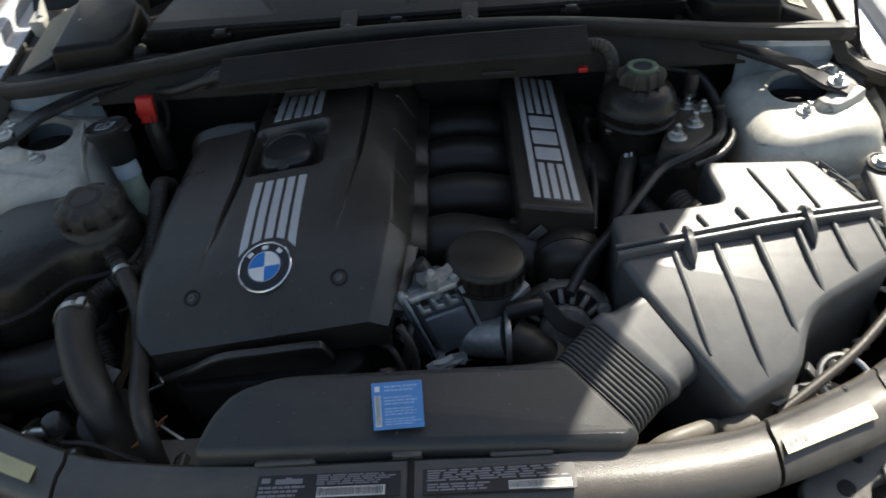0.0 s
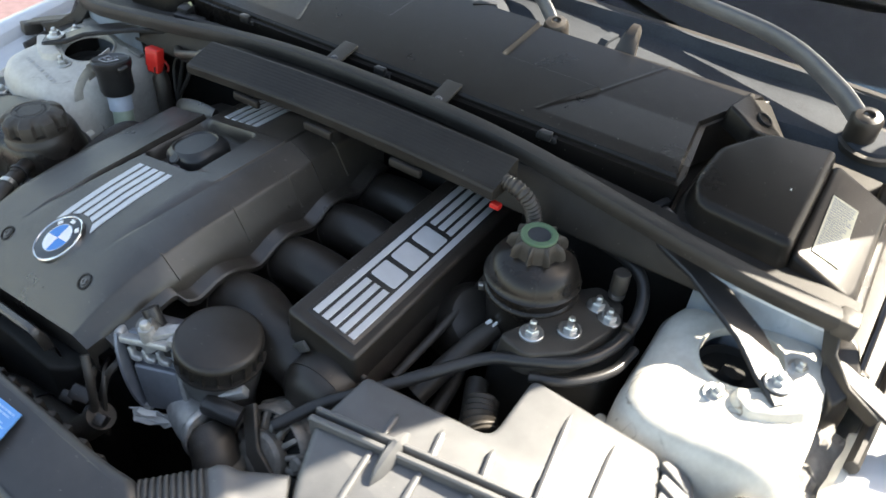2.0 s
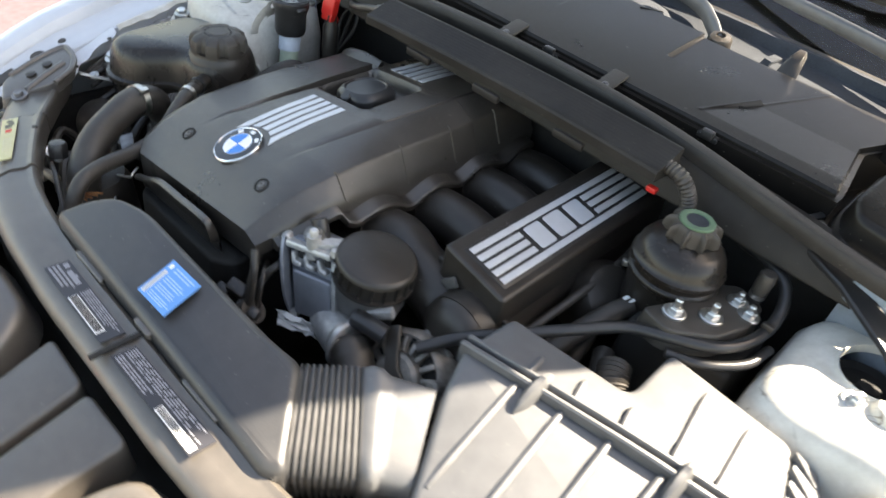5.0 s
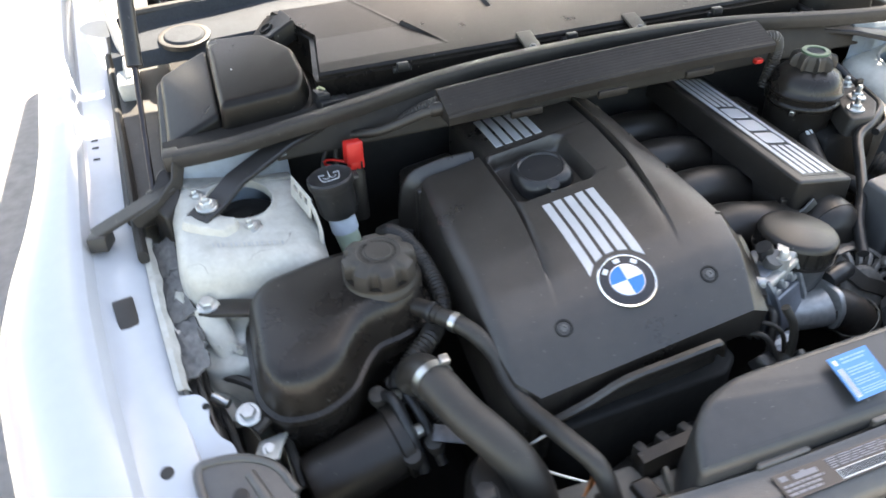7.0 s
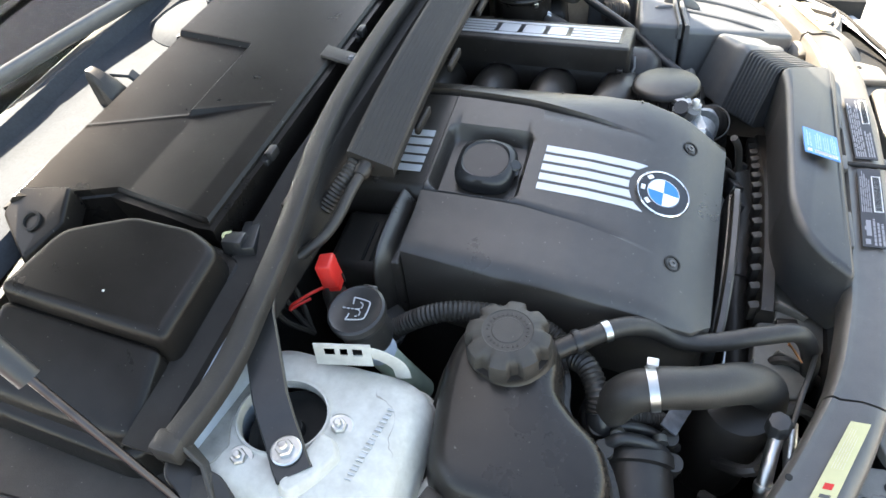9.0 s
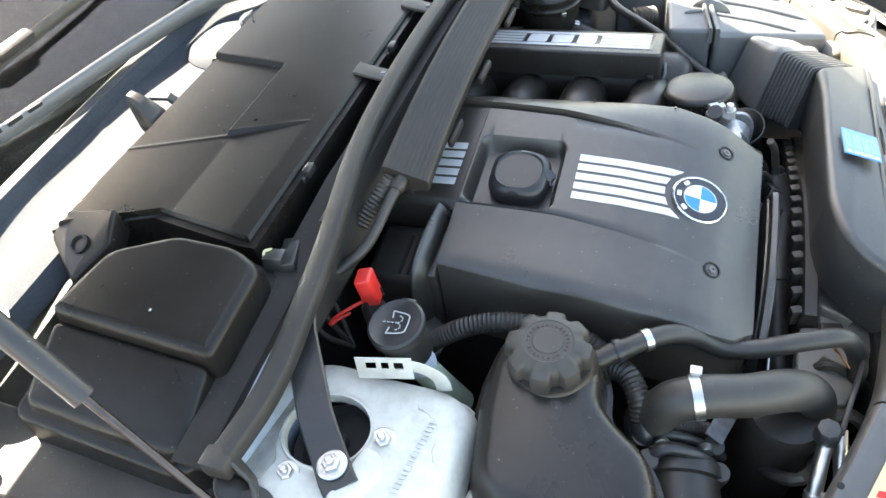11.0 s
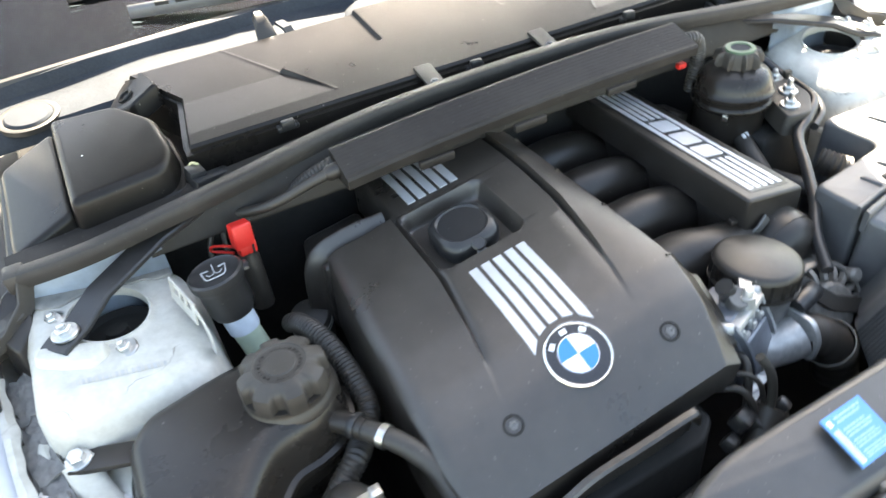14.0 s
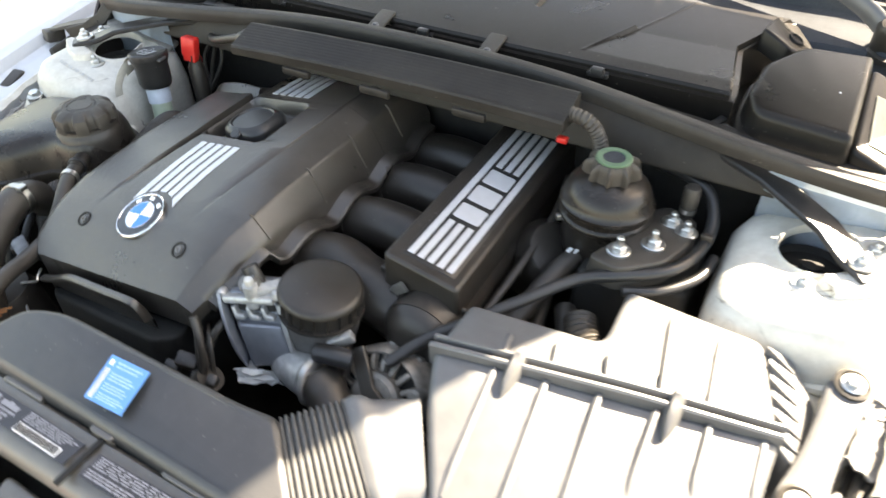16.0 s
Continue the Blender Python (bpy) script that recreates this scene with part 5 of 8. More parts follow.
# raised lip behind the left shoulder
bm = bmesh.new()
o = rounded([(-0.334, 0.000), (-0.254, 0.000), (-0.250, 0.010), (-0.268, 0.014), (-0.336, 0.014)], 0.004)
slab(bm, o, lambda x, y: cover_top(x, y) - 0.022, 0.10, 0.004, 0.002)
part("shoulder_lip", bm, COVER, cover)
bm = bmesh.new()
secs = []
for x, y, z in smooth_path([(-0.243, 0.014, 0.848), (-0.280, 0.016, 0.846), (-0.312, 0.017, 0.840), (-0.333, 0.018, 0.831), (-0.344, 0.018, 0.815), (-0.349, 0.018, 0.79), (-0.352, 0.018, 0.74)], 5):
    k = min(1.0, max(0.0, (x + 0.353) / 0.04))
    out = Vector((-(1 - k), 0, k)).normalized()
    secs.append([(x + out.x * w, y + d, z + out.z * w) for d, w in ((-0.009, -0.020), (-0.0085, -0.008), (-0.0065, -0.004), (0.002, 0.0075), (0.0045, 0.0095), (0.007, 0.0095), (0.009, 0.007), (0.0095, -0.020))])
loft(bm, secs)
part("shoulder_rib", bm, COVER, cover, "rounded rib over the shoulder")
# lower louvred panel behind the lip
bm = bmesh.new()
o = rounded([(-0.345, 0.010), (-0.250, 0.010), (-0.250, 0.10), (-0.335, 0.10)], 0.01)
slab(bm, o, lambda x, y: cover_top(x, y) - 0.032, 0.08, 0.010, 0.004)
part("louvre_panel", bm, COVER, cover)
for k in range(3):
    bm = bmesh.new()
    box(bm, (-0.30, 0.030 + 0.011 * k, cover_top(-0.30, 0.03) - 0.0325), (0.06, 0.004, 0.003), pose(0, 0, 0, 0, -8.4, 0), 0.001)
    part("louvre", bm, DEEP, cover, "dark moulded slot")
# front lip that stands before the nose, with its apron
bm = bmesh.new()
secs = []
for x, y, z in smooth_path([(-0.312, -0.374, 0.742), (-0.300, -0.379, 0.752), (-0.262, -0.382, 0.770), (-0.222, -0.383, 0.790), (-0.165, -0.384, 0.798), (-0.110, -0.384, 0.804), (-0.098, -0.383, 0.799), (-0.092, -0.381, 0.780)], 5):
    secs.append([(x, y + 0.016, z - 0.09), (x, y + 0.005, z - 0.004), (x, y + 0.003, z), (x, y - 0.003, z + 0.0005), (x, y - 0.0055, z - 0.002), (x, y - 0.005, z - 0.007), (x, y + 0.008, z - 0.012), (x, y + 0.012, z - 0.09)])
loft(bm, secs)
part("nose_lip", bm, COVER, cover, "lip with a dark gap behind it")
# short upright ribs down the steep flank over the runners
for y in (-0.249, -0.141, -0.047, 0.048):
    bm = bmesh.new()
    secs = []
    xc = crease_x(y)
    for x in np.linspace(xc - 0.006, xc + 0.021, 8):
        z = cover_z(x, y)
        secs.append([(x, y - 0.0022, z - 0.002), (x + 0.0012, y - 0.0012, z + 0.0016), (x + 0.0012, y + 0.0012, z + 0.0016), (x, y + 0.0022, z - 0.002)])
    loft(bm, secs)
    part("edge_rib", bm, COVER, cover)
# scalloped flange over the runners
bm = bmesh.new()
secs = []
for k in range(91):
    y = -0.345 + 0.46 * k / 90
    c = 0.5 + 0.5 * math.cos(2 * math.pi * (y + 0.195) / 0.097)
    xc = crease_x(y) + 0.021
    z = cover_z(xc + 0.002, y) - 0.006 - (0.014 * (1 - c ** 0.7) if y > -0.26 else 0.0)
    w = 0.010 if y < -0.26 else 0.018
    secs.append([(xc - 0.004, y, z - 0.010), (xc - 0.004, y, z + 0.006), (xc + 0.002, y, z + 0.003), (xc + w, y, z), (xc + w + 0.002, y, z - 0.003), (xc + w, y, z - 0.012)])
loft(bm, secs)
part("flange", bm, COVER, cover)


def on_cover(x, y, up=0.0):
    e = 1e-3
    n = Vector((-(cover_top(x + e, y) - cover_top(x - e, y)) / (2 * e), -(cover_top(x, y + 0.02) - cover_top(x, y - 0.02)) / 0.04, 1)).normalized()
    return Vector((x, y, cover_top(x, y))) + n * up, n


def stripe(x, y0, y1, slant0=0.0, slant1=0.0, w=0.0105):
    bm = bmesh.new()
    secs = []
    for k in range(9):
        t = k / 8
        ya, yb = y0 + (y1 - y0) * t, (y0 + slant0) + ((y1 + slant1) - (y0 + slant0)) * t
        xa, xb = x - w / 2, x + w / 2
        secs.append([(xa, ya, cover_top(xa, ya) - 0.001), (xa, ya, cover_top(xa, ya) + 0.0011), (xb, yb, cover_top(xb, yb) + 0.0011), (xb, yb, cover_top(xb, yb) - 0.001)])
    loft(bm, secs)
    part("stripe", bm, SILVER, cover, "silver trim stripe", 25)


for k in range(5):
    x = -0.2045 + 0.0155 * k
    end = -0.293 + math.sqrt(0.0415 ** 2 - (x + 0.173) ** 2) if abs(x + 0.173) < 0.0415 else -0.262
    slope = -(x + 0.173) / max(0.02, math.sqrt(max(1e-6, 0.0415 ** 2 - (x + 0.173) ** 2))) * 0.0105
    stripe(x, -0.1425, end - slope / 2, 0, slope)
    stripe(x, 0.100, 0.009)
# recessed screws
for x, y in ((-0.264, -0.315), (-0.080, -0.319)):
    p, n = on_cover(x, y)
    bm = bmesh.new()
    lathe(bm, [(0.0105, -0.002), (0.0105, 0.0008), (0.0085, 0.0012), (0.0075, -0.001), (0.0001, -0.001)], p, n, 28)
    ring = part("screw_well", bm, DEEP, cover, "dark recessed screw well")
    bm = bmesh.new()
    lathe(bm, [(0.0048, -0.001), (0.0048, 0.0014), (0.0025, 0.0016), (0.0022, 0.0003), (0.0001, 0.0003)], p, n, 6)
    part("screw", bm, CAST_WARM, ring, "small grey screw")
# round emblem
p, n = on_cover(-0.173, -0.2925)
bm = bmesh.new()
lathe(bm, [(0.0345, -0.001), (0.0345, 0.002), (0.0335, 0.003), (0.0325, 0.0028), (0.032, 0.002), (0.030, 0.001)], p, n, 56)
em = part("emblem", bm, CHROME, cover, "round emblem with a bright rim and blue and white quarters")
bm = bmesh.new()
lathe(bm, [(0.0322, 0.0005), (0.0322, 0.0020), (0.0205, 0.0024), (0.0200, 0.001)], p, n, 56)
part("emblem_ring", bm, EMBLEM_BLACK, em, "glossy black ring")
bm = bmesh.new()
lathe(bm, [(0.0208, 0.0008), (0.0208, 0.0028), (0.0198, 0.0029), (0.0196, 0.001)], p, n, 48)
part("inner_rim", bm, CHROME, em)
fwd = Vector((0, 1, 0)) - n * n.y
fwd.normalize()
rgt = fwd.cross(n).normalized()
for k in range(4):
    bm = bmesh.new()
    pts = [p]
    for j in range(11):
        a = math.pi / 2 * (k + j / 10)
        pts.append(p + rgt * (0.0197 * math.cos(a)) + fwd * (0.0197 * math.sin(a)))
    skin(bm, [[bm.verts.new(q + n * 0.0012) for q in pts], [bm.verts.new(q + n * 0.0026) for q in pts]])
    part("quarter", bm, EMBLEM_WHITE if k in (0, 2) else EMBLEM_BLUE, em, "white quarter" if k in (0, 2) else "blue quarter")
for a in (135, 90, 45):
    bm = bmesh.new()
    c = p + rgt * (0.0262 * math.cos(radians(a))) + fwd * (0.0262 * math.sin(radians(a)))
    mm = Matrix((rgt, fwd, n)).transposed().to_4x4() @ pose(0, 0, 0, 0, 0, a - 90)
    box(bm, c + n * 0.0024, (0.0075, 0.0055, 0.001), mm, 0.0003)
    part("ring_mark", bm, EMBLEM_WHITE, em, "small white mark")
# oil filler cap in its recess
oc = thing("oil_filler_cap", (-0.172, -0.071, 0.845), "black oil filler cap with rounded corners", "cap")
n = Vector((-0.148, -0.03, 1)).normalized()
base = Vector((-0.174, -0.070, 0.8425))
bm = bmesh.new()
sq = lambda a, i: 1 + (0.065 if 0 < i < 5 else 0.03 if i < 7 else 0.0) * math.cos(4 * (a + math.radians(45)))
lathe(bm, [(0.034, -0.012), (0.0395, 0.0), (0.0415, 0.006), (0.0415, 0.015), (0.0400, 0.020), (0.0365, 0.0245), (0.0315, 0.0265), (0.0305, 0.0255), (0.0295, 0.0245), (0.001, 0.0245)], base, n, 64, sq)
cap = part("cap", bm, PLASTIC_GLOSS, oc)
bm = bmesh.new()
lathe(bm, [(0.0075, 0.020), (0.009, 0.0225), (0.007, 0.0245), (0.001, 0.0245)], base + Vector((0.0, -0.029, 0.0)), n + Vector((0, -0.5, 0)), 20)
part("finger_dimple", bm, PLASTIC_GLOSS, cap)
bm = bmesh.new()
lathe(bm, [(0.040, -0.014), (0.040, -0.002), (0.036, 0.0)], base, n, 48)
part("neck", bm, PLASTIC, oc)
bm = bmesh.new()
box(bm, base + Vector((0.0, -0.041, 0.008)), (0.012, 0.004, 0.006), None, 0.001)
part("arrow_mark", bm, INK_GREY, oc, "small grey arrow mark")

# ---------------------------------------------------------------- intake manifold
man = thing("intake_manifold", (0.12, -0.05, 0.70), "black plastic intake manifold with curved runners and a silver plate", "intake manifold")


def plenum_z(x, y):
    return 0.8465 - 0.18 * (x - 0.163) + 0.012 * (y + 0.19)


bm = bmesh.new()
o = rounded([(0.140, -0.214), (0.238, -0.214), (0.238, 0.16), (0.140, 0.16)], 0.006)
slab(bm, o, plenum_z, 0.045, 0.005, 0.002, 4)
part("plenum_box", bm, PLASTIC, man)
bm = bmesh.new()
o = rounded([(0.128, -0.206), (0.244, -0.206), (0.246, -0.200), (0.130, -0.196)], 0.002)
slab(bm, o, lambda x, y: plenum_z(x, y) - 0.034, 0.008, 0.002)
part("box_lip", bm, PLASTIC, man)
bm = bmesh.new()
tube(bm, [(0.200, -0.236, 0.766), (0.198, -0.10, 0.772), (0.196, 0.16, 0.776)], 0.047, 26, 6)
part("lower_chamber", bm, PLASTIC, man)
bm = bmesh.new()
strip(bm, [(0.150, -0.216, 0.790), (0.160, -0.222, 0.806), (0.172, -0.220, 0.816)], 0.014, 0.004, (0.4, -0.8, 0.4))
part("clip_tab", bm, CAST_WARM, man, "small grey clip over the chamber")
bm = bmesh.new()
lathe(bm, [(0.0465, -0.030), (0.0465, -0.004), (0.0445, 0.008), (0.038, 0.018), (0.026, 0.025), (0.012, 0.028), (0.001, 0.0285)], (0.2, -0.236, 0.766), (0, -1, 0), 32)
part("end_cap", bm, PLASTIC, man)
for k, y in enumerate((-0.195, -0.098, -0.002, 0.092)):
    bm = bmesh.new()
    r = 0.036 if k else 0.040
    dy = -0.012 if k == 0 else 0
    tube(bm, [(-0.012, y, 0.748), (0.018, y, 0.770), (0.055, y, 0.779), (0.095, y + dy, 0.778), (0.135, y + dy, 0.768), (0.17, y + dy, 0.75)], r, 24, 7)
    rn = part("runner", bm, PLASTIC, man, "smooth black intake runner")
    bm = bmesh.new()
    ring_band(bm, (0.014, y, 0.767), (0.85, 0, 0.35), r - 0.001, 0.014, 0.0035, 36)
    part("runner_collar", bm, PLASTIC, rn)


def plate_bar(x0, x1, y0, y1, name="stripe", rad=0.0):
    bm = bmesh.new()
    o = rounded([(x0, y0), (x1, y0), (x1, y1), (x0, y1)], rad, 3)
    slab(bm, o, lambda x, y: plenum_z(x, y) + 0.0012, 0.003, 0.0004, 0, 1)
    part(name, bm, SILVER, plate, "silver bar on the plate", 25)


bm = bmesh.new()
o = rounded([(0.157, -0.200), (0.226, -0.200), (0.226, 0.122), (0.157, 0.122)], 0.003)
slab(bm, o, lambda x, y: plenum_z(x, y) + 0.0006, 0.002, 0.0004, 0, 1)
plate = part("plate", bm, PLASTIC_GLOSS, man, "black plate with silver stripes")
W = 0.0085
PX = [0.1615 + 0.01285 * k for k in range(5)]
for k, x in enumerate(PX):
    if k in (0, 4):
        plate_bar(x, x + W, -0.194, 0.117)
    else:
        plate_bar(x, x + W, -0.194, -0.116)
        plate_bar(x, x + W, 0.012, 0.117)
for y0, y1 in ((-0.108, -0.078), (-0.070, -0.036), (-0.028, 0.004)):
    plate_bar(PX[1] - 0.001, PX[3] + W + 0.001, y0, y1, "plain_mark", 0.004)

# ---------------------------------------------------------------- scuttle: seal, filter housing, boxes, wiring duct
SEAL = [(-0.650, 0.086, 0.907), (-0.573, 0.072, 0.917), (-0.484, 0.078, 0.925), (-0.40, 0.088, 0.931), (-0.25, 0.113, 0.940), (-0.1, 0.122, 0.945), (0.1, 0.122, 0.946), (0.25, 0.113, 0.942),
        (0.40, 0.090, 0.935), (0.484, 0.080, 0.930), (0.573, 0.073, 0.926), (0.650, 0.078, 0.919)]
seal = thing("scuttle_seal", (0, 0.11, 0.90), "long dusty black rubber seal along the scuttle", "seal")
bm = bmesh.new()
path = smooth_path(SEAL, 10)
secs = []
for i, p in enumerate(path):
    d = (path[min(i + 1, len(path) - 1)] - path[max(i - 1, 0)]).normalized()
    w = Vector((-d.y, d.x, 0)).normalized()
    up = Vector((0, 0, 1))
    prof = [(-0.011, -0.016), (-0.0135, -0.006), (-0.0135, 0.001), (-0.0115, 0.0045), (-0.008, 0.0055), (0.006, 0.0045), (0.0105, 0.002), (0.012, -0.003), (0.010, -0.016)]
    secs.append([p + w * a + up * b for a, b in prof])
loft(bm, secs)
part("seal", bm, RUBBER_SEAL, seal)
for s in (-1, 1):
    p, q = Vector(SEAL[0 if s < 0 else -1]), Vector(SEAL[1 if s < 0 else -2])
    bm = bmesh.new()
    box(bm, p + Vector((0, 0, -0.006)), (0.022, 0.028, 0.024), None, 0.004)
    part("end_clip", bm, PLASTIC_DUSTY, seal, "small end clip")
for x in (-0.36, -0.18, 0.02, 0.2, 0.37):
    y, z = float(np.interp(x, [p[0] for p in SEAL], [p[1] for p in SEAL])), float(np.interp(x, [p[0] for p in SEAL], [p[2] for p in SEAL]))
    bm = bmesh.new()
    box(bm, (x, y + 0.012, z - 0.010), (0.02, 0.010, 0.014), None, 0.002)
    part("seal_clip", bm, PLASTIC, seal)

house = thing("filter_housing", (0, 0.28, 0.87), "black plastic cabin filter housing across the scuttle", "filter housing")


def house_z(x, y):
    a = abs(x)
    z = 0.950 + 0.115 * (y - 0.165)
    c = 0.218 + 0.52 * (y - 0.193)
    outer = ease((a - c) / 0.0032)
    ramp = min(1.0, max(0.0, (y - 0.190) / 0.087))
    panel = ease((a - 0.104) / 0.006) * ease((y - 0.280) / 0.006)
    z -= 0.007 * (outer * ramp + (1 - outer) * panel)
    if y > 0.19:
        z += 0.0008 * math.exp(-((a - c - 0.002) / 0.0025) ** 2)
    return z


bm = bmesh.new()
rows = []
for j in range(142):
    row = []
    y = 0.166 + 0.226 * j / 141
    half = float(np.interp(y, [0.166, 0.29, 0.392], [0.424, 0.405, 0.456]))
    for i in range(441):
        x = 0.405 * (-1 + 2 * i / 440)
        if abs(x) > 0.36:
            x = math.copysign(0.36 + (abs(x) - 0.36) / 0.045 * (half - 0.36), x)
        row.append(bm.verts.new((x, y, house_z(x, y))))
    rows.append(row)
for a, b in zip(rows, rows[1:]):
    for k in range(440):
        bm.faces.new((a[k], a[k + 1], b[k + 1], b[k]))
loop = [r[0] for r in rows][::-1] + rows[0][1:] + [r[-1] for r in rows][1:] + rows[-1][::-1][1:-1]
mid = [bm.verts.new((v.co.x * 1.006, v.co.y - (0.003 if v.co.y < 0.17 else -0.003), v.co.z - 0.004)) for v in loop]
low = [bm.verts.new((v.co.x * 1.006, v.co.y - (0.003 if v.co.y < 0.17 else -0.003), v.co.z - 0.075)) for v in loop]
def out(v, d, dz):
    return bm.verts.new((v.co.x * (1 + 2.2 * d), v.co.y - (d if v.co.y < 0.17 else -d), v.co.z - dz))


rim1, rim2, rim3 = ([out(v, 0.003, 0.008) for v in loop], [out(v, 0.010, 0.009) for v in loop], [out(v, 0.010, 0.0135) for v in loop])
skin(bm, [loop, mid, rim1, rim2, rim3, low], False)
part("lid", bm, HOUSING, house, "", 28)
for x in (-0.302, -0.02, 0.254):
    bm = bmesh.new()
    box(bm, (x, 0.158, 0.938), (0.030, 0.012, 0.008), None, 0.002)
    box(bm, (x, 0.152, 0.944), (0.018, 0.010, 0.012), None, 0.002)
    part("catch", bm, PLASTIC_GLOSS, house, "small black catch")
for s in (-1, 1):
    bm = bmesh.new()
    o = rounded([(s * 0.095 - 0.013, 0.120), (s * 0.095 + 0.013, 0.120), (s * 0.095 + 0.013, 0.176), (s * 0.095 - 0.013, 0.176)], 0.003)
    slab(bm, o, lambda x, y: 0.944 + 0.012 * ease((y - 0.14) / 0.02), 0.004, 0.001)
    t = part("tab", bm, PLASTIC_DUSTY, house, "dusty metal holding tab")
    bolt("tab_screw", (s * 0.095, 0.136, 0.946), t, (0, 0, 1), 0.004, 0.006, ALLOY_DARK)
    # sloping corner gusset with its screw
    bm = bmesh.new()
    o = rounded([(s * 0.428, 0.330), (s * 0.470, 0.318), (s * 0.512, 0.352), (s * 0.470, 0.402), (s * 0.440, 0.392)], 0.006)
    slab(bm, o, lambda x, y: 0.972 - 0.50 * max(0, abs(x) - 0.44), 0.03, 0.004, 0.004)
    part("corner_gusset", bm, HOUSING, house, "sloping black corner gusset")
    bm = bmesh.new()
    lathe(bm, [(0.012, -0.003), (0.012, 0.001), (0.009, 0.0015), (0.008, -0.002), (0.001, -0.002)], (s * 0.474, 0.358, 0.956), (s * 0.5, 0, 1), 24)
    part("corner_screw", bm, DEEP, house, "dark recessed screw")


def side_box(s):
    b = thing("control_box", (s * 0.55, 0.2, 0.85), "matt black lidded control box in the scuttle corner", "control box", "scuttle boxes")
    bm = bmesh.new()
    o = rounded([(s * 0.447, 0.120), (s * 0.650, 0.112), (s * 0.668, 0.135), (s * 0.662, 0.318), (s * 0.480, 0.300), (s * 0.440, 0.235), (s * 0.436, 0.16)], 0.014)
    slab(bm, o, lambda x, y: 0.920 + 0.16 * (y - 0.13) - 0.42 * max(0, abs(x) - 0.57), 0.06, 0.005, 0.003)
    part("base", bm, HOUSING, b)
    bm = bmesh.new()
    o = rounded([(s * 0.462, 0.128), (s * 0.573, 0.126), (s * 0.573, 0.306), (s * 0.490, 0.292), (s * 0.450, 0.232), (s * 0.446, 0.165)], [0.016, 0.011, 0.011, 0.016, 0.012, 0.014], 6)
    slab(bm, o, lambda x, y: 0.950 + 0.165 * (y - 0.13) - 0.06 * (abs(x) - 0.5), 0.035, 0.010, 0.004, 5)
    part("lid", bm, HOUSING, b)
    bm = bmesh.new()
    o = rounded([(s * 0.574, 0.132), (s * 0.648, 0.128), (s * 0.655, 0.145), (s * 0.652, 0.302), (s * 0.574, 0.306)], 0.012, 6)
    slab(bm, o, lambda x, y: 0.930 + 0.165 * (y - 0.13) - 0.40 * max(0, abs(x) - 0.575), 0.03, 0.008, 0.003, 5)
    part("side_lid", bm, HOUSING, b)
    bm = bmesh.new()
    box(bm, (s * 0.545, 0.205, 0.9606), (0.002, 0.002, 0.001))
    part("fleck", bm, LABEL_WHITE, b)
    return b


side_box(-1)
right_box = side_box(1)
def rz(x, y):
    return 0.930 + 0.165 * (y - 0.13) - 0.40 * max(0, abs(x) - 0.575) + 0.0012
q = [(x, y, rz(x, y)) for x, y in ((0.588, 0.250), (0.620, 0.254), (0.625, 0.158), (0.592, 0.154))]
lb = flat_label("fuse_label", q, LABEL_CREAM, right_box, "cream paper label full of small print")
print_lines(lb, q, INK_GREY, text_rows(0.06, 0.04, 0.94, 0.96, 22, 31, 0.3, 5), "print")

# trough floor beside the boxes
for s in (-1, 1):
    bm = bmesh.new()
    o = rounded([(s * 0.64, 0.08), (s * 0.728, 0.06), (s * 0.742, 0.45), (s * 0.64, 0.45)], 0.01)
    slab(bm, o, lambda x, y: 0.836 + 0.15 * (y - 0.06), 0.02, 0.004)
    part("corner_tray", bm, PLASTIC_DUSTY, car, "dusty black corner tray")

# wiring duct
wd = thing("wiring_duct", (0, 0.04, 0.90), "long flat black ribbed wiring duct in front of the scuttle", "wiring duct")
bm = bmesh.new()
secs = []
for x in np.linspace(-0.280, 0.262, 30):
    bow = 0.012 * (1 - (x / 0.28) ** 2)
    zb = 0.014 * (x + 0.28) / 0.54
    prof = [(0.011, -0.026), (0.010, -0.014), (0.012, -0.011)]
    n = 9
    for k in range(n):
        y = 0.013 + 0.05 * k / n
        z = -0.011 + 0.017 * k / n
        prof += [(y, z), (y + 0.0042, z + 0.0015), (y + 0.0046, z + 0.0010)]
    prof += [(0.066, 0.005), (0.067, -0.030)]
    secs.append([(x, y + bow, 0.936 + zb + z) for y, z in prof])
loft(bm, secs)
part("duct", bm, DUCT, wd, "", 25)
for x in (-0.16, -0.02, 0.13):
    bm = bmesh.new()
    box(bm, (x, 0.016, 0.902 + 0.014 * (x + 0.28) / 0.54), (0.05, 0.008, 0.012), None, 0.003)
    part("foot", bm, DUCT, wd)
bm = bmesh.new()
tube(bm, [(-0.278, 0.045, 0.922), (-0.31, 0.050, 0.915), (-0.37, 0.062, 0.895), (-0.42, 0.10, 0.88)], 0.0065, 12)
part("cable", bm, RUBBER, wd)
bm = bmesh.new()
tube(bm, [(-0.278, 0.058, 0.925), (-0.300, 0.066, 0.915), (-0.33, 0.085, 0.89)], 0.010, 14, ridges=(0.005, 0.002))
part("conduit", bm, RUBBER, wd, "corrugated conduit")
bm = bmesh.new()
lathe(bm, [(0.010, -0.008), (0.010, 0.006), (0.007, 0.010)], (-0.286, 0.046, 0.921), (-1, 0.1, -0.15), 16)
part("ferrule", bm, PLASTIC, wd)
bm = bmesh.new()
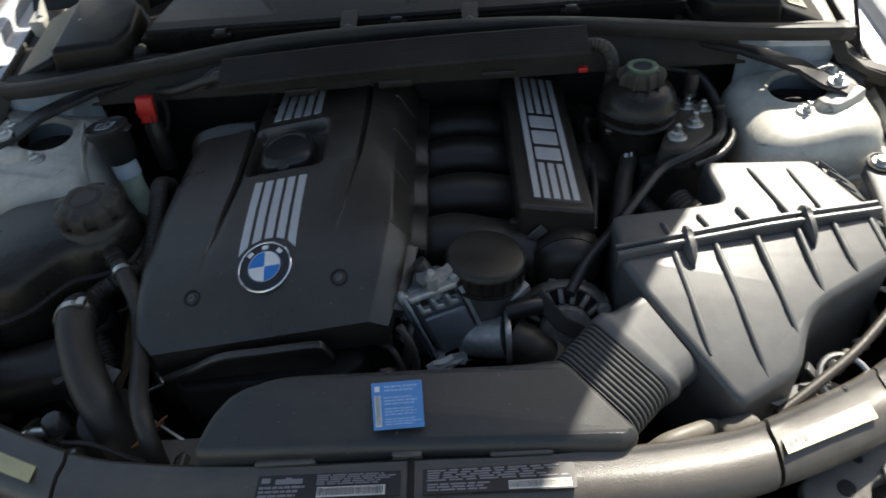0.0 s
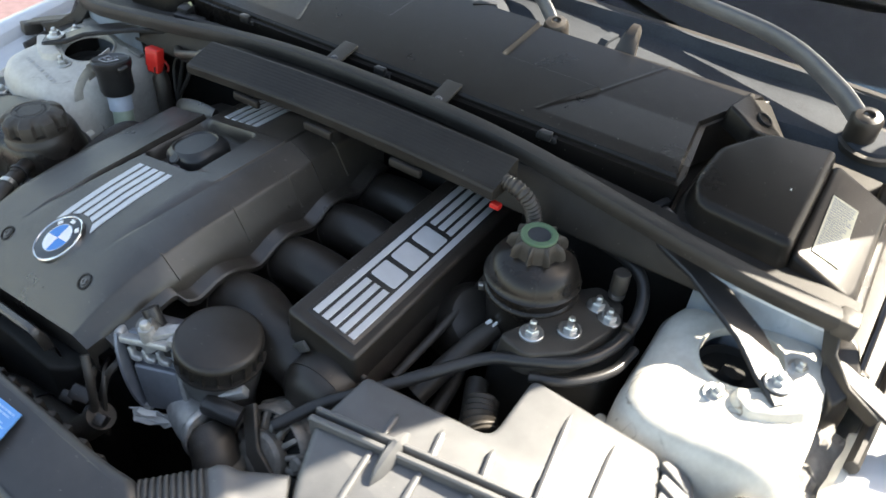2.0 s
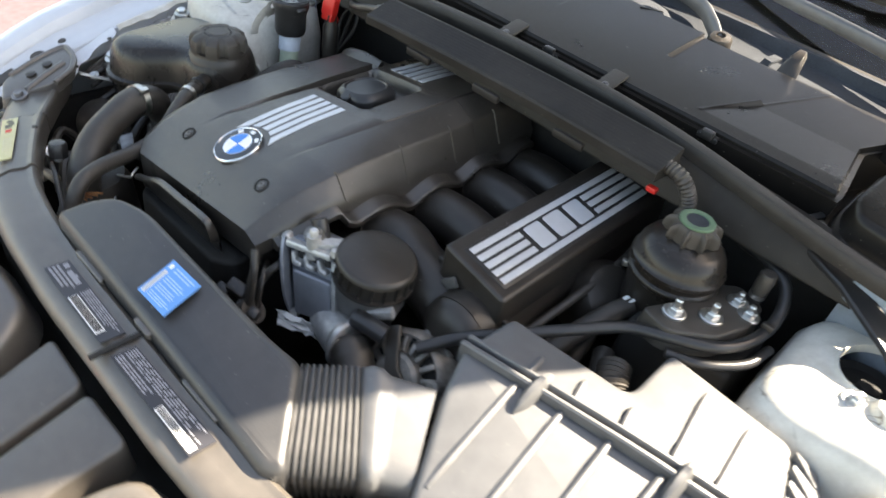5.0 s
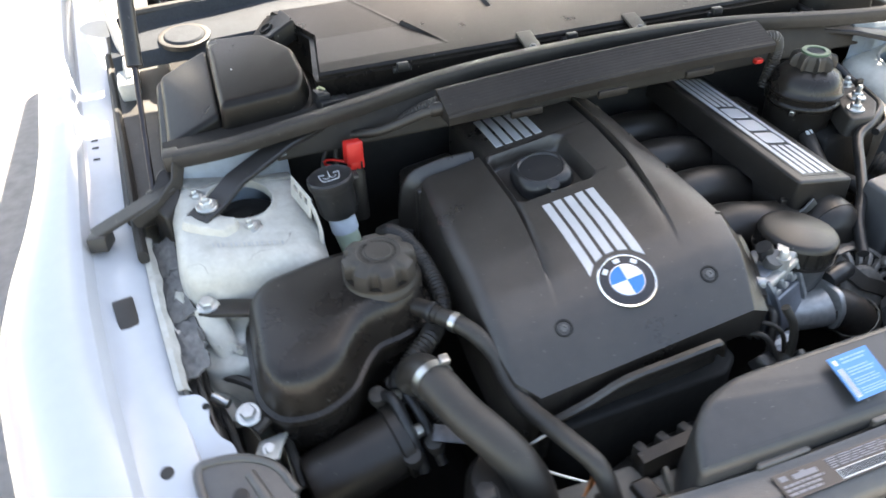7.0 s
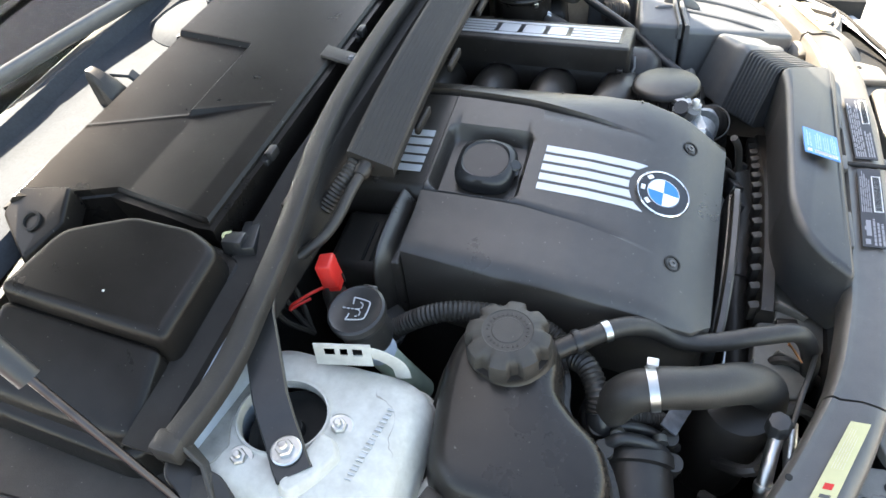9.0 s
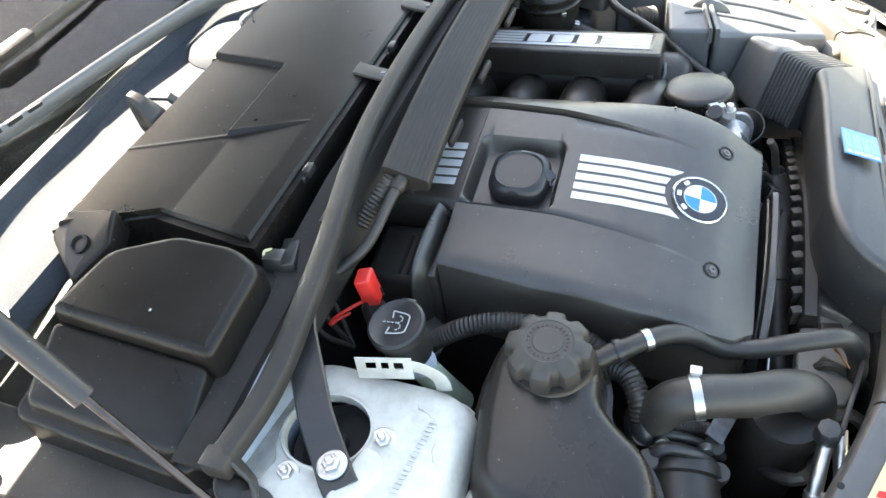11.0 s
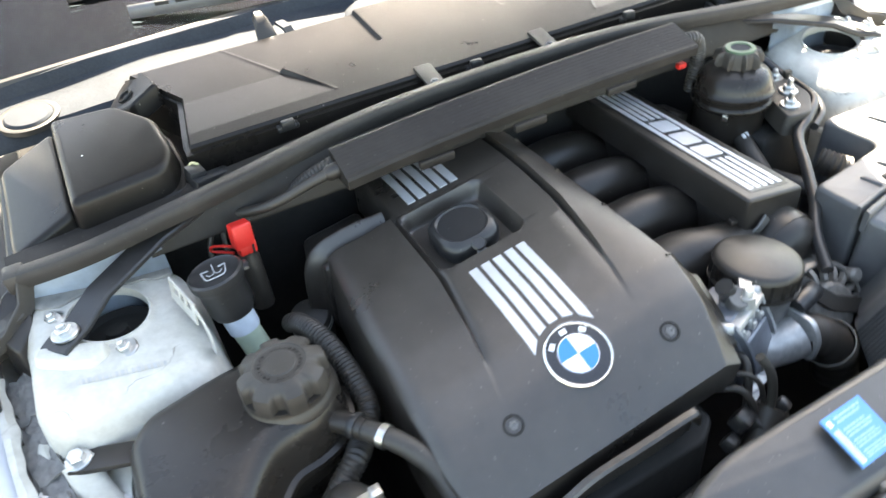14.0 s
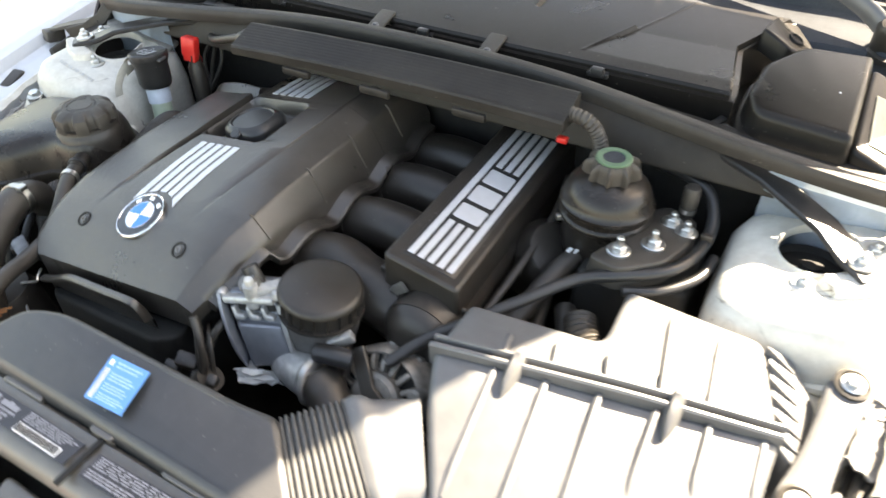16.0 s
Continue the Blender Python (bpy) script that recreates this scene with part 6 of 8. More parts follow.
tube(bm, [(0.258, 0.040, 0.938), (0.285, 0.040, 0.932), (0.302, 0.048, 0.90), (0.303, 0.055, 0.84)], 0.0105, 16, ridges=(0.0055, 0.002))
part("conduit", bm, RUBBER, wd, "corrugated conduit")
bm = bmesh.new()
box(bm, (0.256, 0.034, 0.902), (0.014, 0.010, 0.008), None, 0.002)
part("red_plug", bm, RED, wd, "small red plug")

# ---------------------------------------------------------------- cowl panel, windscreen and wipers
def cowl_y(x, k):
    return k - 0.045 * max(0.0, k - 0.40) / 0.13 * (abs(x) / 0.65) ** 2


bm = bmesh.new()
secs = []
for x in np.linspace(-0.72, 0.72, 49):
    drop = 0.05 * max(0.0, abs(x) - 0.52)
    prof = [(0.375, 0.925), (0.388, 0.944), (0.405, 0.948), (0.43, 0.950), (0.46, 0.952), (0.485, 0.955), (0.497, 0.960), (0.502, 0.971), (0.507, 0.977), (0.515, 0.978), (0.522, 0.966)]
    secs.append([(x, cowl_y(x, y), z - drop + 0.0015 * math.sin(26 * x) * (y < 0.5)) for y, z in prof])
solid_sheet(bm, secs, 0.004)
cowl = part("cowl_panel", bm, COWL_GREY, car, "weathered grey plastic cowl panel in sunlight")
for s in (-1, 1):
    bm = bmesh.new()
    lathe(bm, [(0.033, -0.004), (0.033, 0.004), (0.030, 0.007), (0.001, 0.008)], (s * 0.603, 0.408, 0.943), (0, -0.1, 1), 36)
    part("round_cover", bm, COWL_GREY, cowl, "round plug in the cowl")
    bm = bmesh.new()
    lathe(bm, [(0.042, -0.004), (0.042, 0.0035), (0.040, 0.004), (0.034, 0.0035), (0.033, -0.002)], (s * 0.603, 0.408, 0.943), (0, -0.1, 1), 36)
    part("plug_seat", bm, RUBBER, cowl, "dark ring round the plug")
    # washer jet: a black hooded nozzle
    c = s * 0.247
    bm = bmesh.new()
    secs = []
    for t in np.linspace(0, 1, 7):
        w, y, top = 0.017 * (1 - 0.45 * t), 0.398 + 0.036 * t, 0.962 + 0.036 * (1 - (1 - t) ** 2)
        secs.append([(c - w, y, 0.944), (c - w, y, top - 0.008), (c - w * 0.55, y, top), (c + w * 0.55, y, top), (c + w, y, top - 0.008), (c + w, y, 0.944)])
    loft(bm, secs)
    part("washer_jet", bm, PLASTIC, cowl, "black hooded washer jet")
    bm = bmesh.new()
    strip(bm, [(c - s * 0.040, 0.392, 0.950), (c - s * 0.034, 0.405, 0.972), (c - s * 0.030, 0.430, 0.974)], 0.016, 0.005)
    part("jet_shield", bm, COWL_GREY, cowl, "pale curved shield beside the jet")
# low round dome over the wiper motor with its slotted cap
bm = bmesh.new()
lathe(bm, [(0.072, -0.012), (0.070, 0.002), (0.060, 0.010), (0.040, 0.014), (0.001, 0.015)], (-0.040, 0.415, 0.948), (0, -0.08, 1), 44)
part("motor_dome", bm, COWL_GREY, cowl, "rounded dome over the wiper motor")
bm = bmesh.new()
lathe(bm, [(0.023, -0.010), (0.023, 0.010), (0.020, 0.013), (0.001, 0.014)], (0.004, 0.392, 0.962), (0, -0.08, 1), 32)
cap = part("slotted_cap", bm, COWL_GREY, cowl, "round slotted cap")
bm = bmesh.new()
box(bm, (0.004, 0.392, 0.9755), (0.040, 0.003, 0.0025), pose(0, 0, 0, 0, 0, 35))
part("slot", bm, DEEP, cap)

bm = bmesh.new()
SCREEN = [(0.520, 0.966), (0.75, 1.078), (1.0, 1.185), (1.35, 1.345)]
secs = []
for x in np.linspace(-0.63, 0.63, 29):
    bow = -0.045 * (abs(x) / 0.65) ** 2
    secs.append([(x, y + bow, z) for y, z in SCREEN])
rings = []
for sec in secs:
    pts = [Vector(p) for p in sec]
    rings.append(pts + [p + Vector((0, 0.0025, -0.0045)) for p in pts[::-1]])
loft(bm, rings)
screen = part("windscreen", bm, glass, car, "tinted windscreen glass")
screen.visible_shadow = False
bm = bmesh.new()
pts = []
for x in np.linspace(-0.70, 0.70, 21):
    pts.append((x, 0.522 - 0.045 * (abs(x) / 0.65) ** 2, 0.972))
tube(bm, pts, 0.008, 8, 3)
part("screen_rubber", bm, RUBBER, car, "black rubber below the windscreen")
# printed dark band along the lower edge of the glass
bm = bmesh.new()
secs = []
for x in np.linspace(-0.62, 0.62, 29):
    bow = -0.045 * (abs(x) / 0.65) ** 2
    secs.append([(x, y + bow, z) for y, z in ((0.527, 0.9605), (0.560, 0.9765), (0.562, 0.974), (0.529, 0.958))])
loft(bm, secs)
part("glass_border", bm, EMBLEM_BLACK, screen, "black printed border of the glass")
# cabin behind the glass
bm = bmesh.new()
box(bm, (0, 1.10, 0.90), (1.3, 1.0, 0.06), None, 0.03)
part("dashboard", bm, DASH, car, "dark dashboard top")
bm = bmesh.new()
box(bm, (0, 2.35, 0.75), (1.45, 1.8, 0.9), None, 0.1)
part("cabin", bm, DEEP, car, "dark cabin interior")
bm = bmesh.new()
secs = []
for k in range(13):
    y = 1.25 + 2.0 * k / 12
    z = 1.33 + 0.06 * math.sin(math.pi * k / 12)
    secs.append([(x * 0.6, y, z + 0.03 * (1 - x * x)) for x in np.linspace(-1, 1, 9)])
solid_sheet(bm, secs, 0.02)
part("roof", bm, PAINT_WHITE, car, "white roof")
for s in (-1, 1):
    # added opaque panel, blocks the bright outside seen through the windscreen
    bm = bmesh.new()
    solid_sheet(bm, [[(s * 0.70, 0.62, 0.93), (s * 0.68, 0.64, 1.00)], [(s * 0.72, 1.2, 0.93), (s * 0.62, 1.25, 1.30)], [(s * 0.72, 3.1, 0.93), (s * 0.60, 2.9, 1.32)]], 0.006)
    part("cabin_side_panel", bm, DASH, car, "opaque dark panel added in place of the side window")
    bm = bmesh.new()
    tube(bm, [(s * 0.735, 0.50, 0.945), (s * 0.70, 0.85, 1.12), (s * 0.64, 1.30, 1.33)], 0.035, 12, 6, flat=(1.0, 0.6))
    part("pillar", bm, PAINT_WHITE, car, "white windscreen pillar")
    bm = bmesh.new()
    box(bm, (s * 0.86, 2.2, 0.60), (0.09, 2.2, 0.66), None, 0.03)
    part("door", bm, PAINT_WHITE, car, "white door")
    bm = bmesh.new()
    lathe(bm, [(0.20, -0.10), (0.315, -0.10), (0.325, -0.08), (0.325, 0.08), (0.315, 0.10), (0.20, 0.10)], (s * 0.75, 0.06, 0.325), (1, 0, 0), 48)
    w = part("wheel", bm, RUBBER, car, "black tyre")
    bm = bmesh.new()
    lathe(bm, [(0.03, -0.07), (0.20, -0.09), (0.205, 0.09), (0.03, 0.06)], (s * 0.75, 0.06, 0.325), (1, 0, 0), 40)
    part("rim", bm, ALLOY, w, "alloy rim")


def on_glass(x, y, up=0.008):
    yy = y + 0.045 * (abs(x) / 0.65) ** 2
    return Vector((x, y, float(np.interp(yy, [p[0] for p in SCREEN], [p[1] for p in SCREEN])) + up))


def wiper(pivot, knee, tip, blade_a, blade_b):
    w = thing("wiper", pivot, "thick black wiper arm with its blade along the windscreen", "wiper", "wipers")
    p, k, e = Vector(pivot), Vector(knee), Vector(tip)
    bm = bmesh.new()
    tube(bm, [p, p.lerp(k, 0.35) + Vector((0, 0, 0.010)), k, k.lerp(e, 0.33) + Vector((0, 0, 0.004)), k.lerp(e, 0.7) + Vector((0, 0, 0.002)), e], lambda t: 0.015 - 0.004 * t, 12, 6, flat=(0.55, 1.0))
    arm = part("arm", bm, PLASTIC_GREY, w, "weathered black curved arm")
    d = (e - k).normalized()
    for t in (0.72, 0.79, 0.86):
        bm = bmesh.new()
        q = k.lerp(e, t) + Vector((0, -0.003, 0.0085))
        strip(bm, [q, q + d * 0.022], 0.006, 0.006)
        part("arm_slot", bm, DEEP, arm)
    bm = bmesh.new()
    a, b = Vector(blade_a), Vector(blade_b)
    tube(bm, [a, a.lerp(b, 0.3) + Vector((0, 0, 0.006)), a.lerp(b, 0.7) + Vector((0, 0, 0.006)), b], 0.008, 8, 6, flat=(0.6, 1.2))
    blade = part("blade", bm, RUBBER, w, "black rubber wiper blade")
    bm = bmesh.new()
    box(bm, a.lerp(b, 0.5) + Vector((0, 0, 0.012)), (0.07, 0.018, 0.016), axes((0, -0.4, 1)), 0.004)
    part("blade_clip", bm, PLASTIC, blade)
    bm = bmesh.new()
    lathe(bm, [(0.020, -0.03), (0.020, 0.008), (0.016, 0.014), (0.008, 0.016), (0.007, 0.012), (0.001, 0.012)], p + Vector((0, 0, 0.004)), (0, -0.3, 1), 24)
    part("pivot_cap", bm, PLASTIC, w, "round black pivot cap")


wiper((0.125, 0.415, 0.958), (0.030, 0.490, 0.984), on_glass(-0.42, 0.560, 0.010), on_glass(-0.50, 0.615), on_glass(0.06, 0.640))
wiper((0.585, 0.400, 0.968), (0.440, 0.490, 1.012), on_glass(0.02, 0.605, 0.012), on_glass(-0.02, 0.655), on_glass(0.60, 0.640))


# ---------------------------------------------------------------- strut braces, bracket arms, corner hardware
def strut_brace(s):
    b = thing("strut_brace", (s * 0.6, 0.0, 0.85), "flat black strut brace bolted to the turret", "brace", "strut braces")
    bm = bmesh.new()
    strip(bm, [(s * 0.633, -0.018, 0.866), (s * 0.626, -0.011, 0.868), (s * 0.606, 0.006, 0.870), (s * 0.592, 0.018, 0.876), (s * 0.575, 0.031, 0.884), (s * 0.50, 0.080, 0.897), (s * 0.42, 0.12, 0.902)], 0.034, 0.008)
    part("bar", bm, PLASTIC_GLOSS, b)
    bolt("brace_bolt", (s * 0.617, -0.004, 0.875), b, (0.05 * s, -0.05, 1), 0.0085, 0.0145, STEEL, "bright flanged bolt", stud=0.004)


def bracket_arm(s):
    a = thing("bonnet_bracket", (s * 0.68, 0.06, 0.83), "cranked black bracket between the turret and the wing", "bracket", "bonnet brackets")
    bm = bmesh.new()
    strip(bm, [(s * 0.660, 0.064, 0.874), (s * 0.690, 0.048, 0.868), (s * 0.718, 0.037, 0.862), (s * 0.748, 0.030, 0.853), (s * 0.764, 0.026, 0.848)], 0.026, 0.006)
    part("arm", bm, PLASTIC_DUSTY, a)
    bm = bmesh.new()
    strip(bm, [(s * 0.642, 0.080, 0.902), (s * 0.650, 0.060, 0.880), (s * 0.676, 0.040, 0.862), (s * 0.712, 0.026, 0.852)], 0.020, 0.004, (0.35 * s, 1, 0.2))
    part("side_flange", bm, PLASTIC_DUSTY, a)
    bm = bmesh.new()
    box(bm, (s * 0.757, 0.024, 0.840), (0.024, 0.034, 0.022), pose(0, 0, 0, -8, 0, 12 * s), 0.003)
    part("rubber_block", bm, RUBBER, a, "rubber end block")
    bm = bmesh.new()
    o = rounded([(s * 0.648, 0.095), (s * 0.672, 0.088), (s * 0.690, 0.05), (s * 0.672, 0.02), (s * 0.650, 0.045)], 0.008)
    slab(bm, o, lambda x, y: 0.868 + 0.55 * (y - 0.05), 0.07, 0.004, 0.004)
    part("gusset", bm, PLASTIC, a)
    bm = bmesh.new()
    tube(bm, [(s * 0.672, 0.07, 0.86), (s * 0.684, 0.063, 0.862), (s * 0.70, 0.06, 0.858)], 0.006, 10)
    part("ball_stud", bm, STEEL, a)


def hinge(s):
    h = thing("hinge_arm_set", (s * 0.70, 0.42, 0.90), "black bonnet hinge arm at the rear corner", "hinge", "bonnet hinges")
    bm = bmesh.new()
    tube(bm, [(s * 0.700, 0.36, 0.90), (s * 0.705, 0.42, 0.935), (s * 0.720, 0.50, 1.02), (s * 0.74, 0.57, 1.17)], 0.016, 10, 6, flat=(0.5, 1.2))
    part("arm", bm, PAINT_BAY, h, "white painted hinge arm")
    bm = bmesh.new()
    box(bm, (s * 0.705, 0.40, 0.895), (0.03, 0.12, 0.05), pose(0, 0, 0, 10, 0, 0), 0.006)
    part("base", bm, PAINT_BAY, h, "white painted hinge base")
    bolt("pivot", (s * 0.69, 0.41, 0.92), h, (-s, 0, 0.2), 0.009, 0.013)


for side in (-1, 1):
    strut_brace(side)
    bracket_arm(side)
    hinge(side)


# wiring along the wing rails, taped and uneven
def loom(s):
    l = thing("wiring_loom", (s * 0.67, -0.1, 0.75), "taped black wiring loom along the inner wing", "wiring loom", "wing looms")
    pts = []
    for y in np.linspace(0.06, -0.30, 10):
        x, z = rail(y)
        pts.append((s * (x - 0.050 - 0.012 * math.sin(14 * y)), y, z - 0.032 - 0.02 * max(0, -y)))
    bm = bmesh.new()
    tube(bm, [(p[0] - s * 0.004, p[1], p[2] - 0.004) for p in pts], lambda t: 0.0070 + 0.0010 * math.sin(60 * t), 10, 6)
    part("main_cable", bm, RUBBER, l)
    for j, (r, dx, dz, ph) in enumerate(((0.0045, 0.014, -0.006, 0.0), (0.0032, 0.006, 0.004, 1.5), (0.0038, 0.020, -0.012, 3.0))):
        bm = bmesh.new()
        tube(bm, [(p[0] - s * (dx + 0.005 * math.sin(1.1 * i + ph)), p[1] + 0.004 * math.sin(i + ph), p[2] + dz + 0.006 * math.sin(1.7 * i + ph)) for i, p in enumerate(pts)], r, 8, 5)
        part("branch_cable", bm, RUBBER if j != 1 else SLAM, l)
    bm = bmesh.new()
    tube(bm, [pts[5], (pts[5][0] - s * 0.03, pts[5][1] - 0.02, pts[5][2] - 0.02), (s * 0.60, -0.22, 0.74), (s * 0.58, -0.33, 0.70)], 0.006, 8, 6)
    part("branch_cable", bm, RUBBER, l)
    for k in (2, 6):
        bm = bmesh.new()
        box(bm, pts[k], (0.022, 0.016, 0.020), None, 0.003)
        part("cable_clip", bm, PLASTIC, l)
    bm = bmesh.new()
    tube(bm, [(s * 0.655, -0.218, 0.760), (s * 0.640, -0.232, 0.756)], 0.006, 10, 3)
    part("steel_stub", bm, STEEL, l, "bright steel stub")


for side in (-1, 1):
    loom(side)

# ---------------------------------------------------------------- coolant tank and its hoses
tank = thing("coolant_tank", (-0.49, -0.19, 0.70), "black plastic coolant expansion tank with a ribbed cap", "coolant tank")
TANK = [(-0.600, -0.140), (-0.575, -0.112), (-0.500, -0.100), (-0.440, -0.098), (-0.395, -0.115), (-0.382, -0.160), (-0.392, -0.205), (-0.425, -0.222), (-0.462, -0.224), (-0.484, -0.246), (-0.505, -0.276),
        (-0.545, -0.292), (-0.585, -0.284), (-0.603, -0.250)]


def tank_z(x, y):
    return 0.832 + 0.06 * (x + 0.49) + 0.08 * (y + 0.19)


base_o = rounded(TANK, 0.022, 4)
bm = bmesh.new()
rings = []
for inset, dz in ((0.012, -0.13), (0.002, -0.118), (-0.002, -0.075), (-0.002, -0.062), (-0.0075, -0.060), (-0.0085, -0.056), (-0.0075, -0.052), (-0.002, -0.050), (0.0, -0.040), (0.003, -0.022), (0.007, -0.010), (0.013, -0.003), (0.022, 0.0)):
    rings.append([bm.verts.new((p.x, p.y, tank_z(p.x, p.y) + dz)) for p in offset(base_o, inset)])
skin(bm, rings, False)
for cap_ring in (rings[0][::-1], rings[-1]):
    f = bm.faces.new(cap_ring)
    bmesh.ops.triangulate(bm, faces=[f], ngon_method="EAR_CLIP")
part("body", bm, TANK_BLACK, tank, "", 50)
cc = Vector((-0.435, -0.163, 0.0))
bm = bmesh.new()
lathe(bm, [(0.050, 0.79), (0.050, 0.826), (0.046, 0.834), (0.0445, 0.836), (0.0445, 0.842)], cc, (0, 0, 1), 40)
part("neck", bm, PLASTIC, tank)
bm = bmesh.new()
notch = lambda a: 0.5 + 0.5 * math.tanh(5 * math.cos(8 * a) + 2.2)
lobes = lambda a, i: 1 + (0.17 * notch(a) - 0.06 if i < 4 else 0.12 * notch(a) - 0.04 if i < 6 else 0.0)
lathe(bm, [(0.0405, 0.838), (0.0408, 0.846), (0.0405, 0.854), (0.0392, 0.8595), (0.036, 0.8632), (0.032, 0.8655), (0.0265, 0.8672), (0.0255, 0.8664), (0.0165, 0.8664), (0.0155, 0.8674), (0.001, 0.8674)], cc, (0, 0, 1), 128, lobes)
cap = part("cap", bm, PLASTIC_DUSTY, tank, "ribbed black screw cap", 30)
bm = bmesh.new()
for k in range(26):
    a = 2 * math.pi * k / 26
    if k % 9 != 8:
        box(bm, cc + Vector((0.0205 * math.cos(a), 0.0205 * math.sin(a), 0.8668)), (0.0028, 0.0022, 0.001), pose(0, 0, 0, 0, 0, math.degrees(a)), 0.0)
part("raised_print", bm, PLASTIC, cap, "ring of raised print")
bm = bmesh.new()
box(bm, (-0.620, -0.122, 0.801), (0.066, 0.028, 0.008), pose(0, 0, 0, 0, 2, -18), 0.003)
part("mount_lug", bm, PLASTIC, tank)
bolt("mount_bolt", (-0.642, -0.115, 0.807), tank, (0, -0.1, 1), 0.009, 0.013)
bm = bmesh.new()
box(bm, (-0.606, -0.268, 0.755), (0.030, 0.020, 0.008), pose(0, 0, 0, -15, -10, 30), 0.002)
part("mount_lug", bm, PLASTIC, tank)
bolt("mount_bolt", (-0.620, -0.261, 0.763), tank, (0, -0.3, 1), 0.009, 0.014)
bm = bmesh.new()
tube(bm, [(-0.408, -0.205, 0.805), (-0.395, -0.222, 0.808), (-0.385, -0.238, 0.810)], 0.0115, 14)
part("outlet", bm, PLASTIC, tank)
bm = bmesh.new()
lathe(bm, [(0.013, -0.004), (0.014, 0.0), (0.013, 0.004)], (-0.391, -0.228, 0.809), (0.5, -0.8, 0.1), 18)
part("outlet_ring", bm, PLASTIC_GLOSS, tank)

vent = thing("coolant_hose", (-0.37, -0.26, 0.80), "thin black coolant hose with a bright clamp", "hose")
bm = bmesh.new()
tube(bm, [(-0.388, -0.233, 0.809), (-0.371, -0.257, 0.811), (-0.355, -0.280, 0.806), (-0.342, -0.305, 0.792), (-0.337, -0.335, 0.772), (-0.329, -0.370, 0.768), (-0.310, -0.425, 0.774), (-0.294, -0.462, 0.766), (-0.284, -0.487, 0.715), (-0.28, -0.495, 0.65)], 0.0108, 16, 8)
part("hose", bm, RUBBER, vent)
bm = bmesh.new()
ring_band(bm, (-0.3725, -0.2555, 0.811), (0.55, -0.8, 0.0), 0.0112, 0.008, 0.0012)
part("clamp", bm, STEEL, vent, "bright metal clamp")

big = thing("radiator_hose", (-0.41, -0.33, 0.76), "thick black radiator hose with a bright clamp", "hose")
bm = bmesh.new()
tube(bm, [(-0.432, -0.262, 0.72), (-0.432, -0.272, 0.755), (-0.426, -0.290, 0.783), (-0.418, -0.320, 0.792), (-0.402, -0.360, 0.783), (-0.380, -0.398, 0.772), (-0.362, -0.424, 0.750), (-0.350, -0.440, 0.712), (-0.342, -0.450, 0.62)], 0.0225, 22, 8)
part("hose", bm, RUBBER, big)
bm = bmesh.new()
ring_band(bm, (-0.4205, -0.312, 0.7915), (0.25, -0.95, 0.12), 0.0228, 0.010, 0.0015, 32)
box(bm, (-0.405, -0.308, 0.815), (0.010, 0.012, 0.007), None, 0.001)
part("clamp", bm, STEEL, big, "bright worm clamp")
bm = bmesh.new()
lathe(bm, [(0.0245, -0.012), (0.026, -0.006), (0.026, 0.010), (0.023, 0.014)], (-0.432, -0.266, 0.735), (0, -0.2, 1), 24)
part("quick_fit", bm, PLASTIC_GLOSS, big, "black quick-fit collar")

cor = thing("corrugated_hose", (-0.42, -0.25, 0.75), "corrugated black hose bending down beside the tank", "hose")
bm = bmesh.new()
tube(bm, [(-0.388, -0.222, 0.775), (-0.402, -0.242, 0.780), (-0.424, -0.256, 0.772), (-0.440, -0.262, 0.755)], 0.0135, 16, 8, ridges=(0.005, 0.002))
part("hose", bm, RUBBER, cor)
bm = bmesh.new()
tube(bm, [(-0.438, -0.261, 0.757), (-0.447, -0.265, 0.745), (-0.450, -0.267, 0.725), (-0.450, -0.267, 0.70)], 0.015, 16)
lathe(bm, [(0.017, -0.006), (0.018, 0.0), (0.017, 0.006)], (-0.45, -0.267, 0.718), (0, 0, 1), 20)
part("elbow", bm, PLASTIC_GLOSS, cor)
cor2 = thing("corrugated_hose", (-0.40, -0.04, 0.75), "corrugated black hose curving round the coolant tank", "hose")
bm = bmesh.new()
tube(bm, [(-0.394, -0.010, 0.770), (-0.390, -0.045, 0.797), (-0.380, -0.080, 0.806), (-0.371, -0.120, 0.803), (-0.366, -0.165, 0.793), (-0.368, -0.195, 0.782), (-0.386, -0.221, 0.776)], 0.0125, 16, 10, ridges=(0.005, 0.0016))
part("hose", bm, RUBBER, cor2)
bm = bmesh.new()
lathe(bm, [(0.024, -0.040), (0.026, -0.014), (0.028, -0.012), (0.028, 0.004), (0.026, 0.008), (0.020, 0.010), (0.001, 0.011)], (-0.366, 0.018, 0.738), (-0.18, -0.22, 0.95), 32)
part("end_cap", bm, PLASTIC_DUSTY, cor2, "round black cap with bright rings")
for k in range(2):
    bm = bmesh.new()
    ring_band(bm, Vector((-0.366, 0.018, 0.738)) + Vector((-0.18, -0.22, 0.95)) * (0.006 * k - 0.009), (-0.18, -0.22, 0.95), 0.0278, 0.0018, 0.0008, 32)
    part("ring", bm, CAST_PALE, cor2, "thin bright ring")

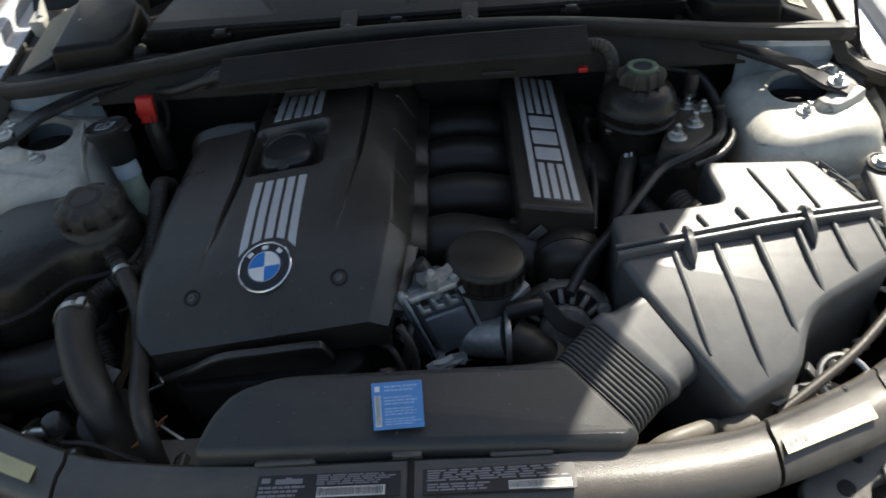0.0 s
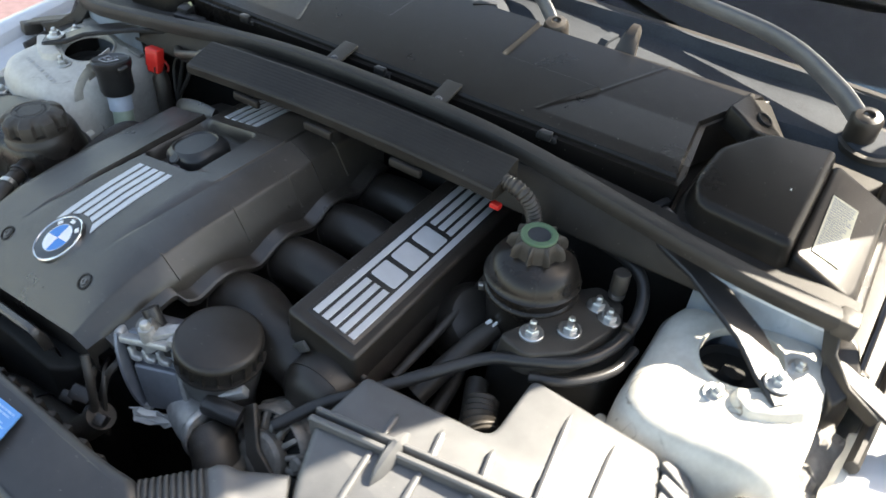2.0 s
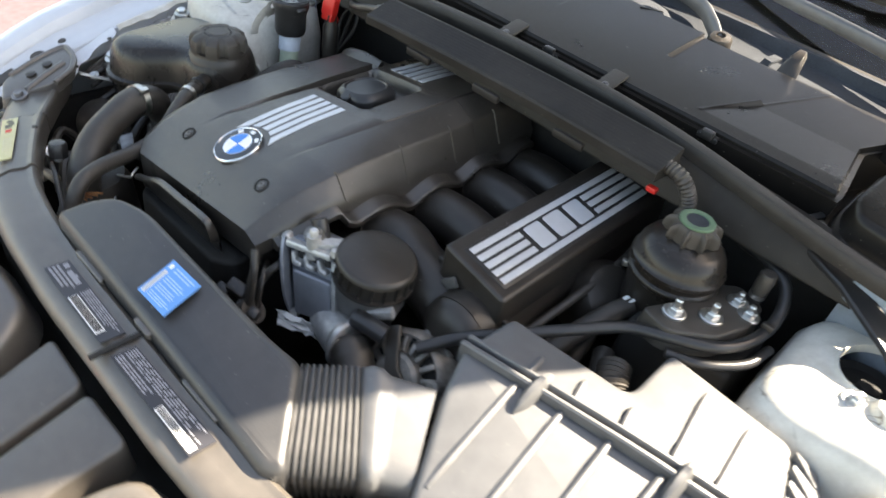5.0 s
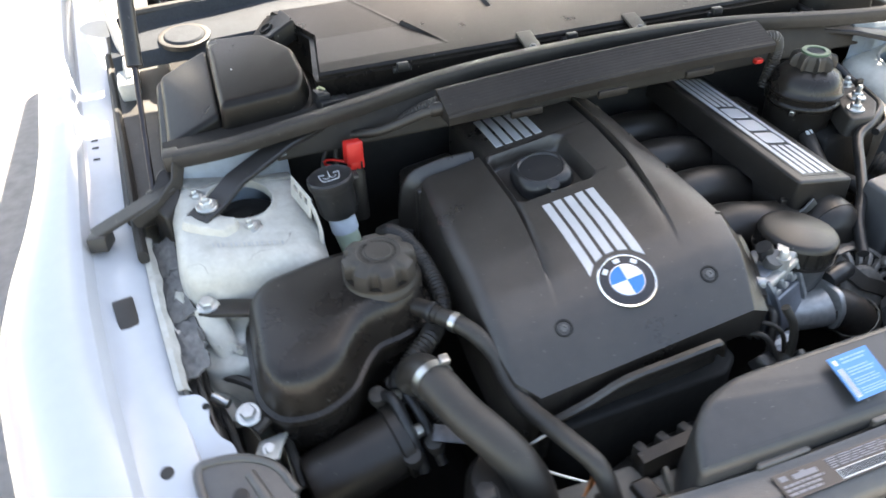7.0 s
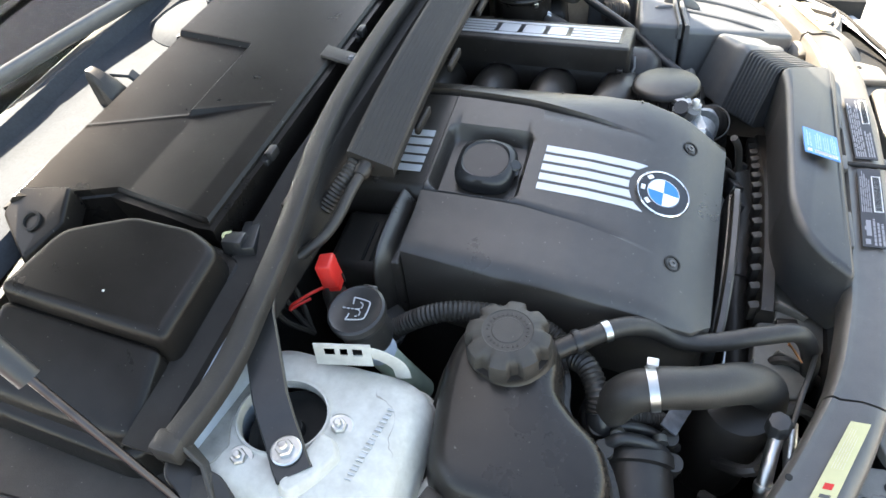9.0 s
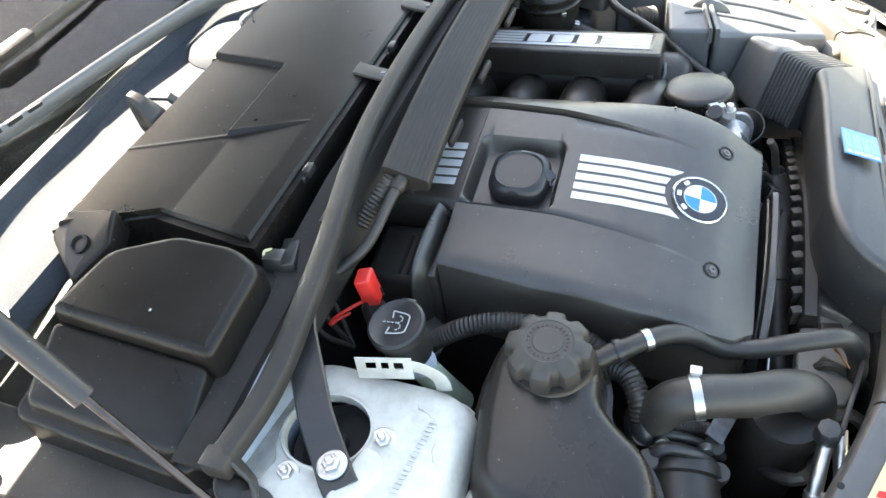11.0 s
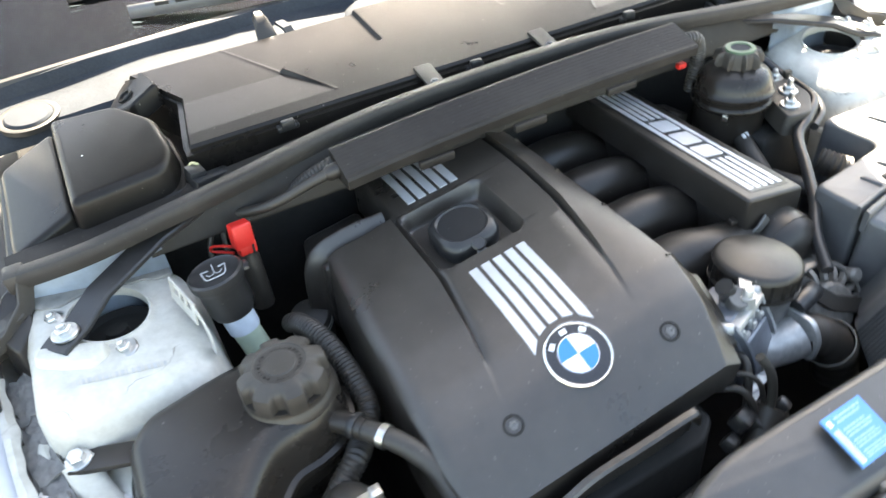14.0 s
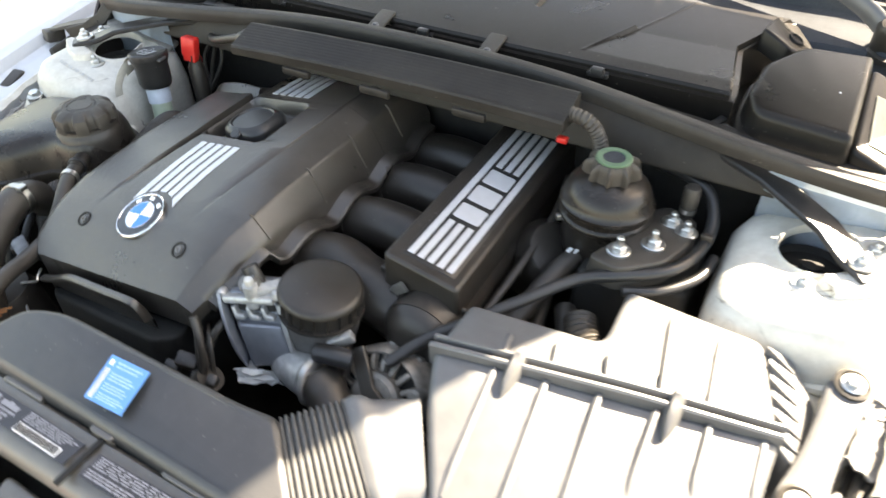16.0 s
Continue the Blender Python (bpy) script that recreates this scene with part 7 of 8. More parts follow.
# ---------------------------------------------------------------- washer filler, slotted tab, red terminal cover
wash = thing("washer_filler", (-0.44, -0.03, 0.70), "black washer filler cap on a pale green neck", "filler cap")
ax = Vector((-0.10, 0.10, 1)).normalized()
top = Vector((-0.457, -0.007, 0.884))
bm = bmesh.new()
lathe(bm, [(0.024, -0.058), (0.027, -0.050), (0.0275, -0.020), (0.030, -0.014), (0.0315, -0.010), (0.0315, -0.002), (0.029, 0.0), (0.027, -0.0015), (0.001, -0.001)], top, ax, 44)
part("cap", bm, PLASTIC_GLOSS, wash)
bm = bmesh.new()
box(bm, top + Vector((0.030, -0.002, -0.006)), (0.016, 0.018, 0.006), None, 0.003)
part("cap_ear", bm, PLASTIC_GLOSS, wash)
bm = bmesh.new()
mm = axes(ax)
def on_cap(*pts):
    return [top + mm @ Vector((-x, -y, 0.0)) for x, y in pts]


edge = [(-0.014, -0.006), (-0.011, 0.012), (-0.004, 0.0145), (0.004, 0.0145), (0.011, 0.012), (0.014, -0.006)]
tube(bm, on_cap(*edge), 0.0008, 6, 3)
tube(bm, on_cap((-0.014, -0.006), (-0.006, -0.0045)), 0.0008, 6, 2)
tube(bm, on_cap((0.006, -0.0045), (0.014, -0.006)), 0.0008, 6, 2)
for k in range(4):
    tube(bm, on_cap((0.0, -0.014 + 0.0048 * k), (0.0, -0.0115 + 0.0048 * k)), 0.0008, 6, 2)
for q in (-1, 1):
    for a0, a1 in ((170, 140), (125, 95), (80, 50), (35, 5)):
        tube(bm, on_cap(*[(q * (0.0045 + 0.0042 * math.cos(radians(180 - a))), 0.002 + 0.0052 * math.sin(radians(a))) for a in np.linspace(a0, a1, 4)]), 0.0007, 6, 2)
part("washer_symbol", bm, INK_PALE, wash, "worn pale screen washer symbol")
bm = bmesh.new()
tube(bm, [top - ax * 0.056, top - ax * 0.085 + Vector((0.001, -0.002, 0))], 0.019, 24, 3)
part("neck_sleeve", bm, NECK_WHITE, wash, "pale blue white sleeve")
bm = bmesh.new()
tube(bm, [top - ax * 0.080, top - ax * 0.12 + Vector((0.004, -0.006, 0)), top - ax * 0.19 + Vector((0.012, -0.02, 0))], 0.0165, 20, 5)
part("neck", bm, FLUID, wash, "pale green translucent neck")

tab = thing("slotted_tab", (-0.497, -0.02, 0.84), "thin white slotted sheet tab standing on the turret", "bracket")
A, B = Vector((-0.507, 0.022, 0.852)), Vector((-0.492, -0.034, 0.846))
along = (B - A).normalized()
up = Vector((0.15, 0.0, 1)).normalized()
bm = bmesh.new()
L = (B - A).length
cells = [(0.0, 0.010), (0.010, 0.021), (0.021, 0.026), (0.026, 0.034), (0.034, 0.039), (0.039, 0.049), (0.049, L)]
thin = along.cross(up).normalized() * 0.0016
for i, (u0, u1) in enumerate(cells):
    spans = ((-0.004, 0.010), (0.010, 0.020), (0.020, 0.026)) if i % 2 else ((-0.004, 0.026),)
    for j, (v0, v1) in enumerate(spans):
        if i % 2 and j == 1:
            continue
        q = [A + along * u0 + up * v0, A + along * u1 + up * v0, A + along * u1 + up * v1, A + along * u0 + up * v1]
        skin(bm, [[bm.verts.new(p) for p in q], [bm.verts.new(p + thin) for p in q]])
bmesh.ops.remove_doubles(bm, verts=bm.verts, dist=0.00005)
part("plate", bm, PAINT_BAY, tab, "", 20)
bm = bmesh.new()
tube(bm, [B + up * 0.016 - along * 0.008, B + up * 0.010 + along * 0.010, B + along * 0.026 - up * 0.004, B + along * 0.030 - up * 0.022], 0.009, 10, 5, flat=(0.12, 1.0))
part("curl", bm, PAINT_BAY, tab)

red = thing("terminal_cover", (-0.412, 0.045, 0.85), "bright red plastic terminal cover with a strap", "terminal cover")
bm = bmesh.new()
box(bm, (-0.412, 0.044, 0.882), (0.025, 0.018, 0.032), pose(0, 0, 0, -8, 6, 12), 0.003, 3)
box(bm, (-0.411, 0.040, 0.866), (0.022, 0.014, 0.016), pose(0, 0, 0, -8, 6, 12), 0.002, 2)
red_cover = part("cover", bm, RED, red)
for dx in (-0.007, 0.0, 0.007):
    bm = bmesh.new()
    box(bm, (-0.411 + dx, 0.0335, 0.864), (0.0022, 0.002, 0.012), pose(0, 0, 0, -8, 6, 12))
    part("grip_slot", bm, DEEP, red_cover)
bm = bmesh.new()
tube(bm, [(-0.418, 0.048, 0.862), (-0.433, 0.062, 0.862), (-0.447, 0.078, 0.856), (-0.448, 0.084, 0.846), (-0.436, 0.080, 0.842), (-0.425, 0.070, 0.842)], 0.0019, 8, 6)
part("strap", bm, RED, red)
bm = bmesh.new()
lathe(bm, [(0.014, 0.77), (0.014, 0.845), (0.011, 0.85), (0.010, 0.868)], (-0.412, 0.046, 0), (0, 0, 1), 20)
part("post", bm, PLASTIC, red)

conn = thing("connector_block", (-0.42, 0.13, 0.88), "black wiring connectors with a yellow tab below the filter housing", "connector")
for i, (x, y, z, sx, sy, sz) in enumerate(((-0.416, 0.128, 0.915, 0.05, 0.02, 0.02), (-0.432, 0.136, 0.925, 0.02, 0.022, 0.02), (-0.40, 0.118, 0.905, 0.022, 0.018, 0.026), (-0.425, 0.120, 0.896, 0.03, 0.02, 0.016))):
    bm = bmesh.new()
    box(bm, (x, y, z), (sx, sy, sz), pose(0, 0, 0, 5 * i, 8, 20 - 8 * i), 0.002)
    part("connector", bm, PLASTIC_GLOSS, conn)
bm = bmesh.new()
tube(bm, [(-0.440, 0.142, 0.930), (-0.432, 0.146, 0.937), (-0.424, 0.142, 0.934)], 0.0016, 6)
part("yellow_tab", bm, LABEL_YELLOW, conn, "small yellow tab")
for k in range(3):
    bm = bmesh.new()
    tube(bm, [(-0.42 + 0.01 * k, 0.125, 0.90), (-0.43 + 0.008 * k, 0.115, 0.87), (-0.45 + 0.02 * k, 0.10, 0.83), (-0.43, 0.08, 0.78)], 0.0035, 8, 5)
    part("wire", bm, RUBBER, conn)
conr = thing("connector_block", (0.43, 0.13, 0.88), "black wiring connectors below the filter housing", "connector")
for x, y, z, sx, sy, sz in ((0.428, 0.120, 0.912, 0.016, 0.045, 0.014), (0.436, 0.110, 0.90, 0.022, 0.028, 0.02), (0.418, 0.135, 0.915, 0.01, 0.05, 0.01)):
    bm = bmesh.new()
    box(bm, (x, y, z), (sx, sy, sz), pose(0, 0, 0, 0, 8, -20), 0.002)
    part("connector", bm, PLASTIC_GLOSS, conr)

# ---------------------------------------------------------------- fluid reservoir, its bracket and pipes
res = thing("fluid_reservoir", (0.334, 0.0, 0.75), "round black fluid reservoir with a green ringed cap", "reservoir")
at = (0.334, 0.0, 0.0)
bm = bmesh.new()
lathe(bm, [(0.046, 0.745), (0.051, 0.80), (0.053, 0.834), (0.0575, 0.838), (0.0585, 0.841), (0.0575, 0.844), (0.055, 0.846), (0.0555, 0.853), (0.0585, 0.856), (0.0585, 0.860), (0.056, 0.862), (0.0545, 0.869), (0.052, 0.876),
           (0.047, 0.884), (0.040, 0.889), (0.031, 0.892), (0.028, 0.894)], at, (0, 0, 1), 56)
part("body", bm, TANK_BLACK, res)
bm = bmesh.new()
fin = lambda a, i: 1 + ((0.10, 0.42, 0.40, 0.30, 0.10)[i - 1] * max(0.0, math.cos(9 * a)) ** 3 if 0 < i < 6 else 0.0)
lathe(bm, [(0.027, 0.888), (0.0265, 0.892), (0.0255, 0.898), (0.0250, 0.908), (0.0245, 0.913), (0.0225, 0.9165), (0.021, 0.917), (0.001, 0.917)], at, (0, 0, 1), 144, fin)
part("cap", bm, PLASTIC_DUSTY, res, "finned black cap", 30)
bm = bmesh.new()
lathe(bm, [(0.0215, 0.9165), (0.0215, 0.919), (0.0205, 0.920), (0.0145, 0.920), (0.0135, 0.919), (0.0135, 0.9165)], at, (0, 0, 1), 40, None, False)
part("green_ring", bm, GREEN, res, "pale green ring")
bm = bmesh.new()
lathe(bm, [(0.0135, 0.9165), (0.0135, 0.9185), (0.001, 0.9185)], at, (0, 0, 1), 30)
part("cap_center", bm, COWL_GREY, res, "grey cap centre")
bm = bmesh.new()
box(bm, (0.288, -0.034, 0.836), (0.012, 0.008, 0.008), pose(0, 0, 0, 0, 0, 35), 0.001)
part("bright_clip", bm, STEEL, res, "bright clip")

plate_r = thing("valve_bracket", (0.40, -0.02, 0.78), "black bracket with bright nuts beside the reservoir", "bracket")
bm = bmesh.new()
o = rounded([(0.345, -0.095), (0.385, -0.102), (0.428, -0.064), (0.445, -0.01), (0.440, 0.045), (0.40, 0.06), (0.38, 0.03), (0.375, -0.03)], 0.012)
slab(bm, o, lambda x, y: 0.842 - 0.12 * max(0, y + 0.03), 0.03, 0.003, 0.004)
part("plate", bm, PLASTIC_DUSTY, plate_r)
for p, st in (((0.375, -0.071, 0.8435), 0.010), ((0.407, -0.041, 0.8435), 0.010), ((0.414, 0.020, 0.836), 0.006), ((0.434, 0.008, 0.837), 0.006)):
    bolt("nut", p, plate_r, (0, 0, 1), 0.0085, 0.014, STEEL, "bright flanged nut", st)
bm = bmesh.new()
lathe(bm, [(0.009, 0.835), (0.009, 0.850), (0.0105, 0.851), (0.0105, 0.874), (0.009, 0.877), (0.001, 0.878)], (0.425, 0.047, 0), (0, 0, 1), 20)
part("rubber_cap", bm, RUBBER, plate_r, "black rubber cap")
bm = bmesh.new()
ring_band(bm, (0.425, 0.047, 0.843), (0, 0, 1), 0.0092, 0.006, 0.0008)
part("steel_ring", bm, STEEL, plate_r)
bm = bmesh.new()
o = rounded([(0.33, -0.08), (0.46, -0.06), (0.46, 0.06), (0.33, 0.05)], 0.01)
slab(bm, o, 0.80, 0.16, 0.01, 0.01)
part("valve_body", bm, DEEP, plate_r, "dark valve block below")

pipe = thing("vacuum_pipe", (0.38, -0.09, 0.80), "thin black pipe looping round the reservoir bracket", "pipe")
bm = bmesh.new()
tube(bm, [(0.195, -0.30, 0.775), (0.225, -0.255, 0.790), (0.262, -0.218, 0.803), (0.300, -0.172, 0.813), (0.345, -0.118, 0.822), (0.385, -0.098, 0.829), (0.430, -0.070, 0.832), (0.452, -0.030, 0.831), (0.460, 0.015, 0.833), (0.456, 0.050, 0.845), (0.440, 0.075, 0.858), (0.41, 0.09, 0.862), (0.37, 0.10, 0.862)],
     0.0075, 14, 8)
part("pipe", bm, PLASTIC_GLOSS, pipe)
bm = bmesh.new()
tube(bm, [(0.395, -0.105, 0.815), (0.435, -0.085, 0.817), (0.466, -0.045, 0.818), (0.474, 0.0, 0.818)], 0.006, 12, 7)
part("pipe", bm, PLASTIC_GLOSS, pipe)
bm = bmesh.new()
box(bm, (0.459, 0.005, 0.836), (0.014, 0.008, 0.018), None, 0.002)
part("pipe_clip", bm, PLASTIC, pipe)

fuel = thing("capped_hose", (0.31, -0.06, 0.76), "black hose end with white marks beside the manifold", "hose")
bm = bmesh.new()
tube(bm, [(0.318, -0.048, 0.793), (0.308, -0.075, 0.786), (0.296, -0.115, 0.772), (0.283, -0.160, 0.75)], 0.0135, 16, 5)
part("hose", bm, RUBBER, fuel)
bm = bmesh.new()
box(bm, (0.312, -0.054, 0.8045), (0.005, 0.008, 0.002), pose(0, 0, 0, 15, 0, -20))
box(bm, (0.3195, -0.053, 0.8045), (0.004, 0.008, 0.002), pose(0, 0, 0, 15, 0, -20))
part("white_mark", bm, LABEL_WHITE, fuel, "white paint marks")

# black throttle housing and parts between manifold and turret
thr = thing("throttle_housing", (0.26, -0.05, 0.65), "dark throttle housing and pipes below the manifold", "throttle")
bm = bmesh.new()
lathe(bm, [(0.046, -0.03), (0.05, 0.0), (0.05, 0.03), (0.04, 0.045), (0.02, 0.05)], (0.262, -0.025, 0.745), (0.6, -0.2, 0.75), 32)
part("housing", bm, PLASTIC, thr)
bm = bmesh.new()
box(bm, (0.268, 0.06, 0.79), (0.03, 0.05, 0.05), pose(0, 0, 0, 0, 20, 10), 0.005)
part("actuator", bm, PLASTIC, thr)
for k, pts in enumerate(([(0.25, 0.10, 0.80), (0.265, 0.02, 0.80), (0.262, -0.08, 0.785), (0.25, -0.16, 0.76)], [(0.28, -0.03, 0.74), (0.30, -0.10, 0.735), (0.31, -0.20, 0.72)], [(0.33, -0.10, 0.75), (0.36, -0.17, 0.74), (0.36, -0.25, 0.70)])):
    bm = bmesh.new()
    tube(bm, pts, 0.006 + 0.004 * k, 10, 6)
    part("hose", bm, RUBBER, thr)
bm = bmesh.new()
tube(bm, [(0.362, -0.145, 0.79), (0.372, -0.165, 0.787), (0.384, -0.178, 0.782)], 0.020, 16, 5, ridges=(0.006, 0.003))
part("corrugated_end", bm, PLASTIC_DUSTY, thr, "corrugated grey hose end")

# ---------------------------------------------------------------- oil filter, alloy housing and front accessories
filt = thing("oil_filter", (0.095, -0.28, 0.68), "black oil filter cap on a cast alloy housing", "oil filter")
ax = Vector((0.10, 0.05, 1)).normalized()
top = Vector((0.094, -0.275, 0.829))
bm = bmesh.new()
flute = lambda a, i: 1 - (0.085 if 3 < i < 6 and math.cos(20 * a) > -0.88 else 0)
lathe(bm, [(0.042, -0.037), (0.0490, -0.036), (0.0508, -0.034), (0.0508, -0.0305), (0.0502, -0.030), (0.0498, -0.0095), (0.0498, -0.009), (0.0490, -0.005), (0.0470, -0.002), (0.043, 0.0), (0.001, 0.0015)], top, ax, 240, flute)
part("cap", bm, PLASTIC, filt, "fluted black cap", 30)
bm = bmesh.new()
lathe(bm, [(0.034, -0.15), (0.038, -0.10), (0.0425, -0.075), (0.0455, -0.060), (0.0465, -0.040), (0.0465, -0.033), (0.041, -0.031)], top, ax, 44)
part("housing", bm, CAST_WARM, filt, "satin grey cast housing")
bm = bmesh.new()
box(bm, (0.132, -0.298, 0.779), (0.032, 0.012, 0.016), pose(0, 0, 0, 10, -20, 35), 0.003)
part("cast_lug", bm, CAST_PALE, filt, "pale cast lug")

hx = thing("cast_bracket", (0.045, -0.345, 0.70), "blue grey cast housing with slots in front of the engine", "engine part")
U0 = Vector((0.054, 0.0205, 0.004)).normalized()
V0 = Vector((-0.037, 0.0145, 0.089))
V0 = (V0 - U0 * V0.dot(U0)).normalized() - 0.20 * U0
N0 = U0.cross(V0).normalized()
R0 = Matrix((U0, V0, N0)).transposed().to_4x4()
T0 = Matrix.Translation((0.0405, -0.327, 0.7745)) @ R0


def plate_in(bm, pts, w0, w1, soft=0.003):
    """A softly edged plate in the housing's own axes."""
    o = rounded(pts, 0.005, 3)
    loft(bm, [[T0 @ Vector((p.x, p.y, w)) for p in offset(o, g)] for w, g in ((w0, 0.0), (w1 - soft, 0.0), (w1 - soft * 0.3, soft * 0.4), (w1, soft))])
    return bm


bm = bmesh.new()
plate_in(bm, [(-0.029, -0.050), (0.030, -0.046), (0.034, 0.030), (0.026, 0.047), (-0.026, 0.050), (-0.032, 0.030)], -0.045, 0.0)
part("body", bm, CAST_GREY, hx)
bm = bmesh.new()
plate_in(bm, [(-0.026, -0.047), (0.027, -0.043), (0.029, 0.010), (-0.026, 0.012)], -0.002, 0.008)
part("lid_plate", bm, CAST_GREY, hx, "smooth blue grey lid")
# hooked ribs and open cells above the lid
for k in range(3):
    u = -0.019 + 0.018 * k
    bm = bmesh.new()
    plate_in(bm, [(u - 0.006, 0.017), (u + 0.007, 0.017), (u + 0.007, 0.024), (u - 0.001, 0.024), (u - 0.001, 0.034), (u - 0.006, 0.034)], -0.001, 0.009, 0.0015)
    part("hooked_rib", bm, CAST_PALE, hx)
    bm = bmesh.new()
    box(bm, T0 @ Vector((u + 0.0045, 0.031, 0.0005)), (0.009, 0.010, 0.003), R0, 0.001)
    part("cell", bm, DEEP, hx)
bm = bmesh.new()
box(bm, T0 @ Vector((0.0, 0.043, 0.001)), (0.062, 0.009, 0.020), R0, 0.003)
box(bm, T0 @ Vector((0.012, 0.050, -0.012)), (0.034, 0.012, 0.022), R0, 0.004)
part("top_flange", bm, CAST_PALE, hx, "pale cast rim")
# upright ear with a bolt beside the engine cover
bm = bmesh.new()
tube(bm, [(0.030, -0.322, 0.806), (0.029, -0.320, 0.822), (0.028, -0.319, 0.836)], 0.0085, 16, 4)
lathe(bm, [(0.0055, 0.0), (0.0055, 0.008), (0.004, 0.010), (0.001, 0.010)], (0.028, -0.319, 0.835), (0, 0, 1), 12)
part("ear", bm, CAST_PALE, hx, "pale cast ear")
bm = bmesh.new()
strip(bm, [(0.030, -0.318, 0.824), (0.050, -0.296, 0.826), (0.062, -0.282, 0.822)], 0.014, 0.008)
part("ear_web", bm, CAST_PALE, hx)
# layered fins down the side that faces the engine
for k in range(4):
    bm = bmesh.new()
    o = 0.0085 * k
    pts = [T0 @ Vector((-0.034 - o * 0.55, v, w - o)) for v, w in ((0.047, 0.002), (0.030, 0.008), (0.0, 0.010), (-0.028, 0.006), (-0.050, -0.004))]
    strip(bm, smooth_path(pts, 4), 0.016, 0.0042, U0)
    part("fin", bm, CAST_GREY, hx)
for u, v, r in ((-0.034, 0.046, 0.0065), (0.032, 0.047, 0.006), (-0.030, -0.050, 0.006), (0.030, -0.046, 0.0055)):
    bm = bmesh.new()
    lathe(bm, [(r, -0.014), (r, 0.003), (r * 0.7, 0.006), (0.001, 0.006)], T0 @ Vector((u, v, 0.0)), N0 + U0 * 0.2, 14)
    part("boss", bm, CAST_PALE, hx)
bm = bmesh.new()
strip(bm, smooth_path([T0 @ Vector((u, v, w)) for u, v, w in ((0.033, 0.036, 0.002), (0.033, 0.0, 0.006), (0.032, -0.028, 0.006), (0.030, -0.047, 0.003))], 4), 0.008, 0.005, U0)
part("side_rim", bm, CAST_PALE, hx, "pale raised rim")
# crumpled pale tag hanging at the foot
bm = bmesh.new()
crumple(bm, (0.041, -0.352, 0.716), (0.052, 0.020, 0.006), 91, 0.0012, 6, R0)
part("torn_tag", bm, LABEL_WHITE, hx, "pale crumpled tag")
for k, pts in enumerate(([(-0.030, -0.345, 0.765), (-0.010, -0.362, 0.776), (0.004, -0.378, 0.760), (0.006, -0.392, 0.700)], [(-0.040, -0.352, 0.760), (-0.022, -0.372, 0.768), (-0.010, -0.388, 0.740), (-0.010, -0.392, 0.69)], [(-0.010, -0.330, 0.775), (0.000, -0.350, 0.785), (-0.006, -0.368, 0.765), (-0.018, -0.388, 0.70)])):
    bm = bmesh.new()
    tube(bm, pts, 0.003 + 0.0008 * k, 10, 6)
    part("cable", bm, RUBBER, hx)
for p, sz in (((-0.030, -0.388, 0.742), (0.026, 0.018, 0.020)), ((-0.012, -0.392, 0.722), (0.020, 0.018, 0.030)), ((0.014, -0.394, 0.735), (0.012, 0.014, 0.034)), ((-0.052, -0.396, 0.728), (0.018, 0.014, 0.016))):
    bm = bmesh.new()
    box(bm, p, sz, pose(0, 0, 0, 25, 15, 20), 0.003)
    part("plug", bm, PLASTIC_GLOSS, hx)
bm = bmesh.new()
tube(bm, [(0.012, -0.300, 0.842), (0.020, -0.302, 0.828), (0.026, -0.300, 0.800)], 0.010, 14, 4)
part("sensor", bm, PLASTIC_GLOSS, hx, "black sensor")
bm = bmesh.new()
lathe(bm, [(0.011, -0.010), (0.012, -0.006), (0.012, 0.006), (0.010, 0.010)], (0.022, -0.312, 0.826), (0.2, 0.4, -0.9), 18)
part("sensor_collar", bm, CAST_WARM, hx)

elb = thing("coolant_elbow", (0.10, -0.35, 0.70), "bright alloy thermostat elbow with a black hose", "pipe")
bm = bmesh.new()
tube(bm, [(0.062, -0.318, 0.728), (0.078, -0.324, 0.730), (0.096, -0.330, 0.734), (0.113, -0.333, 0.738)], lambda t: 0.024 + 0.003 * t, 24, 6)
part("elbow", bm, CAST_PALE, elb)
bm = bmesh.new()
o = rounded([(-0.034, -0.030), (0.030, -0.034), (0.038, 0.0), (0.028, 0.034), (-0.020, 0.036), (-0.036, 0.010)], 0.012, 4)
loft(bm, [[(x, -0.333 + p.x * 0.85, 0.741 + p.y * 0.85) for p in offset(o, g)] for x, g in ((0.112, 0.001), (0.1135, 0.0), (0.1175, 0.0), (0.119, 0.001))])
part("flange", bm, CAST_PALE, elb, "bright thin flange plate")
bm = bmesh.new()
tube(bm, [(0.119, -0.333, 0.738), (0.138, -0.342, 0.731), (0.155, -0.352, 0.718), (0.168, -0.356, 0.695), (0.175, -0.360, 0.66)], 0.0265, 20, 5, ridges=(0.014, 0.0012))
part("hose", bm, RUBBER, elb)
bm = bmesh.new()
ring_band(bm, (0.157, -0.3525, 0.715), (0.6, -0.1, -0.75), 0.0285, 0.012, 0.0016, 30)
part("clamp", bm, TAN, elb, "pale clamp band")
bm = bmesh.new()
tube(bm, [(0.115, -0.322, 0.772), (0.138, -0.318, 0.774), (0.156, -0.312, 0.770)], 0.012, 14, 5)
part("side_pipe", bm, PLASTIC_GLOSS, elb)

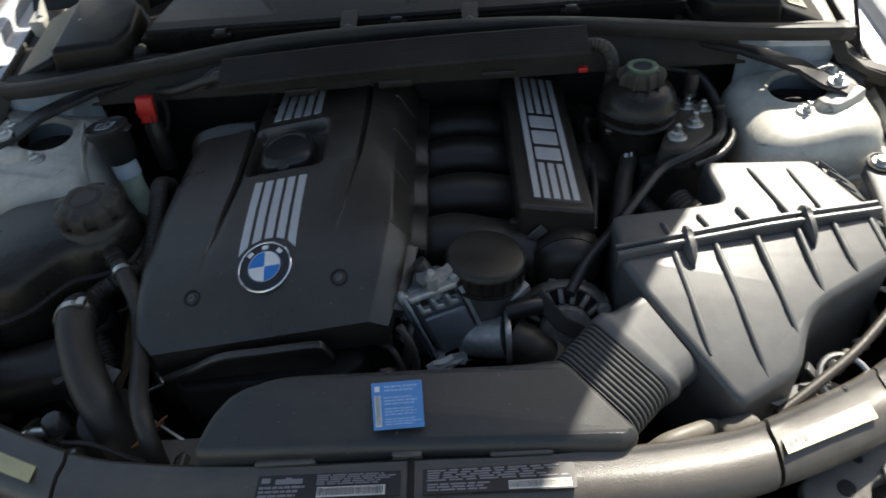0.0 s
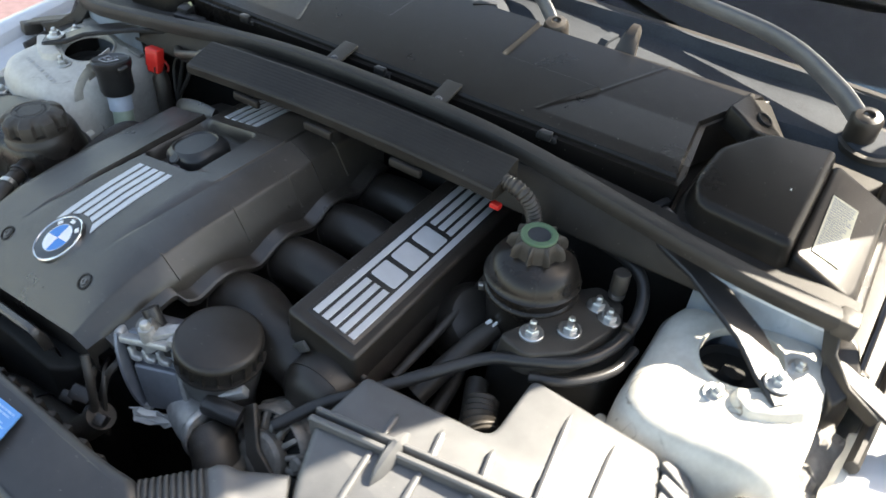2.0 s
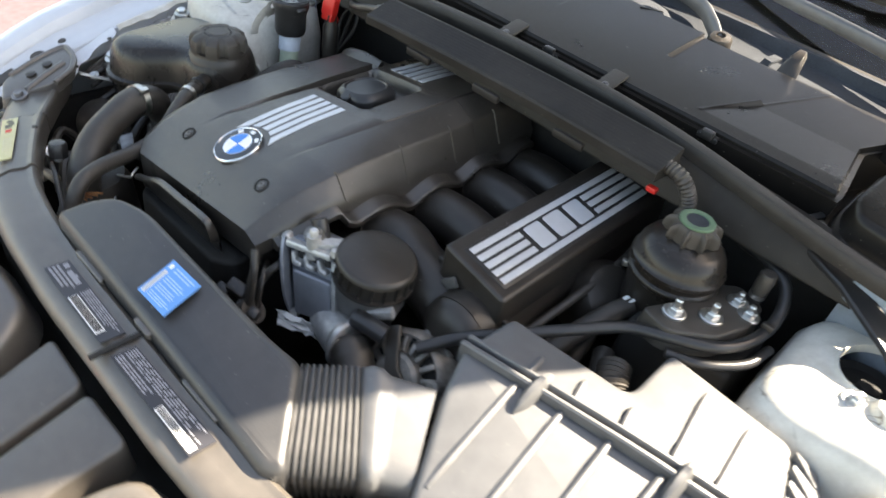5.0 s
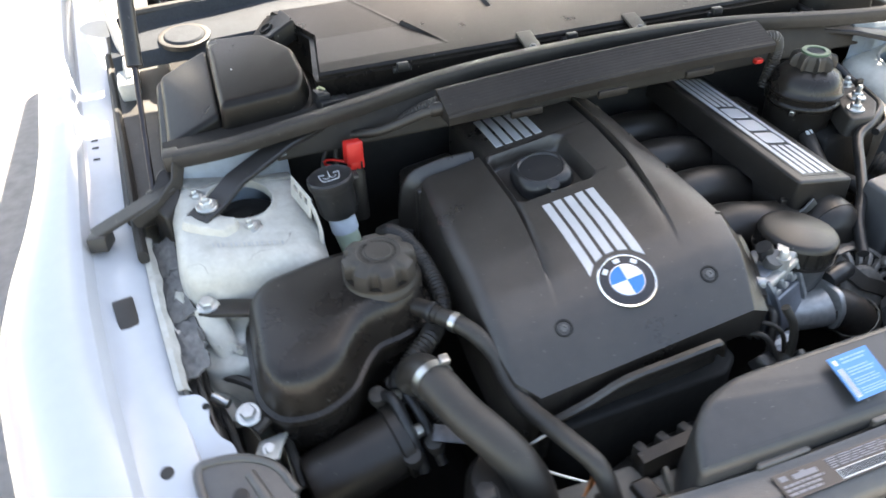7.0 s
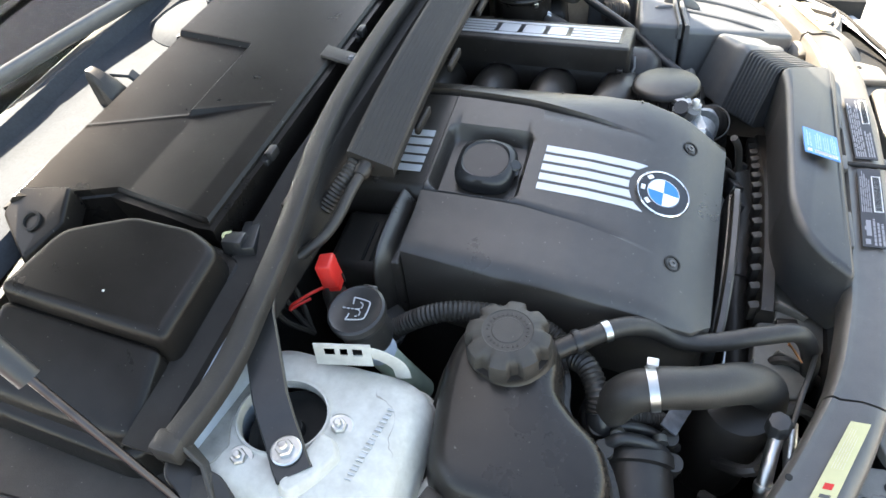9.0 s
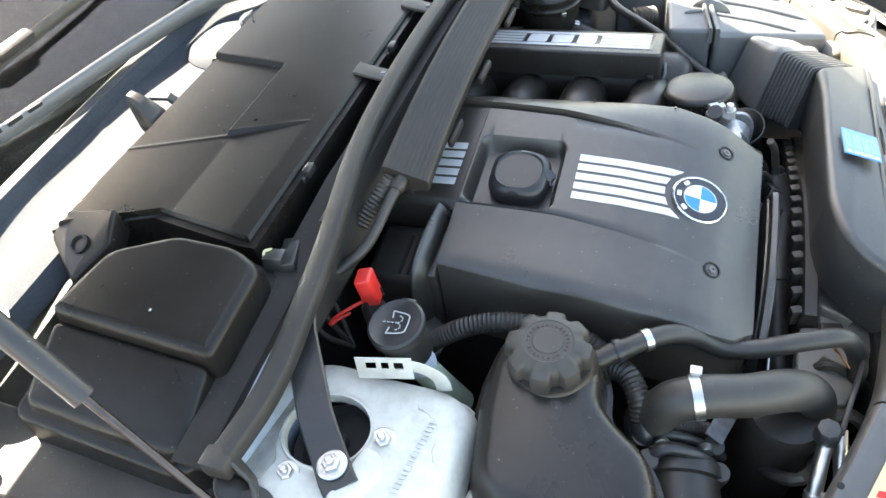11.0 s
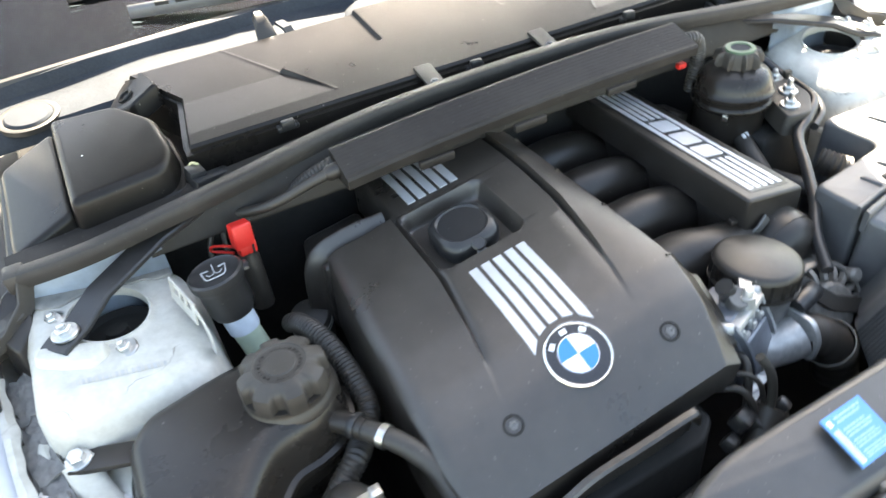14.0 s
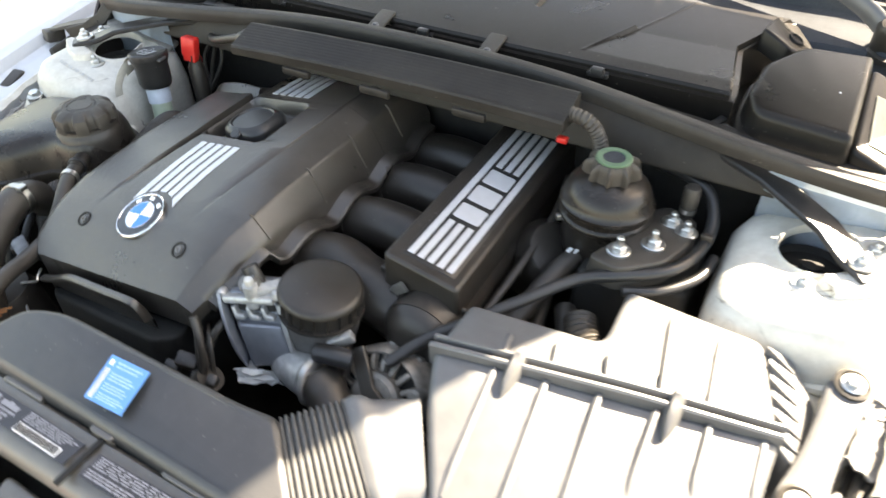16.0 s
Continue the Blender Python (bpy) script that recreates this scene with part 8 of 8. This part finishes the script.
alt = thing("alternator", (0.195, -0.285, 0.66), "dirty alloy alternator with slotted vents", "alternator")
bm = bmesh.new()
lathe(bm, [(0.030, -0.045), (0.058, -0.038), (0.062, -0.02), (0.062, 0.018), (0.056, 0.026), (0.030, 0.028)], (0.195, -0.285, 0.705), (-0.1, -0.75, 0.5), 40)
part("body", bm, ALT_ALLOY, alt)
m = Matrix.Translation((0.195, -0.285, 0.705)) @ axes((-0.1, -0.75, 0.5))
bm = bmesh.new()
lathe(bm, [(0.030, 0.026), (0.030, 0.0325), (0.052, 0.0305), (0.0535, 0.024)], (0.195, -0.285, 0.705), (-0.1, -0.75, 0.5), 40)
part("vent_well", bm, DEEP, alt, "dark vents of the end bell")
for k in range(18):
    a = 2 * math.pi * k / 18
    bm = bmesh.new()
    secs = []
    for r, h in ((0.033, 0.039), (0.036, 0.0425), (0.046, 0.0410), (0.052, 0.0375), (0.0555, 0.030)):
        secs.append([m @ Vector((r * math.cos(a) - w * math.sin(a), r * math.sin(a) + w * math.cos(a), h - e)) for w, e in ((-0.0034, 0.008), (-0.0030, 0.0008), (-0.0016, 0.0), (0.0016, 0.0), (0.0030, 0.0008), (0.0034, 0.008))])
    loft(bm, secs)
    part("vent_rib", bm, ALT_ALLOY, alt)
bm = bmesh.new()
lathe(bm, [(0.0535, 0.028), (0.0535, 0.036), (0.056, 0.037), (0.060, 0.033), (0.061, 0.024)], (0.195, -0.285, 0.705), (-0.1, -0.75, 0.5), 44, caps=False)
part("outer_rim", bm, ALT_ALLOY, alt)
for k in range(10):
    a = 2 * math.pi * k / 10
    bm = bmesh.new()
    box(bm, m @ Vector((0.061 * math.cos(a), 0.061 * math.sin(a), 0.0)), (0.008, 0.010, 0.034), m.to_3x3().to_4x4() @ pose(0, 0, 0, 0, 0, math.degrees(a)), 0.002)
    part("casting_rib", bm, ALT_ALLOY, alt)
bm = bmesh.new()
lathe(bm, [(0.034, 0.036), (0.034, 0.047), (0.030, 0.051), (0.012, 0.052)], (0.195, -0.285, 0.705), (-0.1, -0.75, 0.5), 30)
part("end_cap", bm, ALT_ALLOY, alt)
bm = bmesh.new()
strip(bm, [m @ Vector((-0.040, 0.048, 0.050)), m @ Vector((-0.005, 0.012, 0.056)), m @ Vector((0.036, -0.006, 0.052)), m @ Vector((0.064, -0.010, 0.030))], 0.020, 0.006, Vector((-0.1, -0.75, 0.5)))
part("cable_cover", bm, RUBBER, alt, "black cable cover")
for u, v in ((0.046, 0.030), (-0.050, -0.020), (0.008, -0.054)):
    bm = bmesh.new()
    lathe(bm, [(0.009, 0.028), (0.009, 0.046), (0.006, 0.049), (0.001, 0.049)], (0.195, -0.285, 0.705), (-0.1, -0.75, 0.5), 14)
    bmesh.ops.translate(bm, verts=bm.verts, vec=m.to_3x3() @ Vector((u, v, 0)))
    part("lug", bm, ALT_ALLOY, alt)

fan = thing("fan_shroud", (-0.10, -0.43, 0.50), "black fan shroud with a toothed edge behind the intake duct", "fan shroud")
bm = bmesh.new()
secs = []
for x in np.linspace(-0.225, 0.20, 22):
    zt = 0.735 - 0.06 * ((x + 0.08) / 0.27) ** 2
    secs.append([(x, -0.432, 0.45), (x, -0.428, zt - 0.01), (x, -0.432, zt), (x, -0.446, zt), (x, -0.450, zt - 0.02), (x, -0.450, 0.45)])
loft(bm, secs)
part("ring_wall", bm, PLASTIC, fan)
for k in range(15):
    x = -0.215 + 0.028 * k
    zt = 0.735 - 0.06 * ((x + 0.08) / 0.27) ** 2
    bm = bmesh.new()
    box(bm, (x, -0.424, zt - 0.018), (0.012, 0.014, 0.026), pose(0, 0, 0, 0, 0, 18), 0.002)
    part("tooth", bm, PLASTIC_DUSTY, fan)
bm = bmesh.new()
o = rounded([(-0.335, -0.424), (-0.228, -0.430), (-0.222, -0.452), (-0.100, -0.452), (-0.100, -0.505), (-0.235, -0.515), (-0.322, -0.480)], 0.006)
slab(bm, o, lambda x, y: 0.694 + 0.10 * (x + 0.2) + 0.12 * (y + 0.48), 0.03, 0.004)
part("side_plate", bm, TAN, fan, "dusty tan side plate")
for x, y in ((-0.275, -0.472), (-0.205, -0.470), (-0.160, -0.486)):
    bm = bmesh.new()
    box(bm, (x, y, 0.698 + 0.10 * (x + 0.2) + 0.12 * (y + 0.48)), (0.006, 0.040, 0.016), pose(0, 0, 0, 16, 0, -12), 0.002)
    part("plate_rib", bm, TAN, fan)
bm = bmesh.new()
o = rounded([(-0.245, -0.452), (-0.222, -0.452), (-0.216, -0.478), (-0.240, -0.482)], 0.004)
slab(bm, o, lambda x, y: 0.704 + 0.10 * (x + 0.2) + 0.12 * (y + 0.48), 0.02, 0.003)
part("lug", bm, PLASTIC, fan)

# lower hose across the front of the engine
low = thing("lower_hose", (-0.12, -0.41, 0.60), "black lower hose running below the cover's nose", "hose")
bm = bmesh.new()
tube(bm, [(0.010, -0.392, 0.740), (-0.010, -0.402, 0.715), (-0.035, -0.410, 0.695), (-0.10, -0.410, 0.672), (-0.20, -0.412, 0.648), (-0.30, -0.43, 0.60)], 0.017, 16, 7)
part("hose", bm, RUBBER, low)
bm = bmesh.new()
ring_band(bm, (-0.125, -0.4105, 0.667), (-1, 0, -0.25), 0.0172, 0.018, 0.002, 24)
part("sleeve", bm, PLASTIC_GLOSS, low)
bm = bmesh.new()
tube(bm, [(-0.010, -0.375, 0.815), (0.002, -0.385, 0.790), (0.004, -0.392, 0.755), (-0.006, -0.395, 0.735)], 0.005, 10, 6)
part("wire", bm, RUBBER, low)

# ---------------------------------------------------------------- left front: pump, valves, small pipes
pump = thing("air_pump", (-0.51, -0.31, 0.62), "black cylindrical pump with straps beside the headlamp", "pump")
bm = bmesh.new()
lathe(bm, [(0.030, -0.062), (0.038, -0.058), (0.041, -0.05), (0.041, 0.045), (0.046, 0.047), (0.046, 0.060), (0.036, 0.066), (0.015, 0.070)], (-0.515, -0.315, 0.690), (0.95, 0.15, 0.15), 36)
part("body", bm, PLASTIC, pump)
bm = bmesh.new()
tube(bm, [(-0.470, -0.275, 0.745), (-0.462, -0.292, 0.752), (-0.455, -0.325, 0.735), (-0.448, -0.352, 0.69)], 0.007, 12, 6)
part("strap", bm, PLASTIC_GLOSS, pump)
bm = bmesh.new()
tube(bm, [(-0.455, -0.262, 0.742), (-0.446, -0.285, 0.748), (-0.436, -0.315, 0.732), (-0.425, -0.350, 0.69)], 0.006, 12, 6)
part("strap", bm, PLASTIC_GLOSS, pump)
for x, y, z in ((-0.476, -0.272, 0.742), (-0.452, -0.262, 0.742), (-0.458, -0.345, 0.712), (-0.43, -0.338, 0.715)):
    bm = bmesh.new()
    lathe(bm, [(0.010, -0.012), (0.012, 0.0), (0.010, 0.008), (0.001, 0.009)], (x, y, z), (-0.2, -0.2, 1), 18)
    part("boss", bm, PLASTIC_DUSTY, pump)
for p0, p1 in (((-0.462, -0.285, 0.752), (-0.455, -0.285, 0.748)), ((-0.45, -0.33, 0.735), (-0.442, -0.328, 0.735))):
    bm = bmesh.new()
    tube(bm, [p0, p1], 0.008, 12, 2)
    part("bright_band", bm, STEEL, pump, "bright metal band")
bm = bmesh.new()
tube(bm, [(-0.462, -0.275, 0.735), (-0.440, -0.285, 0.735), (-0.418, -0.298, 0.725), (-0.40, -0.33, 0.70)], 0.011, 14, 6, ridges=(0.005, 0.002))
part("corrugated_pipe", bm, PLASTIC_DUSTY, pump, "corrugated grey pipe")
bm = bmesh.new()
box(bm, (-0.405, -0.345, 0.728), (0.055, 0.020, 0.003), pose(0, 0, 0, 15, 10, -20), 0.001)
part("metal_tab", bm, ALLOY_DARK, pump)

ac = thing("service_valve", (-0.42, -0.44, 0.70), "alloy pipe with a small black valve cap", "valve")
bm = bmesh.new()
lathe(bm, [(0.0075, -0.016), (0.0125, -0.014), (0.0125, 0.004), (0.010, 0.008), (0.001, 0.009)], (-0.41, -0.442, 0.757), (-0.1, 0.1, 1), 24, lambda a, i: 1 + 0.05 * math.cos(16 * a))
part("valve_cap", bm, PLASTIC_GLOSS, ac)
bm = bmesh.new()
tube(bm, [(-0.408, -0.445, 0.742), (-0.430, -0.440, 0.735), (-0.455, -0.436, 0.725), (-0.468, -0.436, 0.70), (-0.47, -0.436, 0.64)], 0.0075, 14, 6)
part("pipe", bm, STEEL, ac, "bright bent alloy pipe")
bm = bmesh.new()
tube(bm, [(-0.385, -0.462, 0.725), (-0.415, -0.462, 0.715), (-0.450, -0.462, 0.70), (-0.49, -0.45, 0.66)], 0.007, 14, 6)
part("pipe", bm, STEEL, ac, "bright bent alloy pipe")
bm = bmesh.new()
lathe(bm, [(0.010, -0.005), (0.011, 0.0), (0.010, 0.005)], (-0.463, -0.436, 0.716), (0.5, 0, 0.8), 18)
part("ferrule", bm, STEEL, ac)

dry = thing("dark_canister", (-0.36, -0.41, 0.60), "dark canister with a bolt below the radiator hose", "canister")
bm = bmesh.new()
lathe(bm, [(0.045, -0.10), (0.045, 0.03), (0.038, 0.045), (0.015, 0.048)], (-0.372, -0.405, 0.675), (0, -0.1, 1), 30)
part("body", bm, PLASTIC, dry)
bolt("bolt", (-0.362, -0.43, 0.722), dry, (0, -0.2, 1), 0.007, 0.010)

wires = thing("loose_wiring", (-0.33, -0.46, 0.68), "thin loose wires with frayed copper ends behind the slam panel", "wiring")
bm = bmesh.new()
tube(bm, [(-0.40, -0.458, 0.74), (-0.36, -0.468, 0.748), (-0.32, -0.480, 0.74), (-0.29, -0.488, 0.732)], 0.003, 8, 7)
part("wire", bm, RUBBER, wires)
for k in range(4):
    bm = bmesh.new()
    tube(bm, [(-0.315, -0.470, 0.742), (-0.300 + 0.003 * k, -0.462 + 0.004 * k, 0.744 + 0.003 * k), (-0.292 + 0.004 * k, -0.456 + 0.006 * k, 0.742 + 0.004 * k)], 0.0011, 6, 3)
    part("copper_end", bm, COPPER, wires, "bare copper strand")
bm = bmesh.new()
tube(bm, [(-0.314, -0.372, 0.752), (-0.305, -0.384, 0.752), (-0.306, -0.388, 0.746), (-0.352, -0.388, 0.722), (-0.352, -0.392, 0.714), (-0.316, -0.412, 0.700), (-0.284, -0.429, 0.690)], 0.0018, 8, 4)
part("stiff_wire", bm, STEEL, wires, "bent bright wire")
rnd = random.Random(11)
for k in range(7):
    x, y = -0.55 + 0.045 * k, -0.36 - 0.012 * k
    bm = bmesh.new()
    tube(bm, [(x, y, 0.66), (x + rnd.uniform(-0.03, 0.03), y - 0.03, 0.69 + rnd.uniform(-0.02, 0.02)), (x + rnd.uniform(-0.04, 0.04), y - 0.07, 0.67), (x + rnd.uniform(-0.05, 0.05), y - 0.11, 0.62)], rnd.uniform(0.004, 0.009), 8, 6)
    part("cable", bm, RUBBER, wires)

# right front: pale pipe stubs and a ring clip below the airbox
stub = thing("pale_pipe", (0.28, -0.47, 0.70), "pale dusty plastic pipe below the bellows", "pipe")
bm = bmesh.new()
tube(bm, [(0.258, -0.500, 0.735), (0.272, -0.496, 0.744), (0.300, -0.485, 0.742), (0.33, -0.47, 0.728), (0.345, -0.462, 0.70)], 0.0105, 14, 6)
part("pipe", bm, TAN, stub)
bm = bmesh.new()
lathe(bm, [(0.013, -0.02), (0.017, -0.015), (0.017, 0.015), (0.012, 0.02)], (0.355, -0.480, 0.735), (0.9, 0.3, 0.1), 24)
part("connector", bm, TAN, stub)
for k, (x, y, z, w) in enumerate(((0.300, -0.497, 0.735, 0.045), (0.325, -0.487, 0.730, 0.036), (0.352, -0.476, 0.726, 0.04))):
    bm = bmesh.new()
    crumple(bm, (x, y, z), (w, 0.034, 0.010), 80 + k, 0.002, 6, pose(0, 0, 0, 15 * k - 10, 12, 35))
    part("torn_cover", bm, TAN if k % 2 else LAMP_GREY, stub, "crumpled dusty cover")
foot = thing("airbox_bracket", (0.44, -0.42, 0.74), "grey sheet bracket folded below the airbox", "bracket")
bm = bmesh.new()
strip(bm, [(0.400, -0.432, 0.740), (0.425, -0.440, 0.728), (0.455, -0.430, 0.722), (0.478, -0.420, 0.712)], 0.036, 0.003)
part("plate", bm, PLASTIC_GREY, foot)
bm = bmesh.new()
strip(bm, [(0.452, -0.405, 0.745), (0.468, -0.415, 0.728), (0.500, -0.420, 0.712), (0.520, -0.415, 0.700)], 0.012, 0.003)
part("leg", bm, PLASTIC_GREY, foot)
ringc = thing("ring_clip", (0.49, -0.42, 0.70), "dusty ring clip and cables beside the airbox", "clip")
bm = bmesh.new()
pts = [(0.492 + 0.028 * math.cos(a), -0.42 + 0.028 * math.sin(a), 0.735 + 0.01 * math.sin(a)) for a in np.linspace(-1.0, 4.2, 18)]
tube(bm, pts, 0.004, 8, 2)
part("ring", bm, STEEL, ringc)
bm = bmesh.new()
tube(bm, [(0.40, -0.462, 0.735), (0.45, -0.432, 0.742), (0.52, -0.385, 0.752), (0.60, -0.315, 0.765), (0.655, -0.26, 0.775)], 0.006, 10, 7)
part("cable", bm, RUBBER, ringc)
for k in range(6):
    bm = bmesh.new()
    box(bm, (0.43 + 0.022 * k, -0.440 + 0.016 * k, 0.722), (0.016, 0.013, 0.014), pose(0, 0, 0, 20 * k, 15, 37 * k), 0.003)
    part("small_fitting", bm, STEEL if k % 2 else TAN, ringc)
